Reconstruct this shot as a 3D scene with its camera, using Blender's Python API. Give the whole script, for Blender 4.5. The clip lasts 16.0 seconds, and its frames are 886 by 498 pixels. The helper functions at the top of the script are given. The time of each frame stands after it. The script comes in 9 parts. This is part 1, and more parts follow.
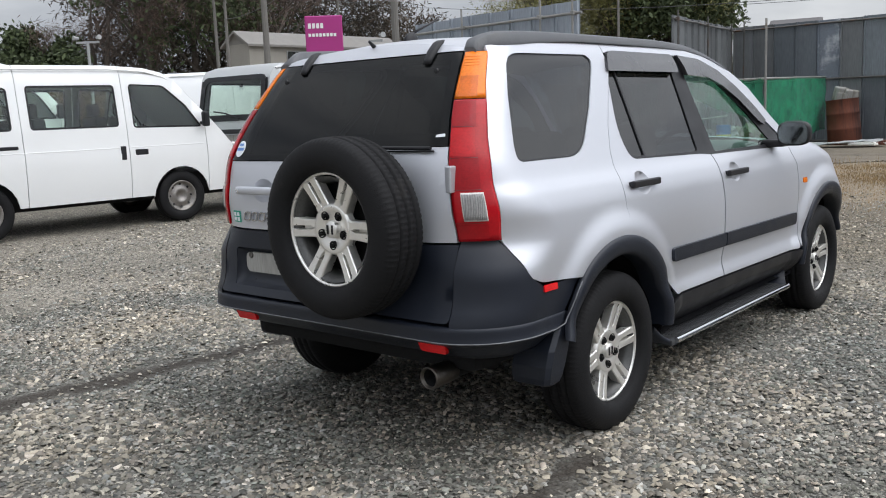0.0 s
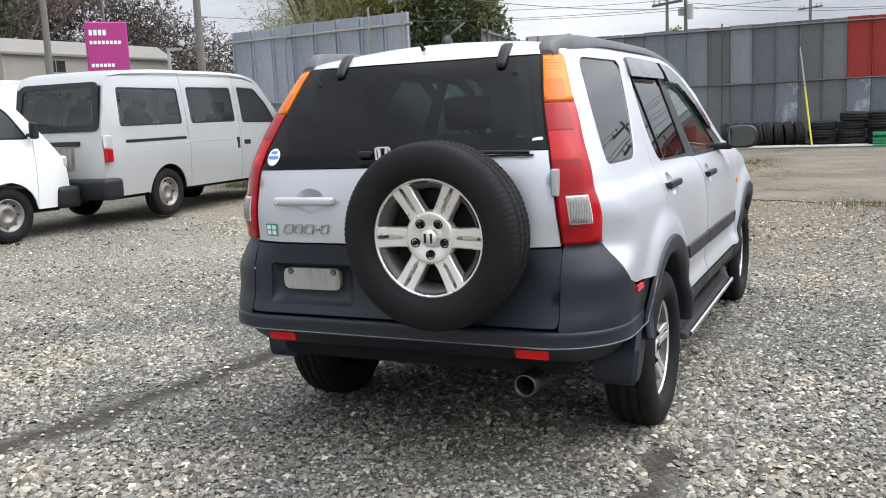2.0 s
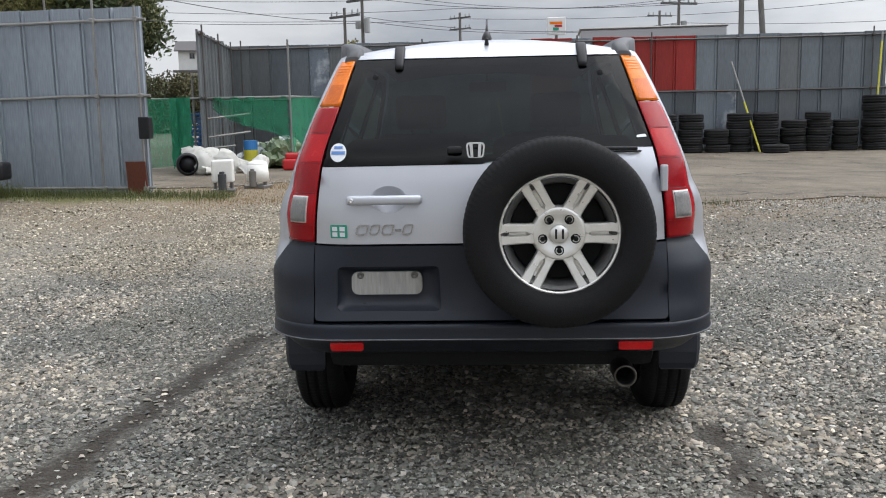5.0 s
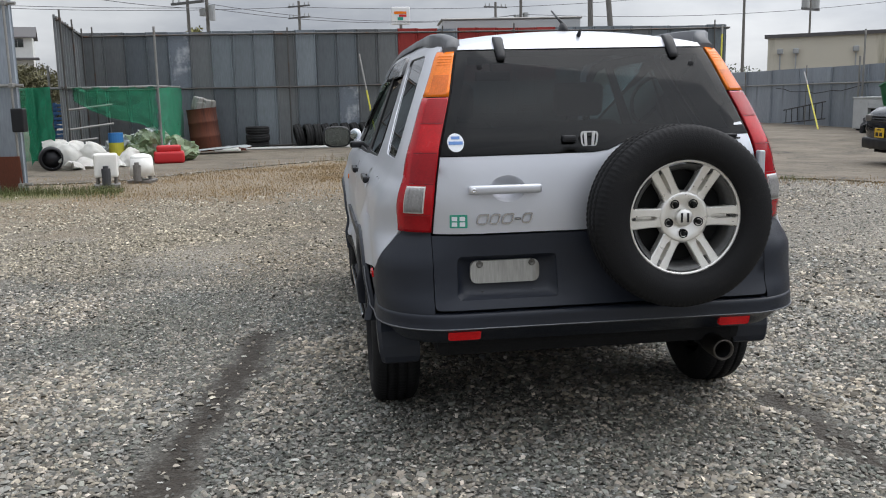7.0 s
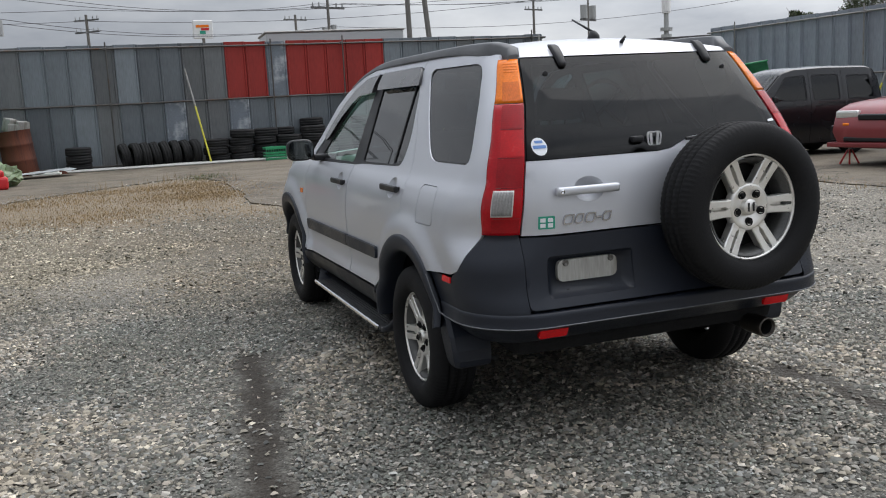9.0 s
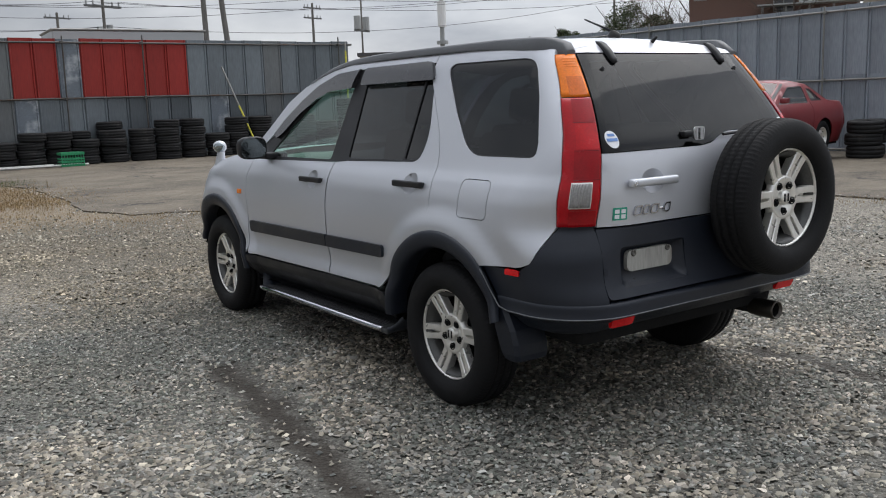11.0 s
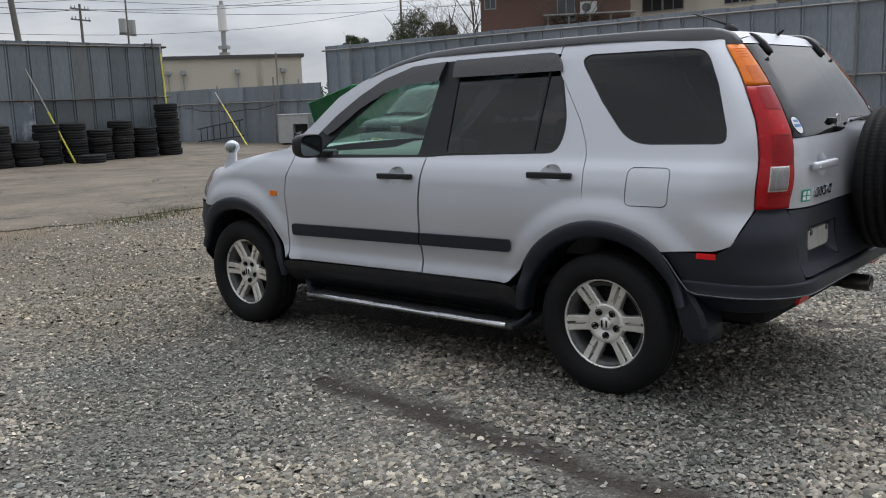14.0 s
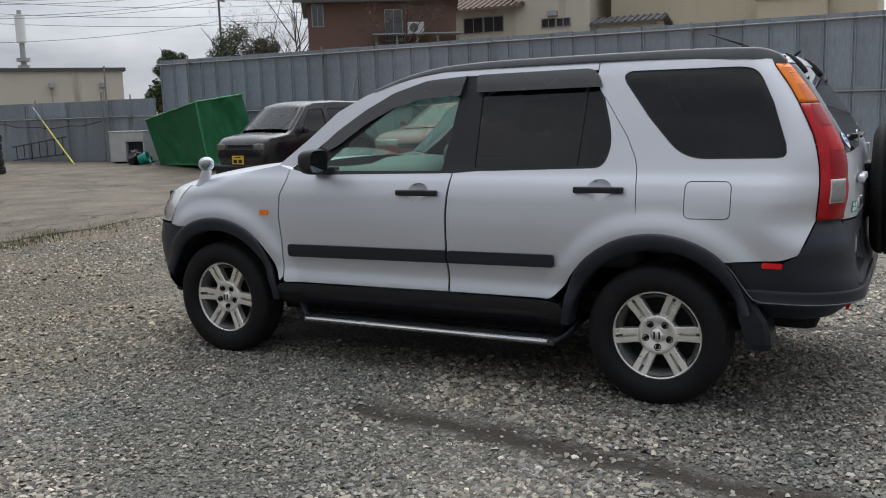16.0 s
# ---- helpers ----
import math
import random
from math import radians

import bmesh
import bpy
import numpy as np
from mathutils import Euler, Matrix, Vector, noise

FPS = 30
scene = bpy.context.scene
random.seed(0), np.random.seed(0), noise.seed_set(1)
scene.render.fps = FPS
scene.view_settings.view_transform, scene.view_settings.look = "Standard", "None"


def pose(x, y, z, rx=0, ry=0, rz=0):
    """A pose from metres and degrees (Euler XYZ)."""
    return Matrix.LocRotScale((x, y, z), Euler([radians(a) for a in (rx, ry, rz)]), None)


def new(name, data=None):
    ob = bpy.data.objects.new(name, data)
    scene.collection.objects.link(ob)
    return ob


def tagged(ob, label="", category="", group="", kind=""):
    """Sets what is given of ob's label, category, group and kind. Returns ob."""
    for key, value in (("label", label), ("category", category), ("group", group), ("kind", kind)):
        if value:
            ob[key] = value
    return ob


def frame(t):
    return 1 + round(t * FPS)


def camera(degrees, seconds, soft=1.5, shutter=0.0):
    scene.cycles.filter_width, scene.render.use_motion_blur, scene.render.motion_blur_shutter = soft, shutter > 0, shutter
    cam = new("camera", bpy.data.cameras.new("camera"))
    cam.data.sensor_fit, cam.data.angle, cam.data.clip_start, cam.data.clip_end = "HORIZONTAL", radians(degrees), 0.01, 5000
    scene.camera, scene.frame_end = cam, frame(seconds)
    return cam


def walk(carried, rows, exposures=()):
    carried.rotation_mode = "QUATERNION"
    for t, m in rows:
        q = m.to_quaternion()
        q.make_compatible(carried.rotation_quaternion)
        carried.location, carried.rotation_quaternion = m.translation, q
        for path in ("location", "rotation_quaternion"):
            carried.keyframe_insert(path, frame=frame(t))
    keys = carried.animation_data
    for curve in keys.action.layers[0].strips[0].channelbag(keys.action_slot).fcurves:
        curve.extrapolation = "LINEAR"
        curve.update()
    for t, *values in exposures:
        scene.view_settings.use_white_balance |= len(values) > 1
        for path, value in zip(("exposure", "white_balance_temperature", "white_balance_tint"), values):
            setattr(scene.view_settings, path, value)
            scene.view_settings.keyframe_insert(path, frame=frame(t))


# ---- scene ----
cam = camera(52.2, 16.0, soft=1.05)
METRES, EYE, TURN = 9.18, 1.352, 40.2
ROWS = [
    (0.0, 0.0, 0.0, 0.0, -0.36, -8.72, 2.32),
    (0.5, -0.0336, 0.0045, 0.0015, -5.74, -8.98, 2.94),
    (1.0, -0.0643, 0.016, -0.0002, -9.05, -9.14, 2.8),
    (1.5, -0.0932, 0.0242, 0.0002, -11.93, -8.54, 2.05),
    (2.0, -0.1261, 0.0261, 0.0021, -15.16, -8.61, 2.56),
    (2.5, -0.1538, 0.038, 0.0001, -18.2, -8.48, 1.88),
    (3.0, -0.1785, 0.0473, 0.0005, -20.74, -8.08, 1.37),
    (3.5, -0.2095, 0.0558, 0.0018, -24.66, -8.56, 1.71),
    (6.0, -0.3307, 0.1507, 0.0019, -43.74, -8.85, 1.41),
    (6.5, -0.3547, 0.166, 0.0042, -45.89, -9.5, 1.9),
    (7.0, -0.3721, 0.1897, 0.0045, -48.03, -9.59, 1.31),
    (7.5, -0.3942, 0.2093, 0.006, -52.2, -9.47, 2.39),
    (8.0, -0.4143, 0.2322, 0.0048, -53.91, -9.53, 3.36),
    (8.5, -0.4282, 0.2577, 0.006, -56.14, -9.04, 2.78),
    (9.0, -0.4469, 0.2835, 0.0069, -61.08, -9.33, 2.91),
    (9.5, -0.453, 0.3157, 0.0044, -64.88, -9.51, 2.76),
    (12.0, -0.5063, 0.4664, 0.0047, -81.6, -9.35, 2.62),
    (12.5, -0.5052, 0.4996, 0.0023, -83.68, -9.36, 3.44),
    (13.0, -0.5122, 0.5351, 0.0019, -85.73, -8.83, 3.53),
    (13.5, -0.5134, 0.5653, 0.004, -88.2, -9.65, 3.7),
    (14.0, -0.5049, 0.595, 0.0031, -90.31, -9.4, 2.12),
    (14.5, -0.5054, 0.6256, 0.0032, -93.84, -8.3, 1.03),
    (15.0, -0.5001, 0.6536, 0.0027, -97.01, -8.82, 1.46),
    (15.5, -0.4867, 0.6834, 0.0027, -99.04, -8.6, 0.74),
    (16.0, -0.4796, 0.7151, 0.005, -102.33, -8.65, 1.68),
]
walk(cam, [(t, pose(2.672, -3.244, EYE, 0, 0, TURN) @ pose(METRES * x, METRES * y, METRES * z, 90 + pitch, roll, yaw)) for t, x, y, z, yaw, pitch, roll in ROWS],
     exposures=[(0.0, 0.39), (1.5, 0.86), (2.5, 0.94), (3.5, 0.89), (5.8, 0.39), (7.0, 0.44), (8.5, 0.44), (9.0, 0.28), (12.0, 0.19), (16.0, 0.14)])

# ---- world and sun ----
world = bpy.data.worlds.new("world")
scene.world = world
world.use_nodes = True
wn, wl = world.node_tree.nodes, world.node_tree.links
wn.clear()
SUN_EL, SUN_AZ = radians(58), radians(72)
w_out = wn.new("ShaderNodeOutputWorld")
w_bg = wn.new("ShaderNodeBackground")
w_sky = wn.new("ShaderNodeTexSky")
w_sky.sky_type, w_sky.sun_disc = "NISHITA", False
w_sky.sun_elevation, w_sky.sun_rotation = SUN_EL, SUN_AZ
w_sky.dust_density = 3.0
w_co = wn.new("ShaderNodeTexCoord")
w_map = wn.new("ShaderNodeMapping")
w_map.inputs["Scale"].default_value = (1.0, 1.0, 3.2)
w_noise = wn.new("ShaderNodeTexNoise")
w_noise.inputs["Scale"].default_value, w_noise.inputs["Detail"].default_value = 2.6, 7.0
w_noise.inputs["Roughness"].default_value = 0.55
w_ramp = wn.new("ShaderNodeValToRGB")
w_ramp.color_ramp.elements[0].position, w_ramp.color_ramp.elements[0].color = 0.34, (4.55, 4.9, 5.6, 1)
w_ramp.color_ramp.elements[1].position, w_ramp.color_ramp.elements[1].color = 0.66, (9.5, 9.78, 10.2, 1)
w_mix = wn.new("ShaderNodeMix")
w_mix.data_type = "RGBA"
w_mix.inputs[0].default_value = 0.88
wl.new(w_co.outputs["Generated"], w_map.inputs["Vector"])
wl.new(w_map.outputs["Vector"], w_noise.inputs["Vector"])
wl.new(w_noise.outputs["Fac"], w_ramp.inputs["Fac"])
wl.new(w_sky.outputs["Color"], w_mix.inputs[6])
wl.new(w_ramp.outputs["Color"], w_mix.inputs[7])
# thinner cloud, and so a brighter sky, towards the hidden sun
w_dot = wn.new("ShaderNodeVectorMath")
w_dot.operation = "DOT_PRODUCT"
w_dot.inputs[1].default_value = (math.sin(SUN_AZ) * math.cos(SUN_EL), math.cos(SUN_AZ) * math.cos(SUN_EL), math.sin(SUN_EL))
wl.new(w_co.outputs["Generated"], w_dot.inputs[0])
w_glow = wn.new("ShaderNodeMapRange")
w_glow.interpolation_type = "SMOOTHSTEP"
w_glow.inputs["From Min"].default_value, w_glow.inputs["From Max"].default_value = 0.22, 1.0
w_glow.inputs["To Min"].default_value, w_glow.inputs["To Max"].default_value = 0.80, 1.95
wl.new(w_dot.outputs["Value"], w_glow.inputs["Value"])
w_scale = wn.new("ShaderNodeVectorMath")
w_scale.operation = "SCALE"
wl.new(w_mix.outputs[2], w_scale.inputs[0])
wl.new(w_glow.outputs["Result"], w_scale.inputs["Scale"])
w_sep = wn.new("ShaderNodeSeparateXYZ")
wl.new(w_co.outputs["Generated"], w_sep.inputs[0])
w_high = wn.new("ShaderNodeMapRange")
w_high.inputs["To Min"].default_value, w_high.inputs["To Max"].default_value = 0.80, 1.42
wl.new(w_sep.outputs["Z"], w_high.inputs["Value"])
w_over = wn.new("ShaderNodeVectorMath")
w_over.operation = "SCALE"
wl.new(w_scale.outputs["Vector"], w_over.inputs[0])
wl.new(w_high.outputs["Result"], w_over.inputs["Scale"])
wl.new(w_over.outputs["Vector"], w_bg.inputs["Color"])
w_bg.inputs["Strength"].default_value = 0.090
wl.new(w_bg.outputs["Background"], w_out.inputs["Surface"])

sun = new("sun", bpy.data.lights.new("sun", "SUN"))
sun.data.energy, sun.data.angle, sun.data.color = 0.85, radians(60), (1.0, 0.985, 0.96)
sun.matrix_world = pose(0, 0, 30, 90 - math.degrees(SUN_EL), 0, 180 - math.degrees(SUN_AZ))

# ---- materials ----
def maths(n, l, op, a, b=None, clamp=False):
    k = n.new("ShaderNodeMath")
    k.operation, k.use_clamp = op, clamp
    for i, v in enumerate((a, b)):
        if v is None:
            continue
        if isinstance(v, (int, float)):
            k.inputs[i].default_value = v
        else:
            l.new(v, k.inputs[i])
    return k.outputs[0]


def blend(n, l, fac, a, b):
    k = n.new("ShaderNodeMix")
    k.data_type = "RGBA"
    l.new(fac, k.inputs[0])
    for i, v in ((6, a), (7, b)):
        if isinstance(v, tuple):
            k.inputs[i].default_value = (*v, 1)
        else:
            l.new(v, k.inputs[i])
    return k.outputs[2]


def noise_tex(n, l, vec, scale, detail=4.0, rough=0.5):
    k = n.new("ShaderNodeTexNoise")
    k.inputs["Scale"].default_value, k.inputs["Detail"].default_value, k.inputs["Roughness"].default_value = scale, detail, rough
    l.new(vec, k.inputs["Vector"])
    return k.outputs["Fac"]


def paint(name, base, rough=0.5, metal=0.0, vary=0.12, scale=6.0, grain=120.0, bump=0.0, bump_scale=60.0, stain=None, stain_at=0.62,
          coat=0.0, island=0.0, streak=False, spec=None):
    """A procedural surface: a base colour that varies at two scales, optional stains, roughness that follows them, and fine relief."""
    m = bpy.data.materials.new(name)
    m.use_nodes = True
    n, l = m.node_tree.nodes, m.node_tree.links
    b = n["Principled BSDF"]
    co = n.new("ShaderNodeTexCoord")
    mp = n.new("ShaderNodeMapping")
    l.new(co.outputs["Object"], mp.inputs["Vector"])
    if streak:
        mp.inputs["Scale"].default_value = (1.0, 1.0, 0.12)
    big, fine = n.new("ShaderNodeTexNoise"), n.new("ShaderNodeTexNoise")
    for t, s, d in ((big, scale, 5.0), (fine, grain, 3.0)):
        t.inputs["Scale"].default_value, t.inputs["Detail"].default_value = s, d
        l.new(mp.outputs["Vector"], t.inputs["Vector"])
    add = n.new("ShaderNodeMath")
    add.operation = "ADD"
    l.new(big.outputs["Fac"], add.inputs[0])
    l.new(fine.outputs["Fac"], add.inputs[1])
    rng = n.new("ShaderNodeMapRange")
    rng.inputs["From Min"].default_value, rng.inputs["From Max"].default_value = 0.6, 1.4
    rng.inputs["To Min"].default_value, rng.inputs["To Max"].default_value = 1.0 - vary, 1.0 + vary
    l.new(add.outputs[0], rng.inputs["Value"])
    mul = n.new("ShaderNodeVectorMath")
    mul.operation = "SCALE"
    mul.inputs[0].default_value = base
    l.new(rng.outputs["Result"], mul.inputs["Scale"])
    col = mul.outputs["Vector"]
    if island:
        inf = n.new("ShaderNodeObjectInfo")
        r2 = n.new("ShaderNodeMapRange")
        r2.inputs["To Min"].default_value, r2.inputs["To Max"].default_value = 1.0 - island, 1.0 + island
        l.new(inf.outputs["Random"], r2.inputs["Value"])
        m2 = n.new("ShaderNodeVectorMath")
        m2.operation = "SCALE"
        l.new(col, m2.inputs[0])
        l.new(r2.outputs["Result"], m2.inputs["Scale"])
        col = m2.outputs["Vector"]
    if stain:
        st = n.new("ShaderNodeTexNoise")
        st.inputs["Scale"].default_value, st.inputs["Detail"].default_value = scale * 0.6, 8.0
        st.inputs["Roughness"].default_value = 0.65
        l.new(mp.outputs["Vector"], st.inputs["Vector"])
        r3 = n.new("ShaderNodeMapRange")
        r3.inputs["From Min"].default_value, r3.inputs["From Max"].default_value = stain_at, stain_at + 0.12
        l.new(st.outputs["Fac"], r3.inputs["Value"])
        mx = n.new("ShaderNodeMix")
        mx.data_type = "RGBA"
        mx.inputs[7].default_value = (*stain, 1)
        l.new(r3.outputs["Result"], mx.inputs[0])
        l.new(col, mx.inputs[6])
        col = mx.outputs[2]
    l.new(col, b.inputs["Base Color"])
    rr = n.new("ShaderNodeMapRange")
    rr.inputs["From Min"].default_value, rr.inputs["From Max"].default_value = 0.3, 0.7
    rr.inputs["To Min"].default_value, rr.inputs["To Max"].default_value = max(0.0, rough - 0.08), min(1.0, rough + 0.08)
    l.new(big.outputs["Fac"], rr.inputs["Value"])
    l.new(rr.outputs["Result"], b.inputs["Roughness"])
    b.inputs["Metallic"].default_value = metal
    if spec is not None:
        b.inputs["Specular IOR Level"].default_value = spec
    if coat:
        b.inputs["Coat Weight"].default_value, b.inputs["Coat Roughness"].default_value = coat, 0.04
    if bump:
        bt = n.new("ShaderNodeTexNoise")
        bt.inputs["Scale"].default_value, bt.inputs["Detail"].default_value = bump_scale, 4.0
        l.new(co.outputs["Object"], bt.inputs["Vector"])
        bp = n.new("ShaderNodeBump")
        bp.inputs["Strength"].default_value, bp.inputs["Distance"].default_value = bump, 0.01
        l.new(bt.outputs["Fac"], bp.inputs["Height"])
        l.new(bp.outputs["Normal"], b.inputs["Normal"])
    return m


# ---- building helpers ----
def part(name, bm, material, parent=None, label="", smooth=False):
    """Links a bmesh as one mesh object, under a thing or under a part."""
    me = bpy.data.meshes.new(name)
    bm.to_mesh(me)
    bm.free()
    me.materials.append(material)
    if smooth:
        for p in me.polygons:
            p.use_smooth = True
    ob = new(name, me)
    if parent is not None:
        ob.parent = parent
    if label:
        tagged(ob, label)
    return ob


def thing(name, label, category, at=None, group="", kind=""):
    ob = new(name)
    if at is not None:
        ob.matrix_world = at
    return tagged(ob, label, category, group, kind)


def box(bm, x0, x1, y0, y1, z0, z1, bevel=0.0, seg=2):
    r = bmesh.ops.create_cube(bm, size=1.0, matrix=Matrix.LocRotScale(((x0 + x1) / 2, (y0 + y1) / 2, (z0 + z1) / 2), None, (abs(x1 - x0), abs(y1 - y0), abs(z1 - z0))))
    if bevel:
        es = {e for v in r["verts"] for e in v.link_edges}
        bmesh.ops.bevel(bm, geom=list(es), offset=bevel, segments=seg, profile=0.6, affect="EDGES")
    return r


def rod(bm, a, b, r0, r1=None, n=10, caps=True):
    a, b = Vector(a), Vector(b)
    d = b - a
    q = d.to_track_quat("Z", "Y").to_matrix().to_4x4()
    bmesh.ops.create_cone(bm, cap_ends=caps, segments=n, radius1=r0, radius2=r0 if r1 is None else r1, depth=d.length, matrix=Matrix.Translation((a + b) / 2) @ q)


def ring(bm, profile, n=48, axis="X", centre=(0, 0, 0)):
    """Turns a closed or open (axial, radius) profile round an axis through centre."""
    c = Vector(centre)
    rows = []
    for i in range(n):
        a = 2 * math.pi * i / n
        row = []
        for h, r in profile:
            u, v = r * math.cos(a), r * math.sin(a)
            p = (h, u, v) if axis == "X" else (u, h, v) if axis == "Y" else (u, v, h)
            row.append(bm.verts.new(c + Vector(p)))
        rows.append(row)
    for i in range(n):
        p, q = rows[i], rows[(i + 1) % n]
        for j in range(len(profile) - 1):
            bm.faces.new((p[j], p[j + 1], q[j + 1], q[j]))
    return rows


def tube(bm, pts, r, n=8):
    """A round bar through the points."""
    pts = [Vector(p) for p in pts]
    rows = []
    for i, p in enumerate(pts):
        d = (pts[min(i + 1, len(pts) - 1)] - pts[max(i - 1, 0)]).normalized()
        q = d.to_track_quat("Z", "Y").to_matrix()
        rows.append([bm.verts.new(p + q @ Vector((r * math.cos(2 * math.pi * k / n), r * math.sin(2 * math.pi * k / n), 0))) for k in range(n)])
    for a, b in zip(rows, rows[1:]):
        for k in range(n):
            bm.faces.new((a[k], a[(k + 1) % n], b[(k + 1) % n], b[k]))
    bm.faces.new(rows[0][::-1])
    bm.faces.new(rows[-1])


def lerp(x, xs, ys):
    return float(np.interp(x, xs, ys))


def weld(bm, d=0.0005):
    bmesh.ops.remove_doubles(bm, verts=bm.verts[:], dist=d)
    bmesh.ops.recalc_face_normals(bm, faces=bm.faces[:])


def glazing(name, tint, gloss=1.0, rough=0.0, ior=1.52, haze=0.0):
    """Thin pane: tinted see-through with a mirror sheen that follows Fresnel, and an optional painted haze."""
    m = bpy.data.materials.new(name)
    m.use_nodes = True
    n, l = m.node_tree.nodes, m.node_tree.links
    n.remove(n["Principled BSDF"])
    tr, gl, fr, mx = n.new("ShaderNodeBsdfTransparent"), n.new("ShaderNodeBsdfGlossy"), n.new("ShaderNodeFresnel"), n.new("ShaderNodeMixShader")
    tr.inputs["Color"].default_value = (*tint, 1)
    gl.inputs["Roughness"].default_value = rough
    gl.inputs["Color"].default_value = (gloss, gloss, gloss, 1)
    fr.inputs["IOR"].default_value = ior
    l.new(fr.outputs[0], mx.inputs[0])
    l.new(tr.outputs[0], mx.inputs[1])
    l.new(gl.outputs[0], mx.inputs[2])
    l.new(mx.outputs[0], n["Material Output"].inputs["Surface"])
    # pale diffuse veil painted over the pane, brightening glass that reads too dark
    if haze:
        film, veil = n.new("ShaderNodeBsdfDiffuse"), n.new("ShaderNodeMixShader")
        film.inputs["Color"].default_value = (0.56, 0.61, 0.65, 1)
        co = n.new("ShaderNodeTexCoord")
        l.new(maths(n, l, "MULTIPLY", noise_tex(n, l, co.outputs["Object"], 3.0, 4.0), 2 * haze), veil.inputs[0])
        l.new(mx.outputs[0], veil.inputs[1])
        l.new(film.outputs[0], veil.inputs[2])
        l.new(veil.outputs[0], n["Material Output"].inputs["Surface"])
    return m


def lens(name, base, ribs=140.0, axis=2, deep=0.035):
    """Moulded lamp plastic: deep colour under a clear coat, with fine ribs that catch the light."""
    m = paint(name, base, 0.2, vary=0.22, scale=14.0, coat=0.26, spec=0.2)
    n, l = m.node_tree.nodes, m.node_tree.links
    b = n["Principled BSDF"]
    wv = n.new("ShaderNodeTexWave")
    wv.bands_direction = "XYZ"[axis]
    wv.inputs["Scale"].default_value = ribs / 6.28
    co = n.new("ShaderNodeTexCoord")
    l.new(co.outputs["Object"], wv.inputs["Vector"])
    bp = n.new("ShaderNodeBump")
    bp.inputs["Strength"].default_value, bp.inputs["Distance"].default_value = deep, 0.003
    l.new(wv.outputs["Fac"], bp.inputs["Height"])
    l.new(bp.outputs["Normal"], b.inputs["Normal"])
    return m


m_silver = paint("silver_paint", (0.552, 0.565, 0.602), 0.47, 0.60, vary=0.03, scale=1.2, grain=900.0, coat=0.32)
m_white = paint("white_paint", (0.78, 0.79, 0.79), 0.35, vary=0.03, scale=1.0, coat=0.4)
m_van_silver = paint("van_silver_paint", (0.45, 0.46, 0.465), 0.38, 0.35, vary=0.04, scale=1.0, coat=0.3)
m_trim = paint("dark_plastic", (0.0112, 0.0142, 0.0222), 0.42, vary=0.18, scale=4.0, grain=300.0, bump=0.12, bump_scale=400.0, spec=0.36)
m_edge_highlight = paint("plastic_edge_highlight", (0.13, 0.135, 0.145), 0.38, vary=0.4, scale=30.0, spec=0.5)
m_black = paint("black_plastic", (0.0125, 0.0125, 0.0145), 0.45, vary=0.15, spec=0.35)
m_step = paint("step_rubber", (0.052, 0.054, 0.057), 0.5, vary=0.2, scale=12.0, spec=0.4)
m_rail = paint("rail_plastic", (0.085, 0.088, 0.094), 0.45, vary=0.12, scale=5.0)
m_visor = paint("smoked_acrylic", (0.026, 0.025, 0.028), 0.24, vary=0.08, coat=0.6)
m_tyre = paint("tyre_rubber", (0.0095, 0.0095, 0.0103), 0.70, vary=0.25, scale=9.0, bump=0.15, bump_scale=200.0, stain=(0.018, 0.017, 0.016), stain_at=0.6, spec=0.2)
m_alloy = paint("alloy_wheel", (0.80, 0.785, 0.745), 0.33, 0.72, vary=0.08, scale=20.0, grain=300.0)
m_alloy_shade = paint("alloy_shade", (0.008, 0.008, 0.008), 0.7, 0.0, vary=0.2, scale=12.0, spec=0.2)
m_chrome = paint("chrome", (0.75, 0.75, 0.76), 0.1, 1.0, vary=0.03)
m_steel = paint("brushed_steel", (0.11, 0.10, 0.09), 0.4, 1.0, vary=0.2, scale=15.0, stain=(0.12, 0.09, 0.07), stain_at=0.58)
m_under = paint("underside", (0.013, 0.013, 0.0135), 0.9, vary=0.4, scale=6.0, spec=0.15)
m_red_lens = lens("red_lens", (0.37, 0.004, 0.009), 210.0)
m_amber_lens = lens("amber_lens", (0.80, 0.19, 0.01), 160.0)
m_clear_lens = lens("clear_lens", (0.34, 0.335, 0.33), 420.0, axis=0, deep=1.0)
m_lens_rim = lens("clear_lens_rim", (0.62, 0.60, 0.58), 80.0)
m_dark_lens = lens("dark_red_lens", (0.285, 0.003, 0.007), 260.0, deep=0.05)
m_bright_lens = lens("bright_red_lens", (0.42, 0.005, 0.009), 420.0, deep=0.06)
m_dark_amber = lens("dark_amber_lens", (0.58, 0.125, 0.010), 260.0, axis=0, deep=0.06)
m_reflector = lens("red_reflector", (0.72, 0.012, 0.016), 300.0)
m_glass_dark = glazing("privacy_glass", (0.05, 0.052, 0.064), ior=1.5)
m_glass_clear = glazing("green_tinted_glass", (0.62, 0.80, 0.72))
m_glass_rear = glazing("rear_glass", (0.042, 0.060, 0.066), ior=1.31, haze=0.002)
m_script = paint("script_chrome", (0.46, 0.46, 0.48), 0.2, 1.0, vary=0.1)
m_badge = paint("badge_chrome", (0.82, 0.82, 0.83), 0.34, 0.6, vary=0.03)
m_barrel = paint("wheel_barrel", (0.085, 0.085, 0.083), 0.45, 0.5, vary=0.3, scale=10.0)
m_lamp_seam = paint("lamp_seam", (0.10, 0.004, 0.006), 0.3, vary=0.1)
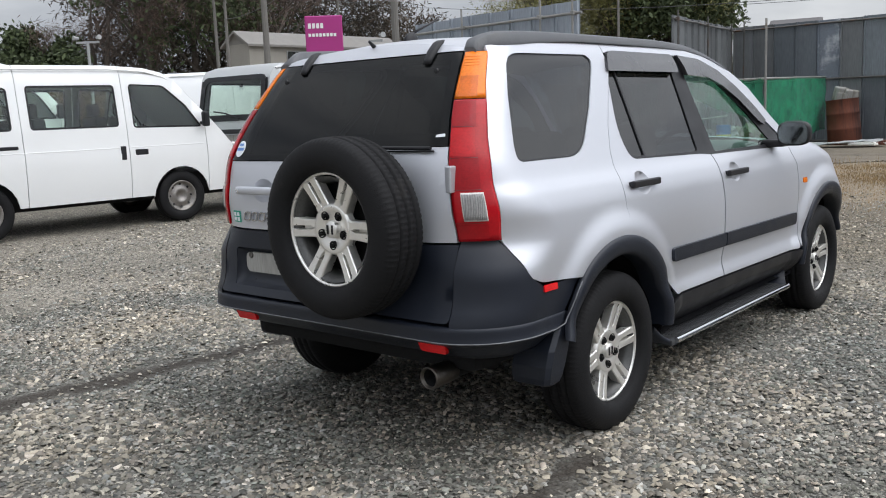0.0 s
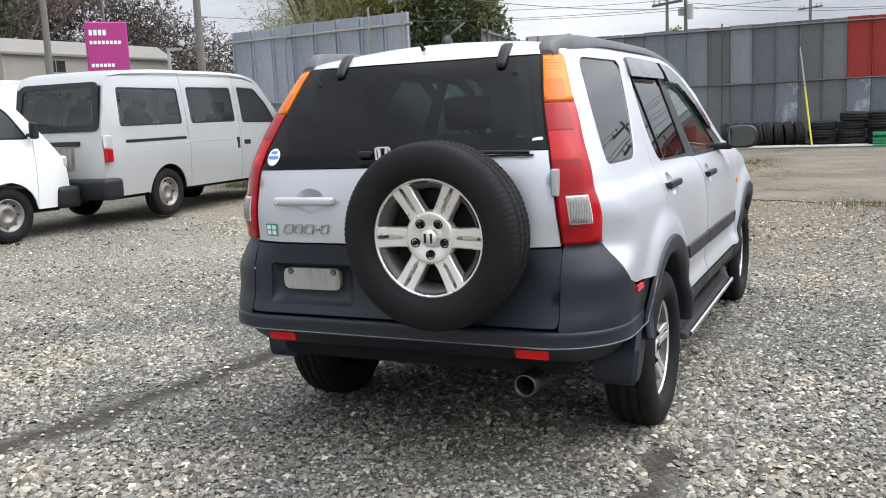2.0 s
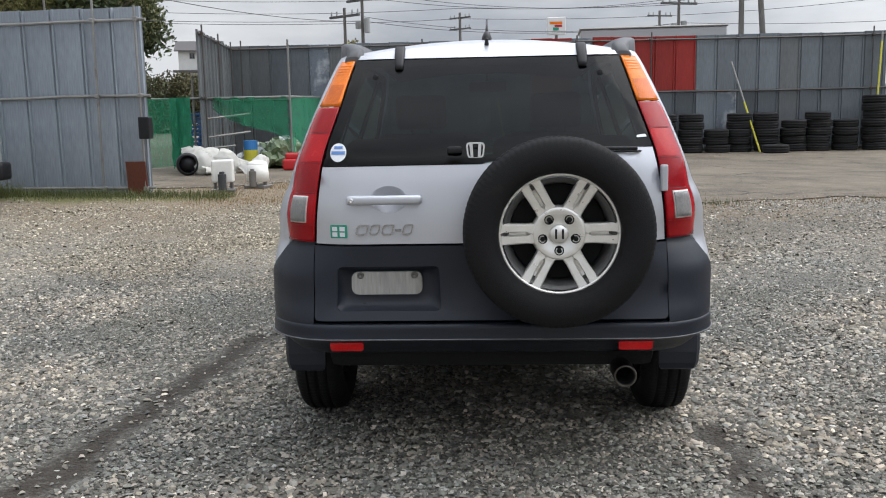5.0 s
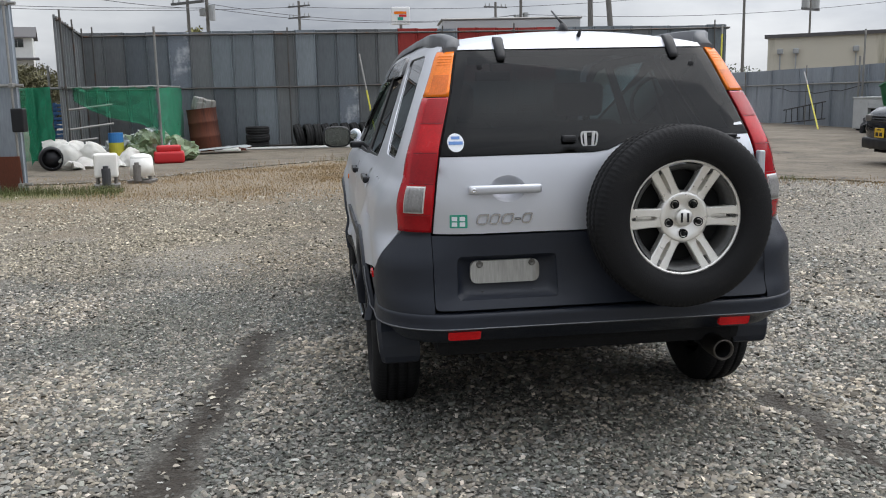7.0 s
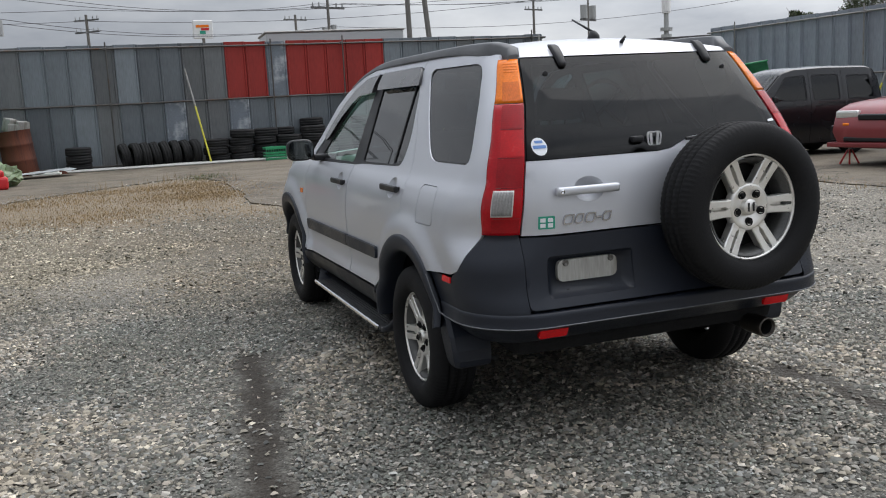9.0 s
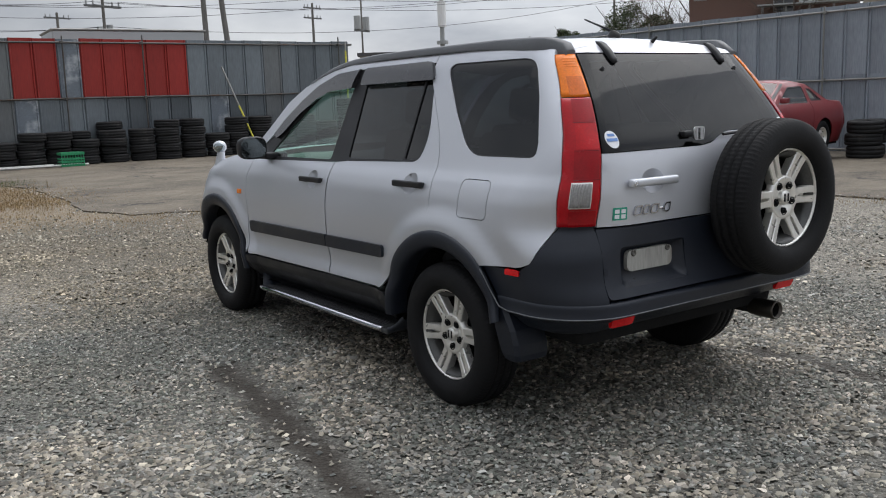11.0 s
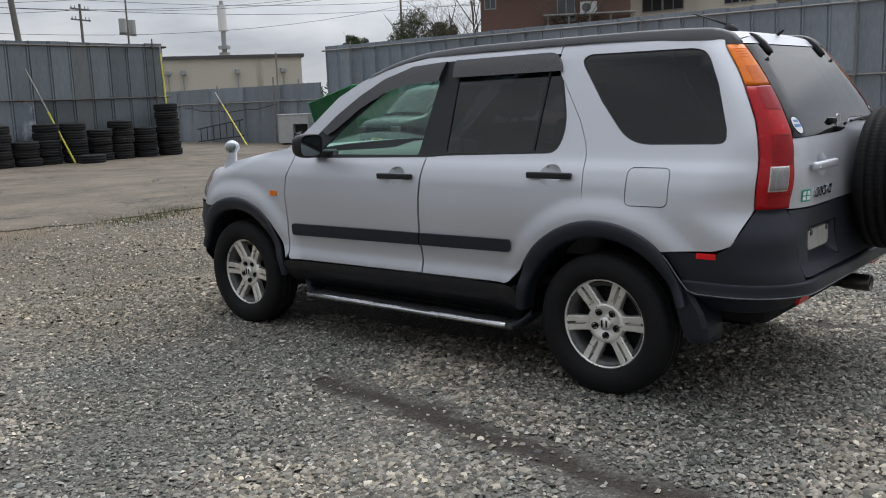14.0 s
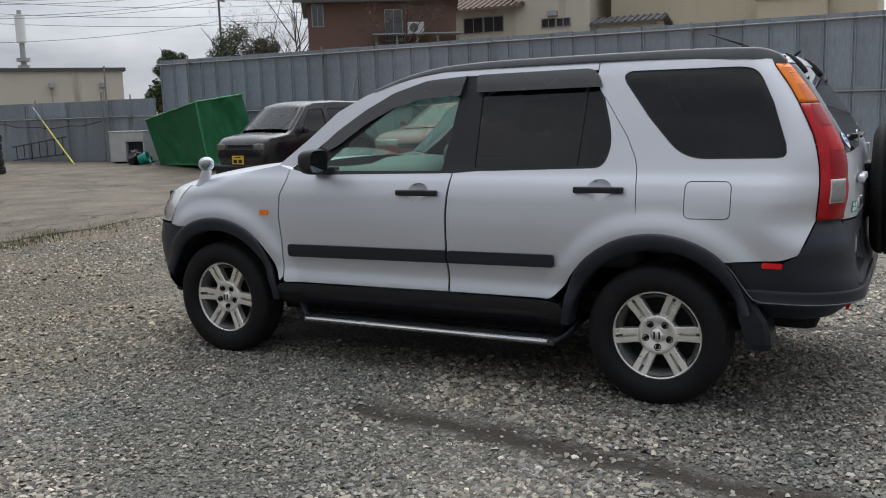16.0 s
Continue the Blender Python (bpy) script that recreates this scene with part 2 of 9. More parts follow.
m_seat = paint("seat_cloth", (0.055, 0.056, 0.06), 0.9, vary=0.2, scale=25.0)
m_dash = paint("dash_plastic", (0.16, 0.17, 0.165), 0.7, vary=0.1)
m_sticker_white = paint("sticker_white", (0.75, 0.77, 0.8), 0.5, vary=0.05)
m_sticker_green = paint("sticker_green", (0.02, 0.30, 0.20), 0.5, vary=0.05)
m_sticker_blue = paint("sticker_blue", (0.10, 0.22, 0.5), 0.5, vary=0.05)
m_frit = paint("glass_frit", (0.004, 0.004, 0.0045), 0.9, vary=0.1, spec=0.0)
m_plate = paint("plate_holder", (0.30, 0.295, 0.275), 0.7, 0.0, vary=0.3, scale=14.0, stain=(0.15, 0.135, 0.11), stain_at=0.5, streak=True)
m_mirror = paint("mirror_glass", (0.34, 0.38, 0.39), 0.02, 1.0, vary=0.0)
m_headlamp = paint("headlamp_lens", (0.62, 0.62, 0.60), 0.1, 0.3, vary=0.2, scale=20.0, coat=1.0)

def smooth_curve(xs, ys):
    """Monotone cubic through the knots."""
    xs, ys = np.array(xs, float), np.array(ys, float)
    d = np.diff(ys) / np.diff(xs)
    m = np.zeros(len(xs))
    m[0], m[-1] = d[0], d[-1]
    for i in range(1, len(xs) - 1):
        m[i] = 0 if d[i - 1] * d[i] <= 0 else 2 * d[i - 1] * d[i] / (d[i - 1] + d[i])

    def f(x):
        x = min(max(x, xs[0]), xs[-1])
        i = min(max(int(np.searchsorted(xs, x)) - 1, 0), len(xs) - 2)
        h = xs[i + 1] - xs[i]
        t = (x - xs[i]) / h
        return float(ys[i] * (1 + 2 * t) * (1 - t) ** 2 + m[i] * h * t * (1 - t) ** 2 + ys[i + 1] * t * t * (3 - 2 * t) + m[i + 1] * h * t * t * (t - 1))
    return f


def rounded(pts, n=5):
    """Rounds the corners of an outline whose points are (u, v) or (u, v, radius)."""
    out = []
    k = len(pts)
    for i in range(k):
        p = Vector(pts[i][:2])
        if len(pts[i]) < 3:
            out.append(tuple(p))
            continue
        a, b = Vector(pts[i - 1][:2]) - p, Vector(pts[(i + 1) % k][:2]) - p
        ra, rb = min(pts[i][2], a.length * 0.49), min(pts[i][2], b.length * 0.49)
        q0, q1 = p + a.normalized() * ra, p + b.normalized() * rb
        for j in range(n + 1):
            t = j / n
            out.append(tuple(q0 * (1 - t) ** 2 + p * 2 * t * (1 - t) + q1 * t * t))
    return out


def ellipse(u, v, a, b, n=20):
    return [(u + a * math.cos(2 * math.pi * i / n), v + b * math.sin(2 * math.pi * i / n)) for i in range(n)]


def inside(p, loop):
    x, y = p
    hit = False
    for (x0, y0), (x1, y1) in zip(loop, loop[1:] + loop[:1]):
        if (y0 > y) != (y1 > y) and x < (x1 - x0) * (y - y0) / (y1 - y0) + x0:
            hit = not hit
    return hit


def sheet(outer, fn, holes=(), step=0.05, off=0.0, skirt=0.012, bm=None, dish=None):
    """A pressed panel: the outline, with its holes, laid on the surface fn, its edges turned in by skirt."""
    from mathutils.geometry import delaunay_2d_cdt
    bm = bm or bmesh.new()
    loops = []
    for loop in (outer, *holes):
        dense = []
        for p, q in zip(loop, list(loop[1:]) + [loop[0]]):
            k = max(1, math.ceil(math.dist(p, q) / step))
            dense += [(p[0] + (q[0] - p[0]) * j / k, p[1] + (q[1] - p[1]) * j / k) for j in range(k)]
        loops.append(dense)
    pts, edges = [], []
    for loop in loops:
        base = len(pts)
        pts += loop
        edges += [(base + j, base + (j + 1) % len(loop)) for j in range(len(loop))]
    us, vs = [p[0] for p in loops[0]], [p[1] for p in loops[0]]
    near = step * 0.42
    arr = np.array(pts)
    for i in range(int((max(us) - min(us)) / step) + 1):
        for j in range(int((max(vs) - min(vs)) / step) + 1):
            p = (min(us) + (i + 0.5) * step, min(vs) + (j + 0.5) * step)
            if inside(p, loops[0]) and not any(inside(p, h) for h in loops[1:]) and np.min(np.hypot(arr[:, 0] - p[0], arr[:, 1] - p[1])) > near:
                pts.append(p)
    co, _, faces, _, _, _ = delaunay_2d_cdt([Vector(p) for p in pts], edges, [], 0, 1e-6)
    verts = [bm.verts.new(fn(p[0], p[1], off + (dish(p[0], p[1]) if dish else 0.0))) for p in co]
    made = []
    for f in faces:
        c = (sum(co[i][0] for i in f) / len(f), sum(co[i][1] for i in f) / len(f))
        if inside(c, loops[0]) and not any(inside(c, h) for h in loops[1:]):
            a, b, d = (co[i] for i in f[:3])
            if abs((b[0] - a[0]) * (d[1] - a[1]) - (b[1] - a[1]) * (d[0] - a[0])) > 1e-9:
                made.append(bm.faces.new([verts[i] for i in f]))
    for f in made:
        f.smooth = True
    bmesh.ops.recalc_face_normals(bm, faces=made)
    lead = Vector(fn(co[0][0], co[0][1], 0.05)) - Vector(fn(co[0][0], co[0][1], 0.0))
    if sum(f.normal.dot(lead) for f in made) < 0:
        bmesh.ops.reverse_faces(bm, faces=made)
    if made and skirt:
        idx = {v: co[i] for i, v in enumerate(verts)}
        low = {}
        for e in [e for f in made for e in f.edges if e.is_boundary]:
            for v in e.verts:
                if v not in low:
                    low[v] = bm.verts.new(fn(idx[v][0], idx[v][1], off - skirt))
            e.smooth = False
            f = e.link_faces[0]
            for lp in f.loops:
                if lp.edge == e:
                    a, b = lp.vert, lp.link_loop_next.vert
            bm.faces.new((b, a, low[a], low[b]))
    loose = [v for v in bm.verts if not v.link_faces]
    bmesh.ops.delete(bm, geom=loose, context="VERTS")
    return bm


def loft(bm, rows, smooth=True):
    vs = [[bm.verts.new(p) for p in row] for row in rows]
    for a, b in zip(vs, vs[1:]):
        for i in range(len(a) - 1):
            f = bm.faces.new((a[i], a[i + 1], b[i + 1], b[i]))
            f.smooth = smooth
    return vs



# ---- ground ----
def lift(x, y):
    """The yard rises gently away from the parked car."""
    u = min(1.0, max(0.0, (math.hypot(x * 0.9, y - 1.3) - 4.0) / 7.0))
    a, b = min(1.0, max(0.0, (x - 4.0) / 5.0)), min(1.0, max(0.0, (17.5 - y) / 4.5))
    return 0.16 * u * u * (3 - 2 * u) * (1 - 0.88 * a * a * (3 - 2 * a) * b * b * (3 - 2 * b))


STONE_RAMP = [(0.0, (0.075, 0.073, 0.068)), (0.22, (0.128, 0.125, 0.116)), (0.5, (0.192, 0.188, 0.174)), (0.76, (0.262, 0.256, 0.238)), (0.94, (0.36, 0.35, 0.328)), (1.0, (0.54, 0.53, 0.505))]


def stone_ramp(n):
    r = n.new("ShaderNodeValToRGB")
    e = r.color_ramp.elements
    while len(e) < len(STONE_RAMP):
        e.new(0.5)
    for k, (p, c) in zip(e, STONE_RAMP):
        k.position, k.color = p, (*c, 1)
    return r


def track_mask(n, l, sep, vec):
    """Two old wheel ruts of bare dark soil, with ragged edges."""
    wob = maths(n, l, "MULTIPLY", maths(n, l, "SUBTRACT", noise_tex(n, l, vec, 3.0, 6.0, 0.75), 0.5), 0.44)
    total = None
    for x0, k, y0, y1, w in ((-1.59, 0.135, -4.5, 1.35, 0.065), (0.62, -0.05, -2.6, -1.55, 0.05), (0.97, 0.03, -1.6, -0.3, 0.03)):
        line = maths(n, l, "ADD", maths(n, l, "MULTIPLY", sep.outputs["Y"], k), x0)
        d = maths(n, l, "ABSOLUTE", maths(n, l, "SUBTRACT", maths(n, l, "ADD", sep.outputs["X"], wob), line))
        m = maths(n, l, "MULTIPLY", maths(n, l, "SUBTRACT", w + 0.09, d), 9.0, True)
        m = maths(n, l, "MULTIPLY", m, maths(n, l, "MULTIPLY", maths(n, l, "SUBTRACT", y1 + 0.2, sep.outputs["Y"]), 4.0, True))
        m = maths(n, l, "MULTIPLY", m, maths(n, l, "MULTIPLY", maths(n, l, "SUBTRACT", sep.outputs["Y"], y0), 4.0, True))
        total = m if total is None else maths(n, l, "MAXIMUM", total, m)
    worn = maths(n, l, "MULTIPLY", maths(n, l, "SUBTRACT", noise_tex(n, l, vec, 5.5, 6.0, 0.7), 0.27), 6.0, True)
    return maths(n, l, "MULTIPLY", total, worn)


def gravel_ground():
    m = bpy.data.materials.new("gravel_ground")
    m.use_nodes = True
    n, l = m.node_tree.nodes, m.node_tree.links
    b = n["Principled BSDF"]
    co = n.new("ShaderNodeTexCoord")
    vec = co.outputs["Object"]
    sep = n.new("ShaderNodeSeparateXYZ")
    l.new(vec, sep.inputs[0])
    cols, heights = [], []
    for s in (46.0, 95.0):
        v = n.new("ShaderNodeTexVoronoi")
        v.inputs["Scale"].default_value = s
        l.new(vec, v.inputs["Vector"])
        r = stone_ramp(n)
        sx = n.new("ShaderNodeSeparateColor")
        l.new(v.outputs["Color"], sx.inputs[0])
        l.new(sx.outputs[0], r.inputs["Fac"])
        cols.append(r.outputs["Color"])
        heights.append(maths(n, l, "SUBTRACT", 1.0, v.outputs["Distance"]))
    patch = noise_tex(n, l, vec, 7.0, 3.0)
    pick = maths(n, l, "MULTIPLY", maths(n, l, "SUBTRACT", patch, 0.46), 9.0, True)
    col = blend(n, l, pick, cols[0], cols[1])
    shade = maths(n, l, "ADD", maths(n, l, "MULTIPLY", noise_tex(n, l, vec, 0.55, 5.0), 0.7), 0.50)
    sc = n.new("ShaderNodeVectorMath")
    sc.operation = "SCALE"
    l.new(col, sc.inputs[0])
    l.new(shade, sc.inputs["Scale"])
    col = sc.outputs["Vector"]
    warm = n.new("ShaderNodeVectorMath")
    warm.operation = "MULTIPLY"
    warm.inputs[1].default_value = (1.16, 1.08, 0.95)
    l.new(col, warm.inputs[0])
    col = warm.outputs["Vector"]
    # fine stones under the loose ones, darkened round the car as painted gap shade
    qx = maths(n, l, "SUBTRACT", 4.3, maths(n, l, "ABSOLUTE", maths(n, l, "ADD", sep.outputs["X"], 0.4)))
    qy = maths(n, l, "SUBTRACT", 3.9, maths(n, l, "ABSOLUTE", maths(n, l, "SUBTRACT", sep.outputs["Y"], 0.7)))
    gap_shade = maths(n, l, "MULTIPLY", maths(n, l, "ADD", maths(n, l, "MINIMUM", qx, qy), maths(n, l, "SUBTRACT", noise_tex(n, l, vec, 1.4, 4.0), 0.9)), 0.9, True)
    sv = n.new("ShaderNodeVectorMath")
    sv.operation = "MULTIPLY"
    sv.inputs[1].default_value = (0.56, 0.56, 0.53)
    l.new(cols[1], sv.inputs[0])
    fines = sv.outputs["Vector"]
    col = blend(n, l, maths(n, l, "MULTIPLY", gap_shade, 0.85), col, fines)
    # dry grass and soil towards the yard's edge
    dx = maths(n, l, "MULTIPLY", maths(n, l, "ADD", sep.outputs["X"], 3.4), 0.22)
    dy = maths(n, l, "MULTIPLY", maths(n, l, "SUBTRACT", sep.outputs["Y"], 10.6), 0.28)
    rad = maths(n, l, "SQRT", maths(n, l, "ADD", maths(n, l, "MULTIPLY", dx, dx), maths(n, l, "MULTIPLY", dy, dy)))
    dry = maths(n, l, "MULTIPLY", maths(n, l, "SUBTRACT", maths(n, l, "ADD", 0.62, maths(n, l, "MULTIPLY", noise_tex(n, l, vec, 1.6, 7.0, 0.7), 1.9)), rad), 1.6, True)
    dry = maths(n, l, "MULTIPLY", dry, 0.8)
    ex = maths(n, l, "MULTIPLY", maths(n, l, "SUBTRACT", sep.outputs["X"], 1.6), 0.30)
    ey = maths(n, l, "MULTIPLY", maths(n, l, "SUBTRACT", sep.outputs["Y"], 7.2), 0.85)
    rad2 = maths(n, l, "SQRT", maths(n, l, "ADD", maths(n, l, "MULTIPLY", ex, ex), maths(n, l, "MULTIPLY", ey, ey)))
    dry2 = maths(n, l, "MULTIPLY", maths(n, l, "SUBTRACT", maths(n, l, "MULTIPLY", noise_tex(n, l, vec, 1.9, 6.0, 0.65), 1.9), rad2), 1.6, True)
    dry = maths(n, l, "MAXIMUM", dry, maths(n, l, "MULTIPLY", dry2, 0.95))
    straw = blend(n, l, noise_tex(n, l, vec, 14.0, 9.0, 0.78), (0.080, 0.050, 0.024), (0.36, 0.255, 0.130))
    open_ = maths(n, l, "MULTIPLY", maths(n, l, "SUBTRACT", noise_tex(n, l, vec, 22.0, 7.0, 0.75), 0.40), 5.0, True)
    dry = maths(n, l, "MULTIPLY", dry, maths(n, l, "ADD", maths(n, l, "MULTIPLY", open_, 0.75), 0.25))
    col = blend(n, l, dry, col, straw)
    # moss and weeds at the foot of the entrance fence
    gx = maths(n, l, "MULTIPLY", maths(n, l, "ADD", sep.outputs["X"], 6.9), 0.27)
    gy = maths(n, l, "MULTIPLY", maths(n, l, "SUBTRACT", maths(n, l, "ADD", sep.outputs["Y"], maths(n, l, "MULTIPLY", sep.outputs["X"], 0.12)), 8.75), 1.05)
    rad4 = maths(n, l, "SQRT", maths(n, l, "ADD", maths(n, l, "MULTIPLY", gx, gx), maths(n, l, "MULTIPLY", gy, gy)))
    moss = maths(n, l, "MULTIPLY", maths(n, l, "SUBTRACT", maths(n, l, "ADD", 0.25, maths(n, l, "MULTIPLY", noise_tex(n, l, vec, 2.6, 7.0, 0.7), 1.3)), rad4), 2.2, True)
    green = blend(n, l, noise_tex(n, l, vec, 40.0, 5.0, 0.7), (0.050, 0.050, 0.014), (0.19, 0.20, 0.055))
    col = blend(n, l, maths(n, l, "MULTIPLY", moss, 0.85), col, green)
    # trodden brown dirt among the stones before the concrete
    fx = maths(n, l, "MULTIPLY", maths(n, l, "SUBTRACT", sep.outputs["X"], 0.2), 0.20)
    fy = maths(n, l, "MULTIPLY", maths(n, l, "SUBTRACT", sep.outputs["Y"], 6.3), 0.42)
    rad3 = maths(n, l, "SQRT", maths(n, l, "ADD", maths(n, l, "MULTIPLY", fx, fx), maths(n, l, "MULTIPLY", fy, fy)))
    dirt = maths(n, l, "MULTIPLY", maths(n, l, "SUBTRACT", maths(n, l, "ADD", 0.45, maths(n, l, "MULTIPLY", noise_tex(n, l, vec, 1.3, 6.0, 0.6), 1.1)), rad3), 2.0, True)
    earth = blend(n, l, noise_tex(n, l, vec, 24.0, 5.0, 0.7), (0.042, 0.034, 0.024), (0.15, 0.122, 0.086))
    col = blend(n, l, maths(n, l, "MULTIPLY", dirt, 0.6), col, earth)
    soil = blend(n, l, noise_tex(n, l, vec, 60.0, 4.0), (0.017, 0.013, 0.0095), (0.054, 0.043, 0.032))
    col = blend(n, l, maths(n, l, "MULTIPLY", track_mask(n, l, sep, vec), 0.95), col, soil)
    l.new(col, b.inputs["Base Color"])
    b.inputs["Roughness"].default_value = 0.9
    bp = n.new("ShaderNodeBump")
    bp.inputs["Strength"].default_value, bp.inputs["Distance"].default_value = 0.9, 0.012
    l.new(maths(n, l, "ADD", heights[0], maths(n, l, "MULTIPLY", heights[1], 0.5)), bp.inputs["Height"])
    l.new(bp.outputs["Normal"], b.inputs["Normal"])
    return m


bm = bmesh.new()
XS = [-3000, -800, -200, -80, -40, -28] + [-20 + 0.5 * i for i in range(81)] + [28, 40, 80, 200, 800, 3000]
grid = [[bm.verts.new((x, y, lift(x, y) + (0.012 * noise.noise(Vector((x * 0.7, y * 0.7, 0))) if abs(x) < 25 and abs(y) < 25 else 0))) for x in XS] for y in XS]
for i in range(len(XS) - 1):
    for j in range(len(XS) - 1):
        bm.faces.new((grid[i][j], grid[i][j + 1], grid[i + 1][j + 1], grid[i + 1][j]))
tagged(part("ground", bm, gravel_ground(), smooth=True), "grey gravel ground of the car yard with dry grass patches", "ground", kind="structure")


def yard_concrete():
    m = bpy.data.materials.new("yard_concrete")
    m.use_nodes = True
    n, l = m.node_tree.nodes, m.node_tree.links
    b = n["Principled BSDF"]
    co = n.new("ShaderNodeTexCoord")
    vec = co.outputs["Object"]
    mp = n.new("ShaderNodeMapping")
    mp.inputs["Scale"].default_value = (0.75, 1.0, 1.0)
    mp.inputs["Rotation"].default_value = (0, 0, radians(-14))
    l.new(vec, mp.inputs["Vector"])
    streaks = noise_tex(n, l, mp.outputs["Vector"], 1.1, 12.0, 0.74)
    col = blend(n, l, maths(n, l, "MULTIPLY", maths(n, l, "SUBTRACT", streaks, 0.34), 3.0, True), (0.054, 0.043, 0.030), (0.202, 0.168, 0.122))
    spots = maths(n, l, "MULTIPLY", maths(n, l, "SUBTRACT", noise_tex(n, l, vec, 3.2, 6.0, 0.7), 0.60), 9.0, True)
    col = blend(n, l, maths(n, l, "MULTIPLY", spots, 0.55), col, (0.10, 0.095, 0.085))
    grit = noise_tex(n, l, vec, 24.0, 6.0, 0.7)
    col = blend(n, l, maths(n, l, "MULTIPLY", maths(n, l, "SUBTRACT", grit, 0.52), 6.0, True), col, (0.190, 0.167, 0.135))
    pits = noise_tex(n, l, vec, 11.0, 8.0, 0.75)
    col = blend(n, l, maths(n, l, "MULTIPLY", maths(n, l, "MULTIPLY", maths(n, l, "SUBTRACT", pits, 0.56), 8.0, True), 0.6), col, (0.085, 0.078, 0.066))
    # cracks, with broken edges
    bent = n.new("ShaderNodeVectorMath")
    wob = n.new("ShaderNodeTexNoise")
    wob.inputs["Scale"].default_value, wob.inputs["Detail"].default_value = 1.7, 6.0
    l.new(vec, wob.inputs["Vector"])
    l.new(vec, bent.inputs[0])
    l.new(wob.outputs["Color"], bent.inputs[1])
    crk = n.new("ShaderNodeTexVoronoi")
    crk.feature = "DISTANCE_TO_EDGE"
    crk.inputs["Scale"].default_value = 0.42
    l.new(bent.outputs["Vector"], crk.inputs["Vector"])
    crack = maths(n, l, "MULTIPLY", maths(n, l, "SUBTRACT", 0.014, crk.outputs["Distance"]), 110.0, True)
    col = blend(n, l, maths(n, l, "MULTIPLY", crack, maths(n, l, "MULTIPLY", maths(n, l, "SUBTRACT", noise_tex(n, l, vec, 0.9, 3.0), 0.42), 5.0, True)), col, (0.035, 0.031, 0.025))
    l.new(col, b.inputs["Base Color"])
    b.inputs["Roughness"].default_value = 0.85
    bp = n.new("ShaderNodeBump")
    bp.inputs["Strength"].default_value, bp.inputs["Distance"].default_value = 0.7, 0.012
    l.new(maths(n, l, "SUBTRACT", maths(n, l, "ADD", streaks, grit), maths(n, l, "MULTIPLY", crack, 0.8)), bp.inputs["Height"])
    l.new(bp.outputs["Normal"], b.inputs["Normal"])
    return m


# the concrete yard: a broken-edged slab a little proud of the gravel
EDGE = [(-13, 11.0), (-7.5, 10.9), (-5.2, 10.75), (-4.1, 11.1), (-2.2, 13.2), (-0.6, 14.6), (-0.1, 13.0), (-0.1, 10.5), (-0.2, 9.2), (0.3, 8.45), (1.0, 8.15), (3.1, 8.1), (4.6, 8.3), (6.0, 8.2), (6.9, 7.4), (7.1, 5.6), (7.6, 3.0), (8.4, -2.0), (9.5, -10), (10, -20)]
dense = []
for p, q in zip(EDGE, EDGE[1:]):
    k = max(2, int(math.dist(p, q) / 0.16))
    for i in range(k):
        x, y = p[0] + (q[0] - p[0]) * i / k, p[1] + (q[1] - p[1]) * i / k
        dense.append((x + 0.16 * noise.noise(Vector((x * 1.6, y * 1.6, 3))) + 0.05 * noise.noise(Vector((x * 7, y * 7, 9))), y + 0.16 * noise.noise(Vector((x * 1.6, y * 1.6, 7))) + 0.05 * noise.noise(Vector((x * 7, y * 7, 1)))))
slab = dense + [(24, -20), (24, 34), (-13, 34)]
bm = sheet(slab, lambda u, v, off: (u, v, lift(u, v) + 0.018 + off), step=.8, skirt=0.10)
tagged(part("yard", bm, yard_concrete()), "worn pale concrete yard with dusty tyre marks", "ground", kind="structure")
YARD = 0.178
YARD_LOW = lift(11, 9) + 0.018


# ---- fences of steel sheets on scaffold pipes ----
def sheet_metal(name, base, rust, island):
    m = paint(name, base, 0.5, 0.25, vary=0.26, scale=3.4, grain=40.0, island=island, streak=True, stain=rust, stain_at=0.60)
    return m


m_sheet = sheet_metal("galvanised_sheet", (0.150, 0.170, 0.186), (0.29, 0.31, 0.335), 0.34)
m_sheet_rust = sheet_metal("rusty_sheet", (0.138, 0.146, 0.150), (0.125, 0.075, 0.045), 0.24)
m_sheet_red = sheet_metal("red_sheet", (0.31, 0.030, 0.024), (0.33, 0.20, 0.19), 0.12)
m_sheet_scuffed = paint("scuffed_sheet", (0.17, 0.195, 0.225), 0.5, 0.2, vary=0.25, scale=2.2, grain=30.0, stain=(0.50, 0.52, 0.55), stain_at=0.50)
m_sheet_blue = sheet_metal("blue_grey_sheet", (0.27, 0.30, 0.338), (0.18, 0.20, 0.22), 0.14)
m_pipe = paint("scaffold_pipe", (0.27, 0.265, 0.25), 0.5, 0.5, vary=0.25, scale=5.0, stain=(0.16, 0.10, 0.06), stain_at=0.6)
m_pipe_old = paint("weathered_pipe", (0.105, 0.10, 0.094), 0.45, 0.5, vary=0.3, scale=5.0, stain=(0.11, 0.06, 0.035), stain_at=0.55)
PITCH = 0.53


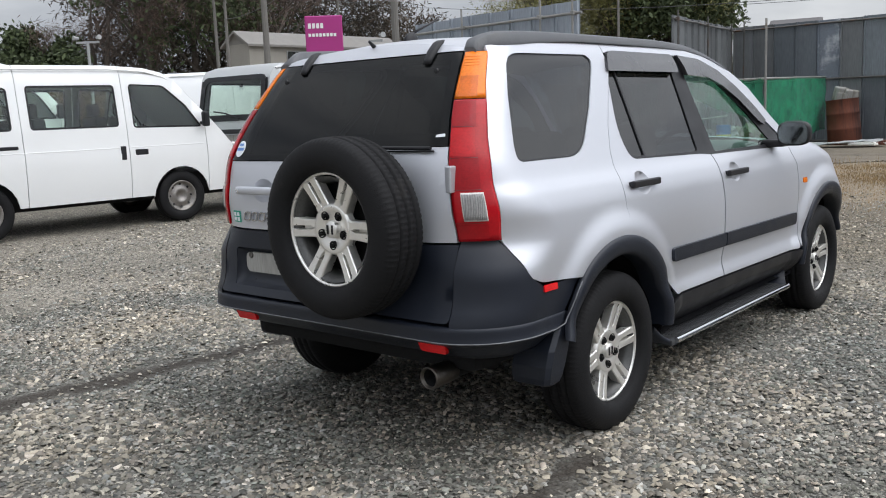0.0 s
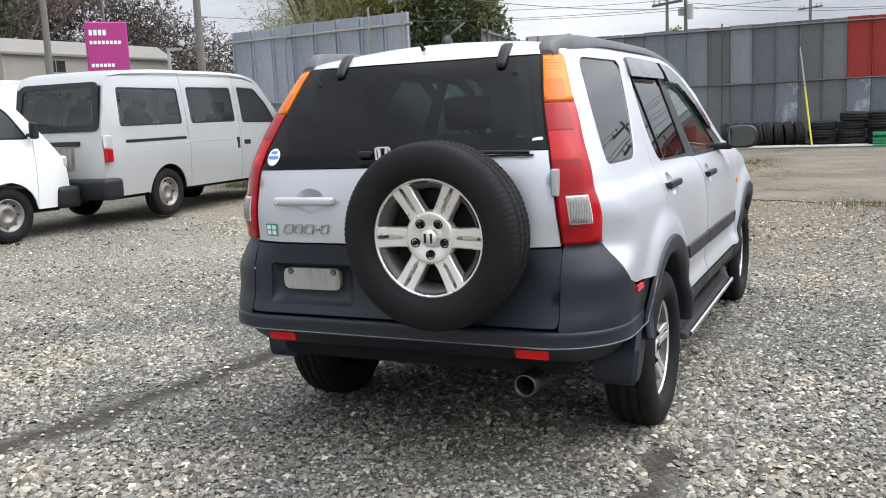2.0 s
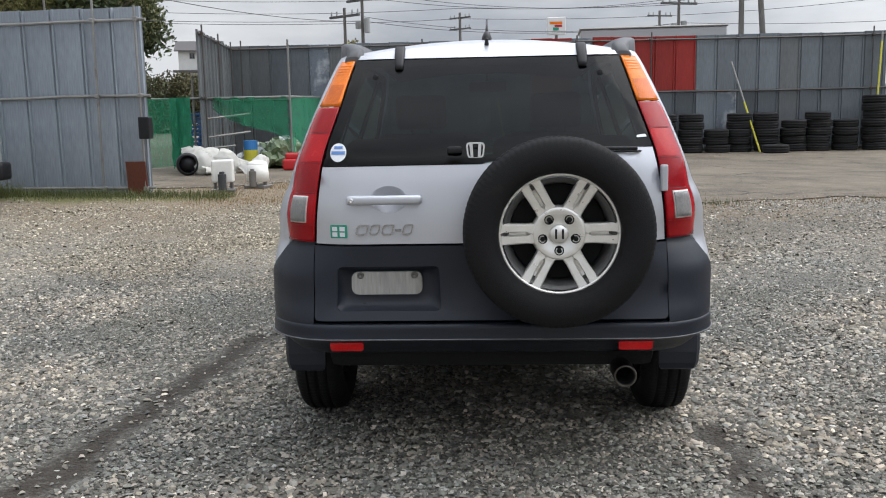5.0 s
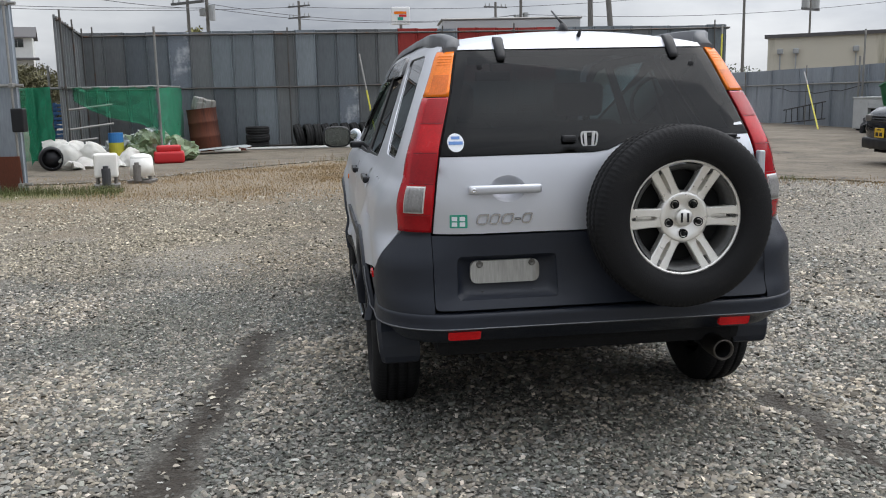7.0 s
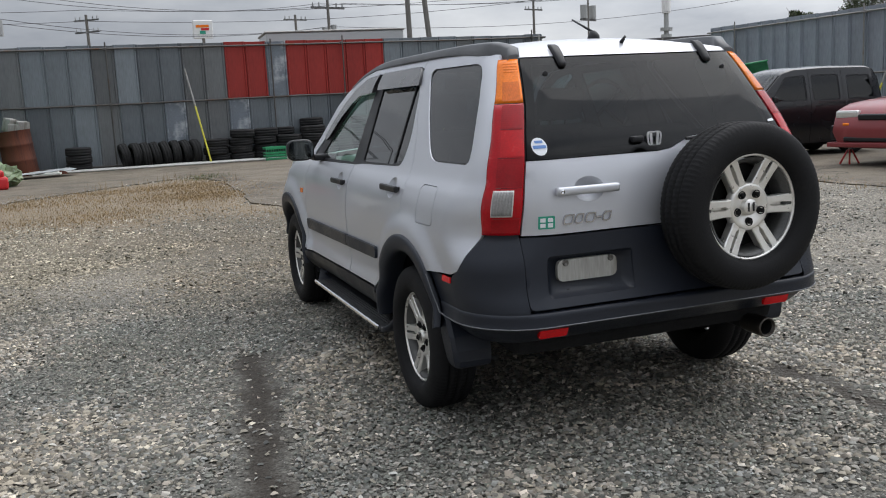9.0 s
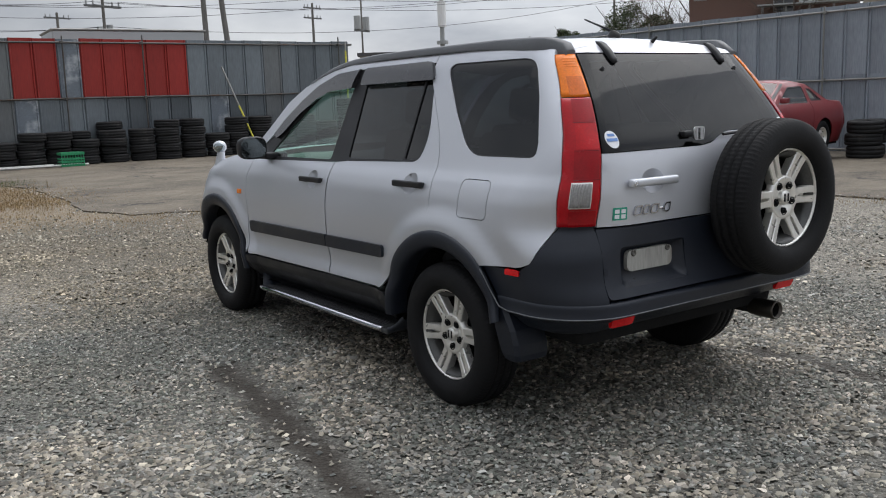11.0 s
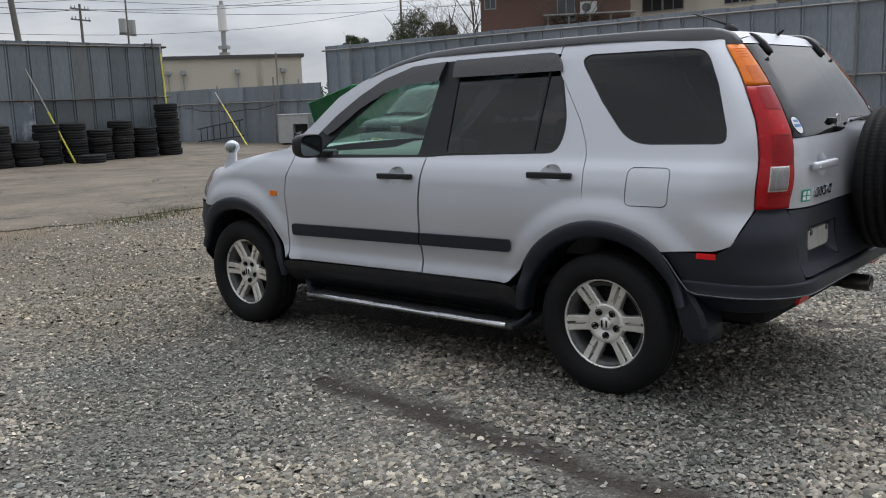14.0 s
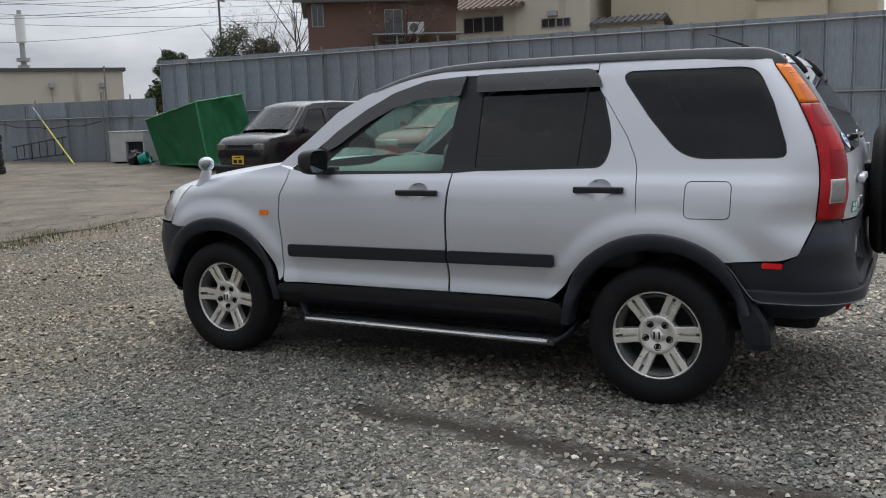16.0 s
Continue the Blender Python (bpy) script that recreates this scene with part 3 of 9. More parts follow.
def panel_mesh(w, h, mat, name):
    """One folded steel sheet: a flat pan with a raised rib along each edge."""
    bm = bmesh.new()
    prof = [(-0.012, 0.004), (0.004, 0.0), (0.014, -0.034), (0.040, -0.034), (0.050, 0.0), (w - 0.058, 0.0), (w - 0.048, -0.034), (w - 0.022, -0.034), (w - 0.012, 0.0), (w + 0.004, 0.002)]
    a = [bm.verts.new((x, d, 0)) for x, d in prof]
    b = [bm.verts.new((x, d, h)) for x, d in prof]
    for i in range(len(prof) - 1):
        bm.faces.new((a[i], a[i + 1], b[i + 1], b[i]))
    back_a = [bm.verts.new((prof[0][0], 0.006, 0)), bm.verts.new((prof[-1][0], 0.006, 0)), bm.verts.new((prof[-1][0], 0.006, h)), bm.verts.new((prof[0][0], 0.006, h))]
    bm.faces.new(back_a[::-1])
    me = bpy.data.meshes.new(name)
    bm.to_mesh(me)
    bm.free()
    me.materials.append(mat)
    return me


PANELS = {}


def panel(kind, w, h):
    key = (kind, round(w, 3), round(h, 3))
    if key not in PANELS:
        PANELS[key] = panel_mesh(w, h, {"grey": m_sheet, "rust": m_sheet_rust, "red": m_sheet_red, "scuffed": m_sheet_scuffed, "blue": m_sheet_blue}[kind], "fence_panel")
    return PANELS[key]


def fence(name, a, b, z0, h, label, colours=None, mid=0.52, posts=(), rails=(0.02, 0.52, 0.97), pitch=PITCH, split=True, pipe=None):
    """A run of sheets from a to b; the ribs and pipes face the yard. colours(i) gives the kinds of the lower and upper sheet."""
    a, b = Vector(a), Vector(b)
    pipe = pipe or m_pipe
    d = b - a
    ang = math.atan2(d.y, d.x)
    root = thing(name, label, "fence", pose(a.x, a.y, z0, 0, 0, math.degrees(ang)), kind="structure")
    n = max(1, round(d.length / pitch))
    w = d.length / n
    rnd = random.Random(name)
    for i in range(n):
        lo, up = colours(i) if colours else (("grey", "grey") if rnd.random() > 0.14 else ("rust", "rust"))
        pieces = ((lo, 0.0, h * mid + 0.03, 0.0), (up, h * mid, h * (1 - mid), 0.006)) if split else ((lo, 0.0, h, 0.0),)
        for kind, zz, hh, dy in pieces:
            ob = new("fence_panel", panel(kind, w, hh))
            ob.parent = root
            ob.matrix_basis = pose(i * w, dy + rnd.uniform(-.006, .006), zz + rnd.uniform(-.012, .012), rnd.uniform(-.3, .3), rnd.uniform(-.25, .25), 0)
    for r in rails:
        bm = bmesh.new()
        tube(bm, [(-0.1 + (d.length + 0.2) * k / 6, -0.062, h * r + rnd.uniform(-.012, .012)) for k in range(7)], 0.0243, 8)
        part("rail", bm, pipe, root)
    for x in posts:
        bm = bmesh.new()
        tube(bm, [(x, -0.112, -0.05), (x + rnd.uniform(-.03, .03), -0.112, h + rnd.uniform(-0.02, 0.15))], 0.019, 8)
        part("post", bm, pipe, root)
        for r in rails:
            bm = bmesh.new()
            box(bm, x - .035, x + .035, -.14, -.035, h * r - .035, h * r + .035, .008, 1)
            part("clamp", bm, pipe, root)
    return root


def b_colours(i):
    red = i in (15, 16, 18, 19, 20, 21, 22)
    rusty = i in (0, 1, 4, 5, 9, 13, 14, 15, 27)
    if i in (4, 17):
        return "grey", "scuffed"
    return ("scuffed" if i in (12, 15, 17, 24) else "rust" if rusty else "grey", "red" if red else "rust" if rusty else "grey")


fence("fence_back", (-6.85, 20.0), (10.1, 20.0), YARD, 2.97, "tall grey steel sheet fence with some red-painted sheets", b_colours, posts=(0.3, 5.1, 9.1, 11.0, 16.6), pipe=m_pipe_old)
fence("fence_return", (-6.1, 14.9), (-6.85, 19.9), YARD, 2.97, "rust-streaked steel sheet fence end", lambda i: ("rust", "rust"), posts=(0.1, 2.4, 4.6), pipe=m_pipe_old)
fence("fence_entrance", (-9.45, 10.55), (-5.36, 9.98), 0.15, 2.90, "grey steel sheet fence section beside the entrance", lambda i: ("blue", "blue"), posts=(1.45, 3.35, 4.08), rails=(0.03, 0.53, 0.93))
fence("fence_side", (15.2, 18.95), (15.2, -12.0), 0.02, 3.09, "long grey steel sheet fence along the side of the yard", lambda i: ("blue", "blue"), posts=(1.2, 5.9, 10.8, 15.5, 20.3, 25.2, 29.9), rails=(0.02, 0.5, 0.96))
fence("fence_low", (14.95, 38.0), (14.95, 19.0), YARD, 1.85, "low blue-grey steel sheet fence with wide sheets", lambda i: ("blue", "blue"), posts=(0.1, 4.4, 9.6, 13.9, 18.1), rails=(0.72,), pitch=1.9, mid=0.74)
fence("fence_far", (10.15, 20.1), (10.7, 28.5), YARD, 2.97, "grey steel sheet fence turning away", lambda i: ("grey", "grey"))

# ---- the silver car: surfaces ----
CAR = thing("suv", "silver compact SUV with dark plastic bumpers parked on gravel", "car")

SIDE_Z = [.20, .40, .47, .55, .65, .80, .95, 1.03, 1.09, 1.16, 1.35, 1.50, 1.56, 1.61, 1.66]
SIDE_W = [.84, .862, .868, .850, .862, .866, .853, .828, .793, .765, .695, .638, .613, .585, .54]
REAR_Z = [.38, .50, .59, .66, .76, .93, 1.10, 1.19, 1.22, 1.39, 1.565, 1.62, 1.66]
REAR_Y = [-.83, -.845, -.855, -.825, -.815, -.815, -.80, -.775, -.76, -.655, -.53, -.475, -.42]


side_w, rear_y = smooth_curve(SIDE_Z, SIDE_W), smooth_curve(REAR_Z, REAR_Y)
corner_r = smooth_curve([.3, .75, .88, 1.02, 1.19, 1.39, 1.56, 1.66], [.275, .275, .395, .322, .225, .178, .176, .17])
front_y = smooth_curve([.3, .5, .75, .95, 1.1], [3.38, 3.46, 3.46, 3.36, 3.0])
HUBS = (0.0, 2.615)
AXLE = 0.331


def half(y, z):
    """Half the body's width at a point of its side."""
    w, r, c = side_w(z), rear_y(z), corner_r(z)
    if z < 1.0:
        for h in HUBS:
            t = min(1.0, max(0.0, (0.61 - math.hypot(y - h, z - AXLE)) / 0.105))
            w += 0.024 * t * t * (3 - 2 * t)
    if y < r + c:
        t = min(1.0, (r + c - y) / c)
        return w - c + c * math.sqrt(max(0.0, 1 - t * t))
    f, cf = front_y(z), 0.7
    if y > f - cf:
        t = min(1.0, (y - f + cf) / cf)
        return w - cf + cf * math.sqrt(max(0.0, 1 - t * t))
    return w


def back(x, z):
    w, r, c = side_w(z), rear_y(z), corner_r(z)
    t = max(0.0, min(1.0, (abs(x) - w + c) / c))
    return r + c - c * math.sqrt(1 - t * t)


def on_side(s):
    return lambda u, v, off: (s * (half(u, v) + off), u, v)


def on_rear(u, v, off):
    return (u, back(u, v) - off, v)


roof_line = smooth_curve([-.50, -.44, -.24, .2, .6, 1.0, 1.3, 1.5], [1.60, 1.63, 1.657, 1.676, 1.676, 1.655, 1.622, 1.58])


def on_roof(u, v, off):
    return (u, v, roof_line(v) - 0.05 * (u / 0.56) ** 2 + off)


def plan(z, y0, x1, n, off=0.0):
    """Points along the body's rear outline at height z: from y0 on the side, round the corner, to x1 on the back."""
    w, r, c = side_w(z) + off, rear_y(z) - off, corner_r(z) + off
    pts = []
    if y0 > r + c:
        pts += [(w, y0 + (r + c - y0) * i / 12) for i in range(12)]
        a0 = 0.0
    else:
        a0 = math.asin(min(1.0, (r + c - y0) / c))
    k = max(-1.0, min(1.0, (x1 - (w - c)) / c))
    a1 = math.acos(k) if x1 > w - c else math.pi / 2
    pts += [(w - c + c * math.cos(a0 + (a1 - a0) * i / 24), r + c - c * math.sin(a0 + (a1 - a0) * i / 24)) for i in range(25)]
    if x1 < w - c:
        pts += [(w - c + (x1 - w + c) * i / 8, r) for i in range(1, 9)]
    d = [0.0]
    for p, q in zip(pts, pts[1:]):
        d.append(d[-1] + math.dist(p, q))
    return [(lerp(d[-1] * i / (n - 1), d, [p[0] for p in pts]), lerp(d[-1] * i / (n - 1), d, [p[1] for p in pts])) for i in range(n)]


def arc_pts(h, r, a0, a1, n):
    return [(h + r * math.cos(radians(a0 + (a1 - a0) * i / n)), AXLE + r * math.sin(radians(a0 + (a1 - a0) * i / n))) for i in range(n + 1)]


# ---- the silver car: body panels ----
m_lining = paint("cabin_lining", (0.03, 0.03, 0.032), 0.9, vary=0.15)
lamp_out = smooth_curve([.80, .887, 1.041, 1.181, 1.39, 1.468, 1.563, 1.6], [-.668, -.672, -.682, -.665, -.576, -.53, -.462, -.44])
lamp_in = smooth_curve([.80, .88, 1.04, 1.19, 1.39, 1.565, 1.6], [.658, .655, .640, .617, .560, .514, .5])
QWIN = [(.225, 1.535, .05), (.19, 1.563, .02), (-.345, 1.560, .05), (-.405, 1.537, .05), (-.475, 1.398), (-.540, 1.215), (-.548, 1.153, .05), (-.10, 1.150, .10), (.072, 1.337)]
FUEL = [(-.127, 1.052, .03), (-.325, 1.052, .03), (-.325, .892, .03), (-.127, .892, .03)]


def grow(loop, d):
    """The outline moved outwards by d."""
    n = len(loop)
    area = sum(loop[i][0] * loop[(i + 1) % n][1] - loop[(i + 1) % n][0] * loop[i][1] for i in range(n))
    out = []
    for i in range(n):
        t = Vector(loop[(i + 1) % n]) - Vector(loop[i - 1])
        nv = Vector((t.y, -t.x)).normalized() * (1 if area > 0 else -1)
        out.append((loop[i][0] + nv.x * d, loop[i][1] + nv.y * d))
    return out


PRESSED = ("quarter_panel", "roof_side", "front_wing", "front_door", "rear_door", "fuel_lid", "side_moulding", "quarter_window", "front_window", "rear_window", "rear_window_quarterlight", "window_surround", "sill", "rain_visor")


def true_normals(ob, s):
    """Shades a pressed side panel by the body's own curvature, so that reflections run on from panel to panel."""
    me = ob.data
    vn = []
    for v in me.vertices:
        y, z = v.co.y, v.co.z
        dy = (half(y + .006, z) - half(y - .006, z)) / .012
        dz = (half(y, z + .006) - half(y, z - .006)) / .012
        vn.append(Vector((s, -dy, -dz)).normalized())
    out = []
    for p in me.polygons:
        flat = p.normal
        for li in p.loop_indices:
            q = vn[me.loops[li].vertex_index]
            low = ob.name.startswith("sill") and me.vertices[me.loops[li].vertex_index].co.z < .43
            out.append(q if p.use_smooth and not low else flat.copy())
    me.normals_split_custom_set(out)


for s in (-1, 1):
    fn = on_side(s)
    # rear quarter, with its window and the filler lid on one side
    lamp_edge = [(lamp_out(z) + 0.004, z) for z in (.90, .97, 1.04, 1.11, 1.18, 1.25, 1.32, 1.39, 1.45, 1.51, 1.56)]
    outline = [(.347, 1.575), (.339, 1.504), (.254, 1.381), (.171, 1.261), (.119, 1.157), (.106, 1.105), (.094, .979), (.092, .806)]
    outline += arc_pts(0, .484, 86, 130, 10)[1:] + [(-.36, .708), (-.545, .718, .03), (-.613, .745), (-.672, .893)] + lamp_edge + [(-.44, 1.60), (-.38, 1.612), (.2, 1.616), (.345, 1.616)]
    qw = rounded(QWIN)
    holes = [qw] + ([grow(rounded(FUEL), .004)] if s < 0 else [])
    quarter = part("quarter_panel", sheet(rounded(outline), fn, holes, step=.024), m_silver, CAR)
    part("quarter_window", sheet(grow(qw, .004), fn, off=-.006, skirt=0), m_glass_dark, quarter, "dark privacy glass in the rear quarter")
    bm = sheet(grow(qw, .006), fn, [grow(qw, -.006)], off=-.005, skirt=.006, step=.04)
    part("window_seal", bm, m_black, quarter)
    if s < 0:
        part("fuel_lid", sheet(rounded(FUEL), fn), m_silver, quarter)
    # dark lining of the cabin behind the quarter panel
    lining = [(.33, 1.57), (.24, 1.37), (.12, 1.16), (.10, 1.0), (-.50, 1.0), (-.60, 1.05), (-.60, 1.16), (-.56, 1.30), (-.50, 1.42), (-.44, 1.53), (-.38, 1.58)]
    part("cabin_lining", sheet(lining, fn, [grow(qw, .012)], off=-.035, skirt=0, step=.06), m_lining, CAR)
    # roof side and windscreen pillar
    top = [(.35, 1.616), (.6, 1.618), (.86, 1.618), (1.18, 1.606), (1.372, 1.58), (1.50, 1.55), (1.67, 1.497), (1.84, 1.412), (2.003, 1.27), (2.19, 1.125)]
    low = [(2.10, 1.112), (1.94, 1.215), (1.817, 1.306), (1.651, 1.416), (1.486, 1.502), (1.288, 1.561), (1.055, 1.576), (.995, 1.576), (.408, 1.584), (.352, 1.574)]
    part("roof_side", sheet(top + low, fn, step=.024), m_silver, CAR)
    # front wing
    wing = [(2.193, 1.122), (2.115, 1.10), (2.119, 1.037), (2.152, .959), (2.156, .847), (2.141, .687), (2.128, .50)]
    wing += arc_pts(2.615, .487, 163, 62, 16) + [(2.90, .758), (3.02, .765), (2.99, .83), (2.95, .90), (2.87, .995), (2.767, 1.01), (2.679, 1.045), (2.444, 1.08), (2.248, 1.112)]
    fender = part("front_wing", sheet(rounded(wing), fn, step=.024), m_silver, CAR)
    part("side_marker", sheet(rounded([(2.285, .872, .008), (2.226, .872, .008), (2.226, .842, .008), (2.285, .842, .008)]), fn, off=.006, skirt=.006, step=.03), m_amber_lens, fender, "amber side marker")
    # doors
    grip_f, grip_r = (1.252, .984), (.275, 1.012)
    fd = [(2.108, 1.098), (2.112, 1.037), (2.145, .959), (2.149, .847), (2.134, .687), (2.119, .467, .02), (1.077, .478), (1.089, .671), (1.091, .876), (1.083, .990), (1.072, 1.082), (1.86, 1.070), (1.99, 1.078, .05)]
    rd = [(1.066, 1.082), (1.072, .990), (1.079, .876), (1.077, .671), (1.066, .478), (.505, .481, .03)] + arc_pts(0, .489, 27, 79.5, 9)
    rd += [(.098, .979), (.110, 1.105), (.123, 1.157), (.175, 1.261), (.258, 1.381), (.343, 1.504), (.349, 1.562), (.325, 1.555), (.318, 1.498), (.247, 1.275, .05), (.245, 1.183, .08), (.278, 1.110, .05), (.95, 1.092)]
    for nm, ol, (gy, gz), (m0, m1) in (("front_door", fd, grip_f, (2.09, 1.082)), ("rear_door", rd, grip_r, (1.074, .490))):
        bowl = ellipse(gy, gz, .062, .05)
        door = part(nm, sheet(rounded(ol), fn, [bowl], step=.024), m_silver, CAR)
        part("handle_cup", sheet(bowl, fn, step=.016, skirt=0, dish=lambda u, v, a=gy, b=gz: -.022 * max(0.0, 1 - ((u - a) / .062) ** 2 - ((v - b) / .05) ** 2)), m_silver, door)
        bm = bmesh.new()
        hx = half(gy, gz) + .017
        box(bm, s * hx - .011, s * hx + .011, gy - .122, gy + .122, gz - .015, gz + .015, .009, 3)
        for e in (-.105, .105):
            box(bm, s * (hx - .02) - .014, s * (hx - .02) + .014, gy + e - .013, gy + e + .013, gz - .011, gz + .011, .004, 1)
        part("door_handle", bm, m_black, door, "black bar door handle")
        zf = lambda y: (.612 + (2.09 - y) * .014, .682 + (2.09 - y) * .009)
        bar = [(m0, zf(m0)[0], .02), (m1, zf(m1)[0], .02 if nm == "rear_door" else .003), (m1, zf(m1)[1], .02 if nm == "rear_door" else .003), (m0, zf(m0)[1], .02)]
        part("side_moulding", sheet(rounded(bar), fn, off=.016, skirt=.018, step=.02), m_trim, door, "dark plastic rubbing strip")
        if nm == "front_door":
            bm = bmesh.new()
            mx = s * .945
            rows = []
            for y, k in ((1.795, .90), (1.80, .97), (1.815, 1.0), (1.84, .985), (1.865, .92), (1.885, .78), (1.898, .50), (1.902, .05)):
                row = []
                for j in range(33):
                    a = 2 * math.pi * j / 32
                    cu, su = math.cos(a), math.sin(a)
                    row.append((mx + .088 * k * math.copysign(abs(cu) ** .62, cu), y, 1.150 + .068 * k * math.copysign(abs(su) ** .62, su)))
                rows.append(row)
            loft(bm, rows)
            box(bm, s * .80 - .06, s * .80 + .09, 1.82, 1.93, 1.075, 1.115, .016, 3)
            mirror = part("door_mirror", bm, m_black, door, "black door mirror", smooth=True)
            bm = bmesh.new()
            bm.faces.new([bm.verts.new((.080 * math.copysign(abs(math.cos(a)) ** .62, math.cos(a)), 0, .061 * math.copysign(abs(math.sin(a)) ** .62, math.sin(a)))) for a in np.linspace(0, 2 * math.pi, 33)[:-1]])
            bmesh.ops.solidify(bm, geom=bm.faces[:], thickness=.003)
            bmesh.ops.recalc_face_normals(bm, faces=bm.faces[:])
            mg = part("mirror_glass", bm, m_mirror, mirror)
            mg.matrix_basis = pose(mx, 1.800, 1.150, 7, 0, s * 4)
    # black surround of the side windows, panes and weather shields
    trim = [(2.10, 1.105), (1.94, 1.208), (1.817, 1.300), (1.651, 1.410), (1.486, 1.496), (1.288, 1.556), (1.055, 1.571), (.408, 1.579), (.330, 1.53), (.251, 1.275), (.249, 1.183), (.28, 1.106), (.95, 1.088), (1.86, 1.066), (2.0, 1.08)]
    pane_f = rounded([(1.925, 1.090, .02), (1.731, 1.255), (1.536, 1.388), (1.40, 1.468), (1.26, 1.515), (1.080, 1.535, .02), (1.137, 1.094, .02)])
    pane_r = rounded([(.958, 1.53, .02), (.951, 1.106, .02), (.418, 1.114, .01), (.401, 1.54, .01)])
    pane_q = rounded([(.388, 1.54, .01), (.405, 1.118, .01), (.282, 1.120, .04), (.258, 1.186, .04), (.260, 1.275, .04), (.345, 1.525, .02)])
    surround = part("window_surround", sheet(trim, fn, [pane_f, pane_r, pane_q], off=-.006, skirt=.01), m_black, CAR)
    part("front_window", sheet(grow(pane_f, .003), fn, off=-.012, skirt=0), m_glass_clear, surround, "clear green-tinted door glass")
    part("rear_window", sheet(grow(pane_r, .003), fn, off=-.012, skirt=0), m_glass_dark, surround, "dark privacy door glass")
    part("rear_window_quarterlight", sheet(grow(pane_q, .003), fn, off=-.012, skirt=0), m_glass_dark, surround)
    vis_f = [(1.058, 1.577), (1.288, 1.562), (1.486, 1.503), (1.651, 1.417), (1.817, 1.306), (1.91, 1.225), (1.86, 1.20), (1.799, 1.228), (1.636, 1.342), (1.471, 1.426), (1.337, 1.463), (1.076, 1.478)]
    vis_r = rounded([(.998, 1.580, .02), (.372, 1.586, .045), (.330, 1.535, .03), (.316, 1.494, .01), (.983, 1.490, .01)])
    for v in (rounded(vis_f), vis_r):
        part("rain_visor", sheet(v, fn, off=.013, skirt=.016, step=.024, dish=lambda u, w: .010 * min(1.0, max(0.0, (1.575 - .9 * max(0.0, u - 1.25) - w) / .05)) * min(1.0, max(0.0, (u - .315) / .07))), m_visor, surround, "smoked rain visor over the side window")
    # dark inner shell behind the gaps, sill and flares
    shell = [(2.3, .95), (2.2, .60), (2.1, .50), (.55, .50)] + arc_pts(0, .50, 25, 130, 14) + [(-.42, .70), (-.56, .73), (-.62, .93), (-.62, 1.08), (2.1, 1.05)]
    part("inner_shell", sheet(shell, fn, off=-.03, skirt=0, step=.1), m_under, CAR)
    sill = [(2.15, .455), (2.185, .42), (2.16, .30), (.47, .30), (.435, .42), (.465, .462), (.51, .470), (1.07, .468), (2.10, .457)]
    part("sill", sheet(sill, fn, off=.004, step=.03, skirt=.06, dish=lambda u, v: -.10 * max(0.0, (.43 - v) / .13) ** 1.6), m_black, CAR)
    for h, a0, a1 in ((0.0, 4, 161), (2.615, 18, 176)):
        bm = bmesh.new()
        rows = []
        for i in range(41):
            a = radians(a0 + (a1 - a0) * i / 40)
            row = []
            for r, o in ((.490, -.012), (.489, .006), (.480, .013), (.455, .015), (.425, .010), (.412, .0), (.408, -.02), (.412, -.09)):
                tail = max(min(1.0, max(0.0, (math.degrees(a) - 122) / 36)), min(1.0, max(0.0, (46 - math.degrees(a)) / 36)) if h == 0.0 else 0.0)
                r = .408 + (r - .408) * (1 - .42 * tail * tail * (3 - 2 * tail))
                y, z = h + r * math.cos(a), AXLE + r * math.sin(a)
                row.append((s * (half(y, max(z, .3)) + o), y, z))
            rows.append(row)
        loft(bm, rows)
        part("arch_flare", bm, m_trim, CAR)
        bm = bmesh.new()
        loft(bm, [[(s * x, h + .43 * math.cos(radians(a)), AXLE + .43 * math.sin(radians(a))) for x in (.82, .45)] for a in range(14, 167, 8)])
        part("wheel_liner", bm, m_under, CAR)
    # side step
    bm = bmesh.new()
    box(bm, s * .70, s * .862, .50, 2.02, .238, .268, .01, 2)
    step_ob = part("side_step", bm, m_step, CAR, "dark running board with a bright edge")
    for i in range(6):
        bm = bmesh.new()
        box(bm, s * (.735 + .017 * i) - .0045, s * (.735 + .017 * i) + .0045, .58, 1.94, .266, .272, .002, 1)
        part("tread_rib", bm, m_black, step_ob)
    bm = bmesh.new()
    tube(bm, [(s * .866, .53, .262), (s * .868, .56, .262), (s * .868, 1.96, .262), (s * .866, 1.99, .262)], .014, 10)
    part("bright_edge", bm, m_chrome, step_ob, "bright metal edge strip")
    for y0, y1 in ((.54, .41), (1.98, 2.07)):
        bm = bmesh.new()
        rows = []
        for t in (0, .33, .66, 1):
            y, z, x = y0 + (y1 - y0) * t, .250 + .085 * t * t, .862 - .05 * t
            rows.append([(s * (x - .12), y, z - .014), (s * x, y, z - .014), (s * (x + .004), y, z), (s * x, y, z + .014), (s * (x - .12), y, z + .014)])
        loft(bm, rows)
        part("step_end", bm, m_trim, step_ob)
    # mud flaps
    bm = bmesh.new()
    rows = []
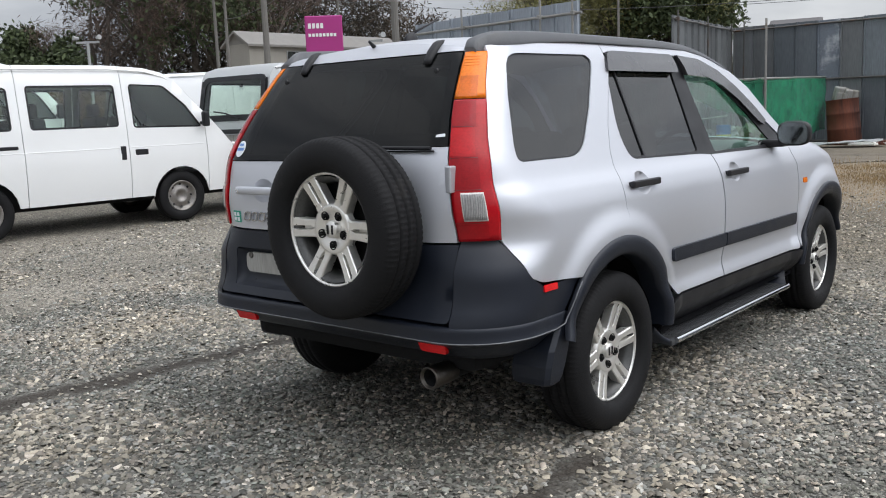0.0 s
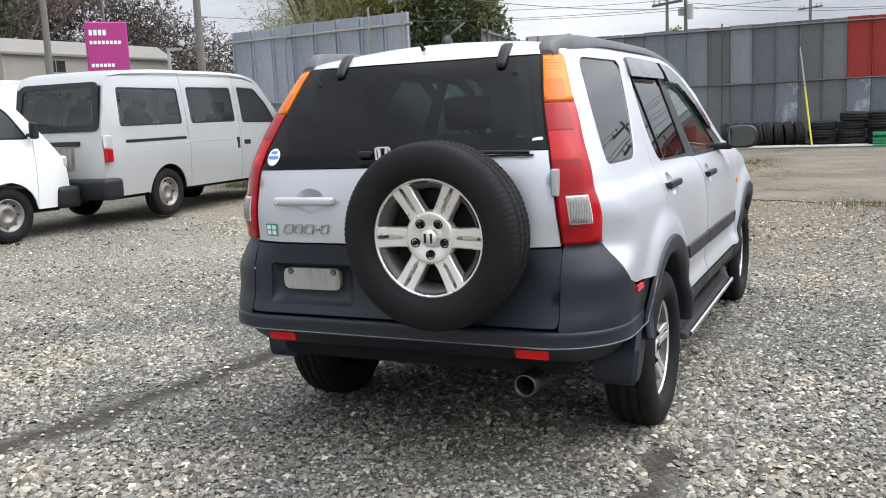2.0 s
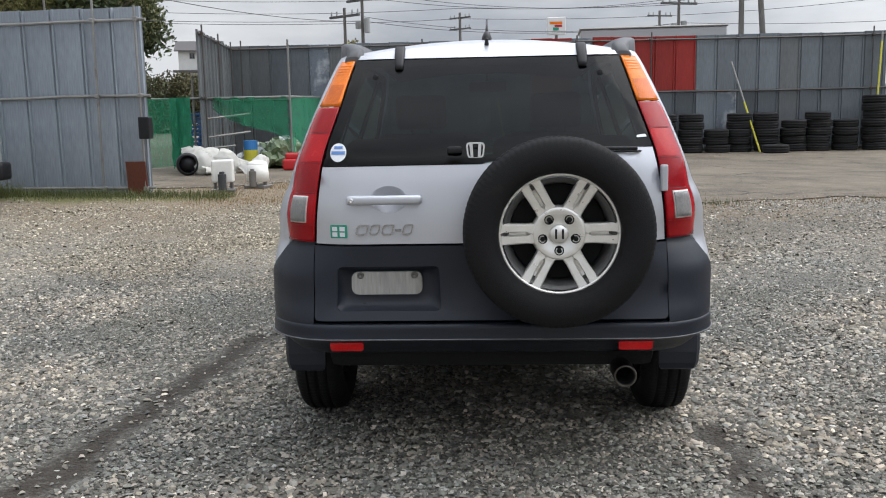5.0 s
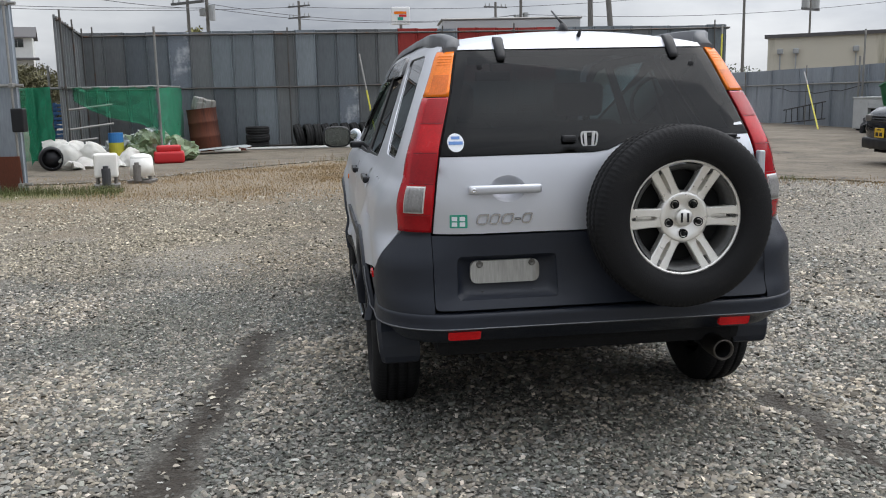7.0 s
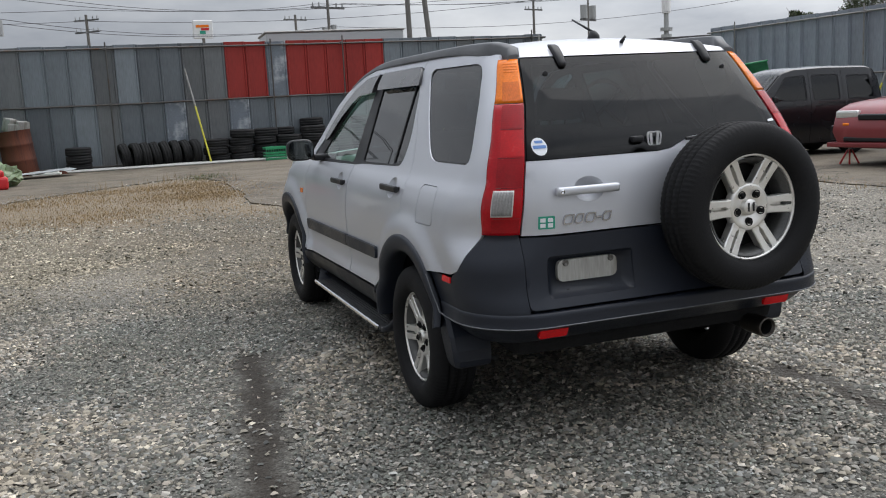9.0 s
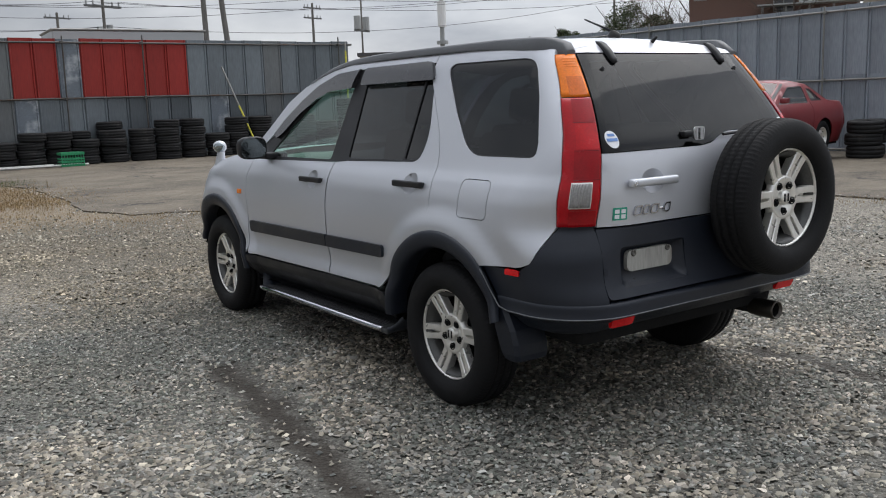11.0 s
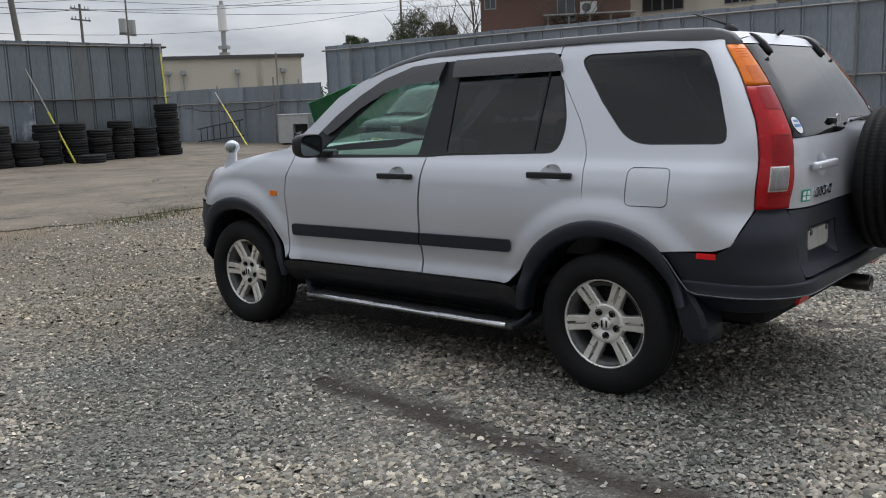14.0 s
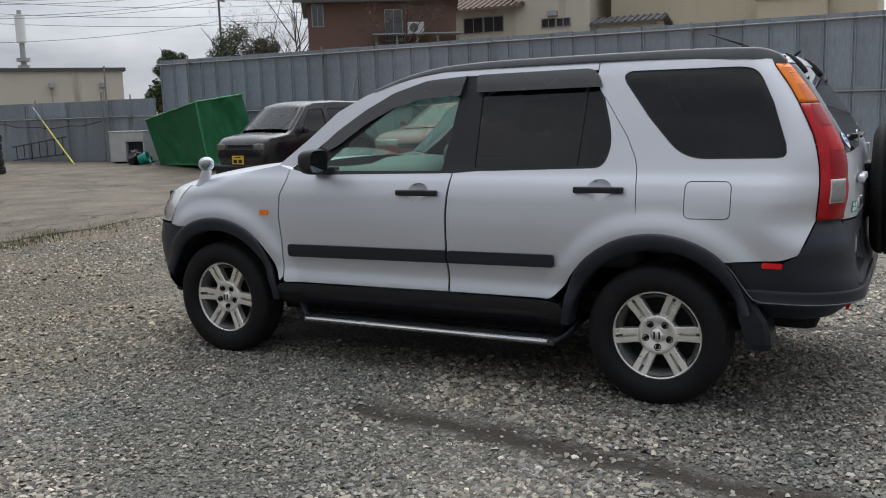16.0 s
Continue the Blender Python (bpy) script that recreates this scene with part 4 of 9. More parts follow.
    for z, y0, y1, xi, xo in ((.58, -.36, -.41, .72, .852), (.50, -.362, -.455, .70, .856), (.44, -.376, -.492, .69, .857), (.38, -.394, -.508, .685, .853), (.335, -.408, -.510, .685, .848), (.312, -.422, -.506, .69, .842), (.304, -.445, -.495, .70, .836)):
        rows.append([(s * xi, y1 + .008, z), (s * xo * .985, y1 + .008, z), (s * xo * .985, y0, z), (s * xo, y0, z), (s * xo, y1 + .02, z), (s * (xo - .015), y1, z), (s * xi, y1, z), (s * xi, y1 + .008, z)])
    vs = loft(bm, rows, False)
    bm.faces.new(vs[-1][:-1])
    bmesh.ops.recalc_face_normals(bm, faces=bm.faces[:])
    part("mud_flap", bm, m_trim, CAR)

    # ---- tail lamp ----
    def lamp_rows(z0, z1, n, off=0.0):
        rows = []
        for i in range(n + 1):
            z = z0 + (z1 - z0) * i / n
            rows.append([(s * x, y, z) for x, y in lens_line(z, 13, off)])
        return rows

    def lens_line(z, n, off):
        """Plan of the lamp's face at one height, swelling between its two edges."""
        a = plan(z, lamp_out(z) - .002, lamp_in(z) + .003, n, off)
        b = plan(z, lamp_out(z) - .002, lamp_in(z) + .003, n, off + .009)
        k = [math.sin(math.pi * i / (n - 1)) ** .8 if 0 < i < n - 1 else 0.0 for i in range(n)]
        return [(p[0] + (q[0] - p[0]) * m, p[1] + (q[1] - p[1]) * m) for p, q, m in zip(a, b, k)]

    def lamp_piece(z0, z1, n, mat, nm, parent, label=""):
        bm = bmesh.new()
        rows = lamp_rows(z0, z1, n, off=.006)
        inner = lamp_rows(z0, z1, n, off=-.02)
        ring_o = rows[0] + [r[-1] for r in rows[1:-1]] + rows[-1][::-1] + [r[0] for r in rows[1:-1]][::-1]
        ring_i = inner[0] + [r[-1] for r in inner[1:-1]] + inner[-1][::-1] + [r[0] for r in inner[1:-1]][::-1]
        loft(bm, rows)
        loft(bm, [ring_o + ring_o[:1], ring_i + ring_i[:1]], False)
        weld(bm)
        return part(nm, bm, mat, parent, label)

    backing = [(s * (lamp_in(z) - .03), z) for z in (.885, 1.04, 1.19, 1.30, 1.39, 1.48, 1.57)] + [(s * (lamp_in(z) + .03), z) for z in (1.57, 1.48, 1.39, 1.30, 1.19, 1.04, .885)]
    part("lamp_backing", sheet(backing, on_rear, off=-.016, skirt=0, step=.05), m_black, CAR)
    lamp = lamp_piece(.888, 1.388, 22, m_red_lens, "tail_lamp", CAR, "tall red tail lamp beside the rear window")
    turn = lamp_piece(1.391, 1.566, 8, m_amber_lens, "turn_lens", lamp, "amber indicator lens")
    # the reversing lamp: a pale frame round a ribbed, half-mirrored window
    def lens_plate(z0, z1, i0, i1, off):
        bm = bmesh.new()
        rows = [[(s * x, y, z) for x, y in lens_line(z, 41, off)[i0:i1]] for z in np.linspace(z0, z1, 7)]
        loft(bm, rows)
        edge = rows[0] + [r[-1] for r in rows[1:]] + rows[-1][-2::-1] + [r[0] for r in rows[-2:0:-1]]
        loft(bm, [edge + edge[:1], [tuple(Vector(p) + (Vector((s * .46, -.44, p[2])) - Vector(p)).normalized() * .008) for p in edge + edge[:1]]], False)
        weld(bm)
        return bm

    window = part("reverse_lens", lens_plate(.960, 1.062, 12, 32, .0095), m_lens_rim, lamp, "clear reversing lamp window in a pale rim")
    part("reverse_pane", lens_plate(.9655, 1.0565, 13, 31, .0112), m_clear_lens, window)
    for z0, z1 in ((.952, .954), (1.070, 1.0725), (1.182, 1.1845), (1.291, 1.293)):
        bm = bmesh.new()
        loft(bm, [[(s * x, y, z) for x, y in lens_line(z, 25, .0085)[8:-1]] for z in (z0, z1)])
        part("lens_seam", bm, m_lamp_seam, lamp)

    def chamber(nm, z0, z1, i0, i1, mat, parent, label=""):
        bm = bmesh.new()
        loft(bm, [[(s * x, y, z) for x, y in lens_line(z, 41, .0072)[i0:i1]] for z in np.linspace(z0, z1, 7)])
        part(nm, bm, mat, parent, label)

    chamber("tail_chamber", 1.294, 1.384, 14, 40, m_dark_lens, lamp, "darker red upper lamp chamber")
    chamber("stop_lens", 1.190, 1.289, 15, 40, m_bright_lens, lamp, "brighter red stop lamp chamber")
    chamber("middle_chamber", 1.076, 1.180, 13, 40, m_dark_lens, lamp, "darker red middle lamp chamber")
    chamber("lower_chamber", .897, .948, 12, 39, m_dark_lens, lamp, "darker red lower lamp chamber")
    chamber("turn_chamber", 1.400, 1.475, 13, 37, m_dark_amber, turn, "deeper amber inner chamber")
    for z in (1.515, 1.526, 1.537, 1.548):
        bm = bmesh.new()
        loft(bm, [[(s * x, y, z + dz) for x, y in lens_line(z + dz, 41, o)[14:38]] for dz, o in ((-.003, .0065), (0, .0085), (.003, .0065))])
        part("lens_rib", bm, m_amber_lens, turn)

    # ---- bumper corner above the crease ----
    bm = bmesh.new()
    y_lo = smooth_curve([.40, .44, .52, .571, .60, .665, .705], [-.512, -.50, -.452, -.408, -.388, -.345, -.308])
    y_hi = smooth_curve([.705, .72, .741, .80, .885], [-.552, -.572, -.607, -.643, -.676])
    loft(bm, [[(s * x, y, z) for x, y in plan(z, y_lo(z), .6585, 30, .004)] for z in (.574, .60, .64, .67, .69, .705)])
    loft(bm, [[(s * x, y, z) for x, y in plan(z, y_hi(z), .6585, 24, .004 if z < .87 else -.004)] for z in (.705, .712, .72, .73, .741, .77, .80, .83, .86, .876, .886)])
    part("bumper_corner", bm, m_trim, CAR)

for ob in [o for o in bpy.data.objects if o.type == "MESH" and o.name.split(".")[0] in PRESSED]:
    true_normals(ob, 1 if sum(v.co.x for v in ob.data.vertices) > 0 else -1)

# rear bumper bar, wrapped round the tail in one piece
bm = bmesh.new()
rows = []
for z, o in ((.440, -.15), (.443, -.115), (.452, -.092), (.472, -.070), (.495, -.046), (.510, -.024), (.518, -.008), (.5225, .008), (.525, .014), (.5275, .018), (.530, .0185), (.534, .0175), (.544, .0145), (.558, .0125), (.570, .011), (.579, .009), (.585, .004), (.589, -.03)):
    y0 = y_lo(max(z, .40))
    rt, flat_rt = plan(z, y0, 0.0, 44, o), plan(z, y0, 0.0, 44, min(o, .012))
    rt = [(p[0] + (q[0] - p[0]) * k, p[1] + (q[1] - p[1]) * k) for p, q, k in ((flat_rt[i], rt[i], min(1.0, .3 + max(0, i - 8) / 18)) for i in range(44))]
    rows.append([(-x, y, z) for x, y in rt] + [(x, y, z) for x, y in rt[::-1][1:]])
    if o == .0185:
        lip = rows[-1]
loft(bm, rows)
bumper = part("rear_bumper", bm, m_trim, CAR, "dark grey plastic rear bumper")
# thin pale tube along the crease: the sky's highlight put into its colour
bm = bmesh.new()
seam = [(half(y_lo(z), z) + .007, y_lo(z) - .004, z) for z in (.545, .56, .58, .605, .63, .66, .69)]
tube(bm, [(-x, y, z) for x, y, z in seam[::-1]] + lip[1:-1] + seam, .0028, 6)
part("bumper_lip", bm, m_edge_highlight, bumper, "pale painted highlight along the edge of the bumper")
for s in (-1, 1):
    bm = sheet(rounded([(s * .480, .470, .012), (s * .606, .470, .012), (s * .606, .515, .012), (s * .480, .515, .012)]), on_rear, off=-.034, skirt=.018, step=.03, dish=lambda u, v: (v - .492) * .30)
    part("reflector", bm, m_reflector, bumper, "red rectangular reflector")
    bm = sheet(rounded([(-.468, .684, .006), (-.552, .684, .006), (-.552, .708, .006), (-.468, .708, .006)]), on_side(s), off=.010, skirt=.008, step=.03)
    part("side_reflector", bm, m_reflector, bumper, "small red side reflector")

m_bolt = paint("dull_bolt", (0.12, 0.115, 0.105), 0.5, 0.6, vary=0.3)

# tailgate: painted part, glass, dark lower part
tg = [(-lamp_in(z) + .005, z) for z in (.882, .95, 1.02, 1.09, 1.15, 1.168)] + [(-.03, 1.170), (.03, 1.178), (.085, 1.200), (.14, 1.219), (.19, 1.224), (lamp_in(1.222) - .005, 1.222)]
tg += [(lamp_in(z) - .005, z) for z in (1.15, 1.09, 1.02, .95, .882)]
cup = ellipse(-.368, 1.047, .068, .05)
tailgate = part("tailgate", sheet(rounded(tg), on_rear, [cup], step=.045), m_silver, CAR, "silver side-hinged tailgate")
part("handle_cup", sheet(cup, on_rear, step=.018, skirt=0, dish=lambda u, v: -.025 * max(0.0, 1 - ((u + .368) / .068) ** 2 - ((v - 1.047) / .05) ** 2)), m_silver, tailgate)
bm = bmesh.new()
box(bm, -.522, -.244, -.842, -.812, 1.030, 1.064, .013, 3)
hand = part("tailgate_handle", bm, m_silver, tailgate, "silver bar handle with a lock", smooth=True)
bm = bmesh.new()
ring(bm, [(-.8425, .0), (-.845, .006), (-.843, .010)], 16, "Y", (-.503, 0, 1.047))
part("lock", bm, m_chrome, hand)
gl = [(-lamp_in(z) + .006, z) for z in (1.172, 1.25, 1.32, 1.39, 1.46, 1.52, 1.566)] + [(lamp_in(z) - .006, z) for z in (1.566, 1.52, 1.46, 1.39, 1.32, 1.25, 1.226)]
gl += [(.19, 1.227), (.14, 1.222), (.083, 1.204), (.028, 1.182), (-.03, 1.174)]
part("rear_glass", sheet(gl, on_rear, off=.004, skirt=0, step=.05), m_glass_rear, tailgate, "dark rear window")
inner = [(p[0] * .93, 1.37 + (p[1] - 1.37) * .86) for p in gl]
part("glass_border", sheet(gl, on_rear, [inner], off=-.003, skirt=0, step=.05), m_frit, tailgate)
strip = [(-lamp_in(1.57) + .004, 1.572), (lamp_in(1.57) - .004, 1.572)] + [(u, 1.627 - .05 * (u / .56) ** 2) for u in (.50, .4, .3, .2, .1, 0, -.1, -.2, -.3, -.4, -.50)]
part("gate_header", sheet(strip, on_rear, step=.04), m_silver, tailgate)
low = [(-.655, .600, .02), (.655, .600, .02), (.656, .874), (-.656, .874)]
plate_hole = rounded([(-.570, .633, .02), (-.180, .633, .02), (-.186, .797, .02), (-.566, .797, .02)])
lower = part("lower_tailgate", sheet(rounded(low), on_rear, [plate_hole], off=.002, skirt=.02), m_trim, tailgate, "dark plastic lower tailgate")


part("gate_backing", sheet([(-.71, .585), (.71, .585), (.70, .872), (-.70, .872)], on_rear, off=-.045, skirt=0, step=.05), m_under, tailgate)


def plate_dish(u, v):
    d = min(u + .57, -.18 - u, v - .633, .797 - v)
    return -.036 * min(1.0, max(0.0, d / .022))


recess = part("plate_recess", sheet(plate_hole, on_rear, off=.002, skirt=0, step=.022, dish=plate_dish), m_trim, lower)
bm = bmesh.new()
loop = rounded([(-.516, .690, .03), (-.25, .690, .03), (-.25, .776, .03), (-.516, .776, .03)])
top = [bm.verts.new((u, -.806, v)) for u, v in loop]
bot = [bm.verts.new((u, -.786, v)) for u, v in loop]
bm.faces.new(top)
for i in range(len(loop)):
    bm.faces.new((top[i], bot[i], bot[(i + 1) % len(loop)], top[(i + 1) % len(loop)]))
bmesh.ops.recalc_face_normals(bm, faces=bm.faces[:])
part("plate_holder", bm, m_plate, recess, "bare weathered metal plate mount, no plate")
for x in (-.481, -.279):
    bm = bmesh.new()
    ring(bm, [(-.798, .013), (-.810, .013), (-.812, .011), (-.811, .006), (-.808, .0)], 18, "Y", (x, 0, .764))
    part("plate_bolt", bm, m_bolt, recess)
for x, z in ((-.47, .652), (-.27, .650)):
    bm = bmesh.new()
    ring(bm, [(-.79, .008), (-.802, .008), (-.805, .0)], 10, "Y", (x, 0, z))
    part("recess_peg", bm, m_black, recess)

# tailgate fittings
for s, hx in ((-1, -.340), (1, .366)):
    bm = bmesh.new()
    rows = []
    for z, w, o in ((1.622, .016, .006), (1.612, .020, .022), (1.58, .019, .026), (1.548, .017, .024), (1.530, .015, .018), (1.526, .012, .004)):
        y = rear_y(min(z, 1.62)) - .0
        rows.append([(hx - w, y + .004, z), (hx - w, y - o * .8, z), (hx - w * .5, y - o, z), (hx + w * .5, y - o, z), (hx + w, y - o * .8, z), (hx + w, y + .004, z)])
    loft(bm, rows)
    part("glass_hinge", bm, m_black, tailgate, "black rear window hinge")
    bm = bmesh.new()
    ring(bm, [(rear_y(1.50) - .004, .011), (rear_y(1.50) - .010, .010), (rear_y(1.50) - .012, .0)], 14, "Y", (s * .43, 0, 1.50))
    part("glass_stud", bm, m_black, tailgate)
bm = bmesh.new()
box(bm, .628, .654, -.80, -.765, 1.062, 1.158, .006, 2)
part("gate_hinge", bm, m_silver, tailgate)
bm = bmesh.new()
box(bm, -.150, -.096, -.785, -.752, 1.211, 1.236, .008, 2)
part("glass_latch", bm, m_black, tailgate)
bm = bmesh.new()
tube(bm, [(.10, -.785, 1.212), (.30, -.782, 1.222), (.545, -.772, 1.219)], .007, 8)
box(bm, .30, .56, -.778, -.768, 1.205, 1.212, .002, 1)
part("rear_wiper", bm, m_black, tailgate, "black rear wiper arm")


def frame_badge(parent, cx, cz, y, w, h, s=-1):
    """A plain chrome badge: a tapered frame with two upright bars."""
    bm = bmesh.new()
    o = rounded([(cx - w, cz + h, h * .6), (cx + w, cz + h, h * .6), (cx + w * .82, cz - h, h * .6), (cx - w * .82, cz - h, h * .6)])
    i = [(cx + (u - cx) * .82, cz + (v - cz) * .82) for u, v in o]
    rows = [[(u, y, v) for u, v in o], [(u, y + s * .005, v) for u, v in o], [(u, y + s * .005, v) for u, v in i], [(u, y, v) for u, v in i]]
    loft(bm, [r + r[:1] for r in rows], False)
    for k in (-1, 1):
        a = [(cx + k * w * .62, cz + h * .8), (cx + k * w * .30, cz + h * .8), (cx + k * w * .22, cz - h * .8), (cx + k * w * .5, cz - h * .8)]
        t = [bm.verts.new((u, y + s * .005, v)) for u, v in a]
        b = [bm.verts.new((u, y, v)) for u, v in a]
        bm.faces.new(t)
        for j in range(4):
            bm.faces.new((t[j], b[j], b[(j + 1) % 4], t[(j + 1) % 4]))
    bmesh.ops.recalc_face_normals(bm, faces=bm.faces[:])
    return part("badge", bm, m_badge, parent, "chrome maker's badge")


frame_badge(tailgate, -.045, 1.221, -.772, .036, .030)
# model script as plain chrome bars
for x0, x1, zz in ((-.492, -.448, .936), (-.440, -.405, .936), (-.395, -.352, .936), (-.346, -.322, .936), (-.318, -.282, .936)):
    bm = bmesh.new()
    if x1 - x0 < .03:
        box(bm, x0, x1, -.823, -.815, zz - .006, zz + .003, .002, 1)
    else:
        o = rounded([(x0 + .006, zz + .020, .014), (x1 + .006, zz + .020, .006), (x1 - .004, zz - .020, .014), (x0 - .004, zz - .020, .014)])
        c = ((x0 + x1) / 2, zz)
        i = [(c[0] + (u - c[0]) * .76, c[1] + (v - c[1]) * .70) for u, v in o]
        rows = [[(u, -.814, v) for u, v in o], [(u, -.823, v) for u, v in o], [(u, -.823, v) for u, v in i], [(u, -.814, v) for u, v in i]]
        loft(bm, [r + r[:1] for r in rows], False)
        bmesh.ops.recalc_face_normals(bm, faces=bm.faces[:])
    part("model_script", bm, m_script, tailgate)
sticker = part("green_sticker", sheet(rounded([(-.590, .905, .004), (-.525, .905, .004), (-.525, .955, .004), (-.590, .955, .004)]), on_rear, off=.0025, skirt=.002, step=.03), m_sticker_green, tailgate, "small green square sticker")
for i in (0, 1):
    for j in (0, 1):
        bm = sheet([(-.583 + .029 * i, .911 + .021 * j), (-.563 + .029 * i, .911 + .021 * j), (-.563 + .029 * i, .927 + .021 * j), (-.583 + .029 * i, .927 + .021 * j)], on_rear, off=.004, skirt=.001, step=.02)
        part("sticker_mark", bm, m_sticker_white, sticker)
disc = part("round_sticker", sheet(ellipse(-.556, 1.221, .031, .034), on_rear, off=.007, skirt=.002, step=.02), m_sticker_white, tailgate, "round white sticker on the rear glass")
part("sticker_band", sheet([(-.582, 1.214), (-.530, 1.214), (-.530, 1.226), (-.582, 1.226)], on_rear, off=.009, skirt=.001, step=.02), m_sticker_blue, disc)
part("sticker_band", sheet([(-.572, 1.234), (-.540, 1.234), (-.540, 1.244), (-.572, 1.244)], on_rear, off=.009, skirt=.001, step=.02), m_sticker_blue, disc)
part("glass_mark", sheet(rounded([(.545, 1.257, .004), (.585, 1.259, .004), (.580, 1.270, .004), (.548, 1.266, .004)]), on_rear, off=.007, skirt=.001, step=.02), m_sticker_white, tailgate)

# ---- roof, rails, windscreen, bonnet, front ----
roof = part("roof", sheet([(-.57, -.452), (.57, -.452), (.575, .2), (.575, 1.0), (.56, 1.36), (.3, 1.43), (0, 1.45), (-.3, 1.43), (-.56, 1.36), (-.575, 1.0), (-.575, .2)], on_roof, step=.08), m_silver, CAR)
part("headliner", sheet([(-.53, -.42), (.53, -.42), (.545, .2), (.545, 1.0), (.52, 1.34), (-.52, 1.34), (-.545, 1.0), (-.545, .2)], on_roof, off=-.035, skirt=0, step=.1), m_lining, CAR)
rail_z = smooth_curve([-.52, -.505, -.485, -.445, -.38, 0, .25, .85, 1.18, 1.38, 1.46, 1.62], [1.566, 1.585, 1.607, 1.630, 1.645, 1.655, 1.655, 1.652, 1.638, 1.606, 1.585, 1.53])
for s in (-1, 1):
    bm = bmesh.new()
    rows = []
    for y in np.linspace(1.62, -.505, 60):
        z = rail_z(y)
        t = .012 + .020 * min(1.0, max(0.0, (1.62 - y) / .6)) + .018 * min(1.0, max(0.0, (.1 - y) / .4))
        xo = side_w(min(1.61, z - t)) + .006 if y > -.3 else min(side_w(1.61), half(max(y, -.50), min(1.6, z - t * .6))) + .012
        xi = xo - .062
        rows.append([(s * xi, y, z - t - .01), (s * (xi + .004), y, z - .006), (s * (xi + .018), y, z), (s * (xo - .016), y, z - .002), (s * (xo - .003), y, z - .010), (s * xo, y, z - t - .006)])
    vs = loft(bm, rows)
    bm.faces.new(vs[-1])
    part("roof_rail", bm, m_rail, CAR, "dark grey roof rail")
bm = bmesh.new()
rows = []
for i in range(13):
    t = i / 12
    y, z, hw = 2.22 + (1.40 - 2.22) * t, 1.115 + (1.598 - 1.115) * (t ** .92), .745 + (.555 - .745) * t
    rows.append([(hw * (j / 8 - 1), y - .12 * (j / 8 - 1) ** 2 * (1 - .6 * t) + .02, z - .02 * (j / 8 - 1) ** 2) for j in range(17)])
loft(bm, rows)
part("windscreen", bm, m_glass_clear, CAR, "clear windscreen")
bm = bmesh.new()
rows = []
for i in range(21):
    t = i / 20
    y = 2.17 + 1.22 * t
    zc = 1.125 - .02 * t - .13 * t ** 2.2
    hw = .80 - .02 * t - .12 * t ** 3
    rows.append([(hw * (j / 8 - 1), y - .22 * t * (j / 8 - 1) ** 2, zc - (.035 + .02 * t) * (j / 8 - 1) ** 4 - .02 * (j / 8 - 1) ** 2) for j in range(17)])
loft(bm, rows)
part("bonnet", bm, m_silver, CAR)
bm = bmesh.new()
rows = []
for z, o in ((.30, -.12), (.36, -.02), (.42, .0), (.55, .012), (.66, .012), (.70, .004), (.765, .0)):
    pts = []
    for i in range(25):
        a = math.pi / 2 * i / 24
        w, f = side_w(z) + o, front_y(z) + o
        pts.append((w - .7 + .7 * math.cos(a), f - .7 + .7 * math.sin(a)))
    y0 = 2.615 + math.sqrt(max(0, .487 ** 2 - (max(z, .331) - .331) ** 2)) - .01
    pts = [(half(y0, z) + o, y0)] + [p for p in pts if p[1] > y0 + .02]
    while len(pts) < 26:
        pts.append((pts[-1][0] * .5, front_y(z) + o))
    rows.append([(-x, y, z) for x, y in pts] + [(x, y, z) for x, y in pts[::-1]])
loft(bm, rows)
part("front_bumper", bm, m_trim, CAR, "dark plastic front bumper")
for s in (-1, 1):
    lampf = [(3.035, .775), (3.36, .775), (3.30, .90), (3.12, .955), (2.885, .998), (2.96, .90), (3.0, .83)]
    part("headlamp", sheet(lampf, on_side(s), off=-.004, skirt=.02, step=.03), m_headlamp, CAR, "clear headlamp")
bm = bmesh.new()
box(bm, -.42, .42, 3.33, 3.42, .79, .93, .02, 2)
part("grille", bm, m_black, CAR)
# wing mirror on a stalk
bm = bmesh.new()
rows = []
for z, w, d, y in ((1.000, .040, .056, 2.775), (1.02, .033, .046, 2.768), (1.055, .029, .038, 2.757), (1.085, .026, .033, 2.747), (1.105, .018, .022, 2.74)):
    rows.append([(-.775 + w * math.cos(2 * math.pi * k / 14), y + d * math.sin(2 * math.pi * k / 14), z) for k in range(15)])
loft(bm, rows)
turn_m = Matrix.Translation((-.785, 2.735, 1.128)) @ Euler((radians(8), 0, radians(-37))).to_matrix().to_4x4()
bmesh.ops.create_uvsphere(bm, u_segments=20, v_segments=12, radius=1, matrix=turn_m @ Matrix.Diagonal((.048, .030, .043, 1)))
wm = part("wing_mirror", bm, m_silver, CAR, "small silver parking mirror on the wing", smooth=True)
bm = bmesh.new()
bmesh.ops.create_uvsphere(bm, u_segments=18, v_segments=8, radius=1, matrix=turn_m @ Matrix.Translation((0, -.020, 0)) @ Matrix.Diagonal((.039, .014, .034, 1)))
part("mirror_glass", bm, m_mirror, wm, smooth=True)
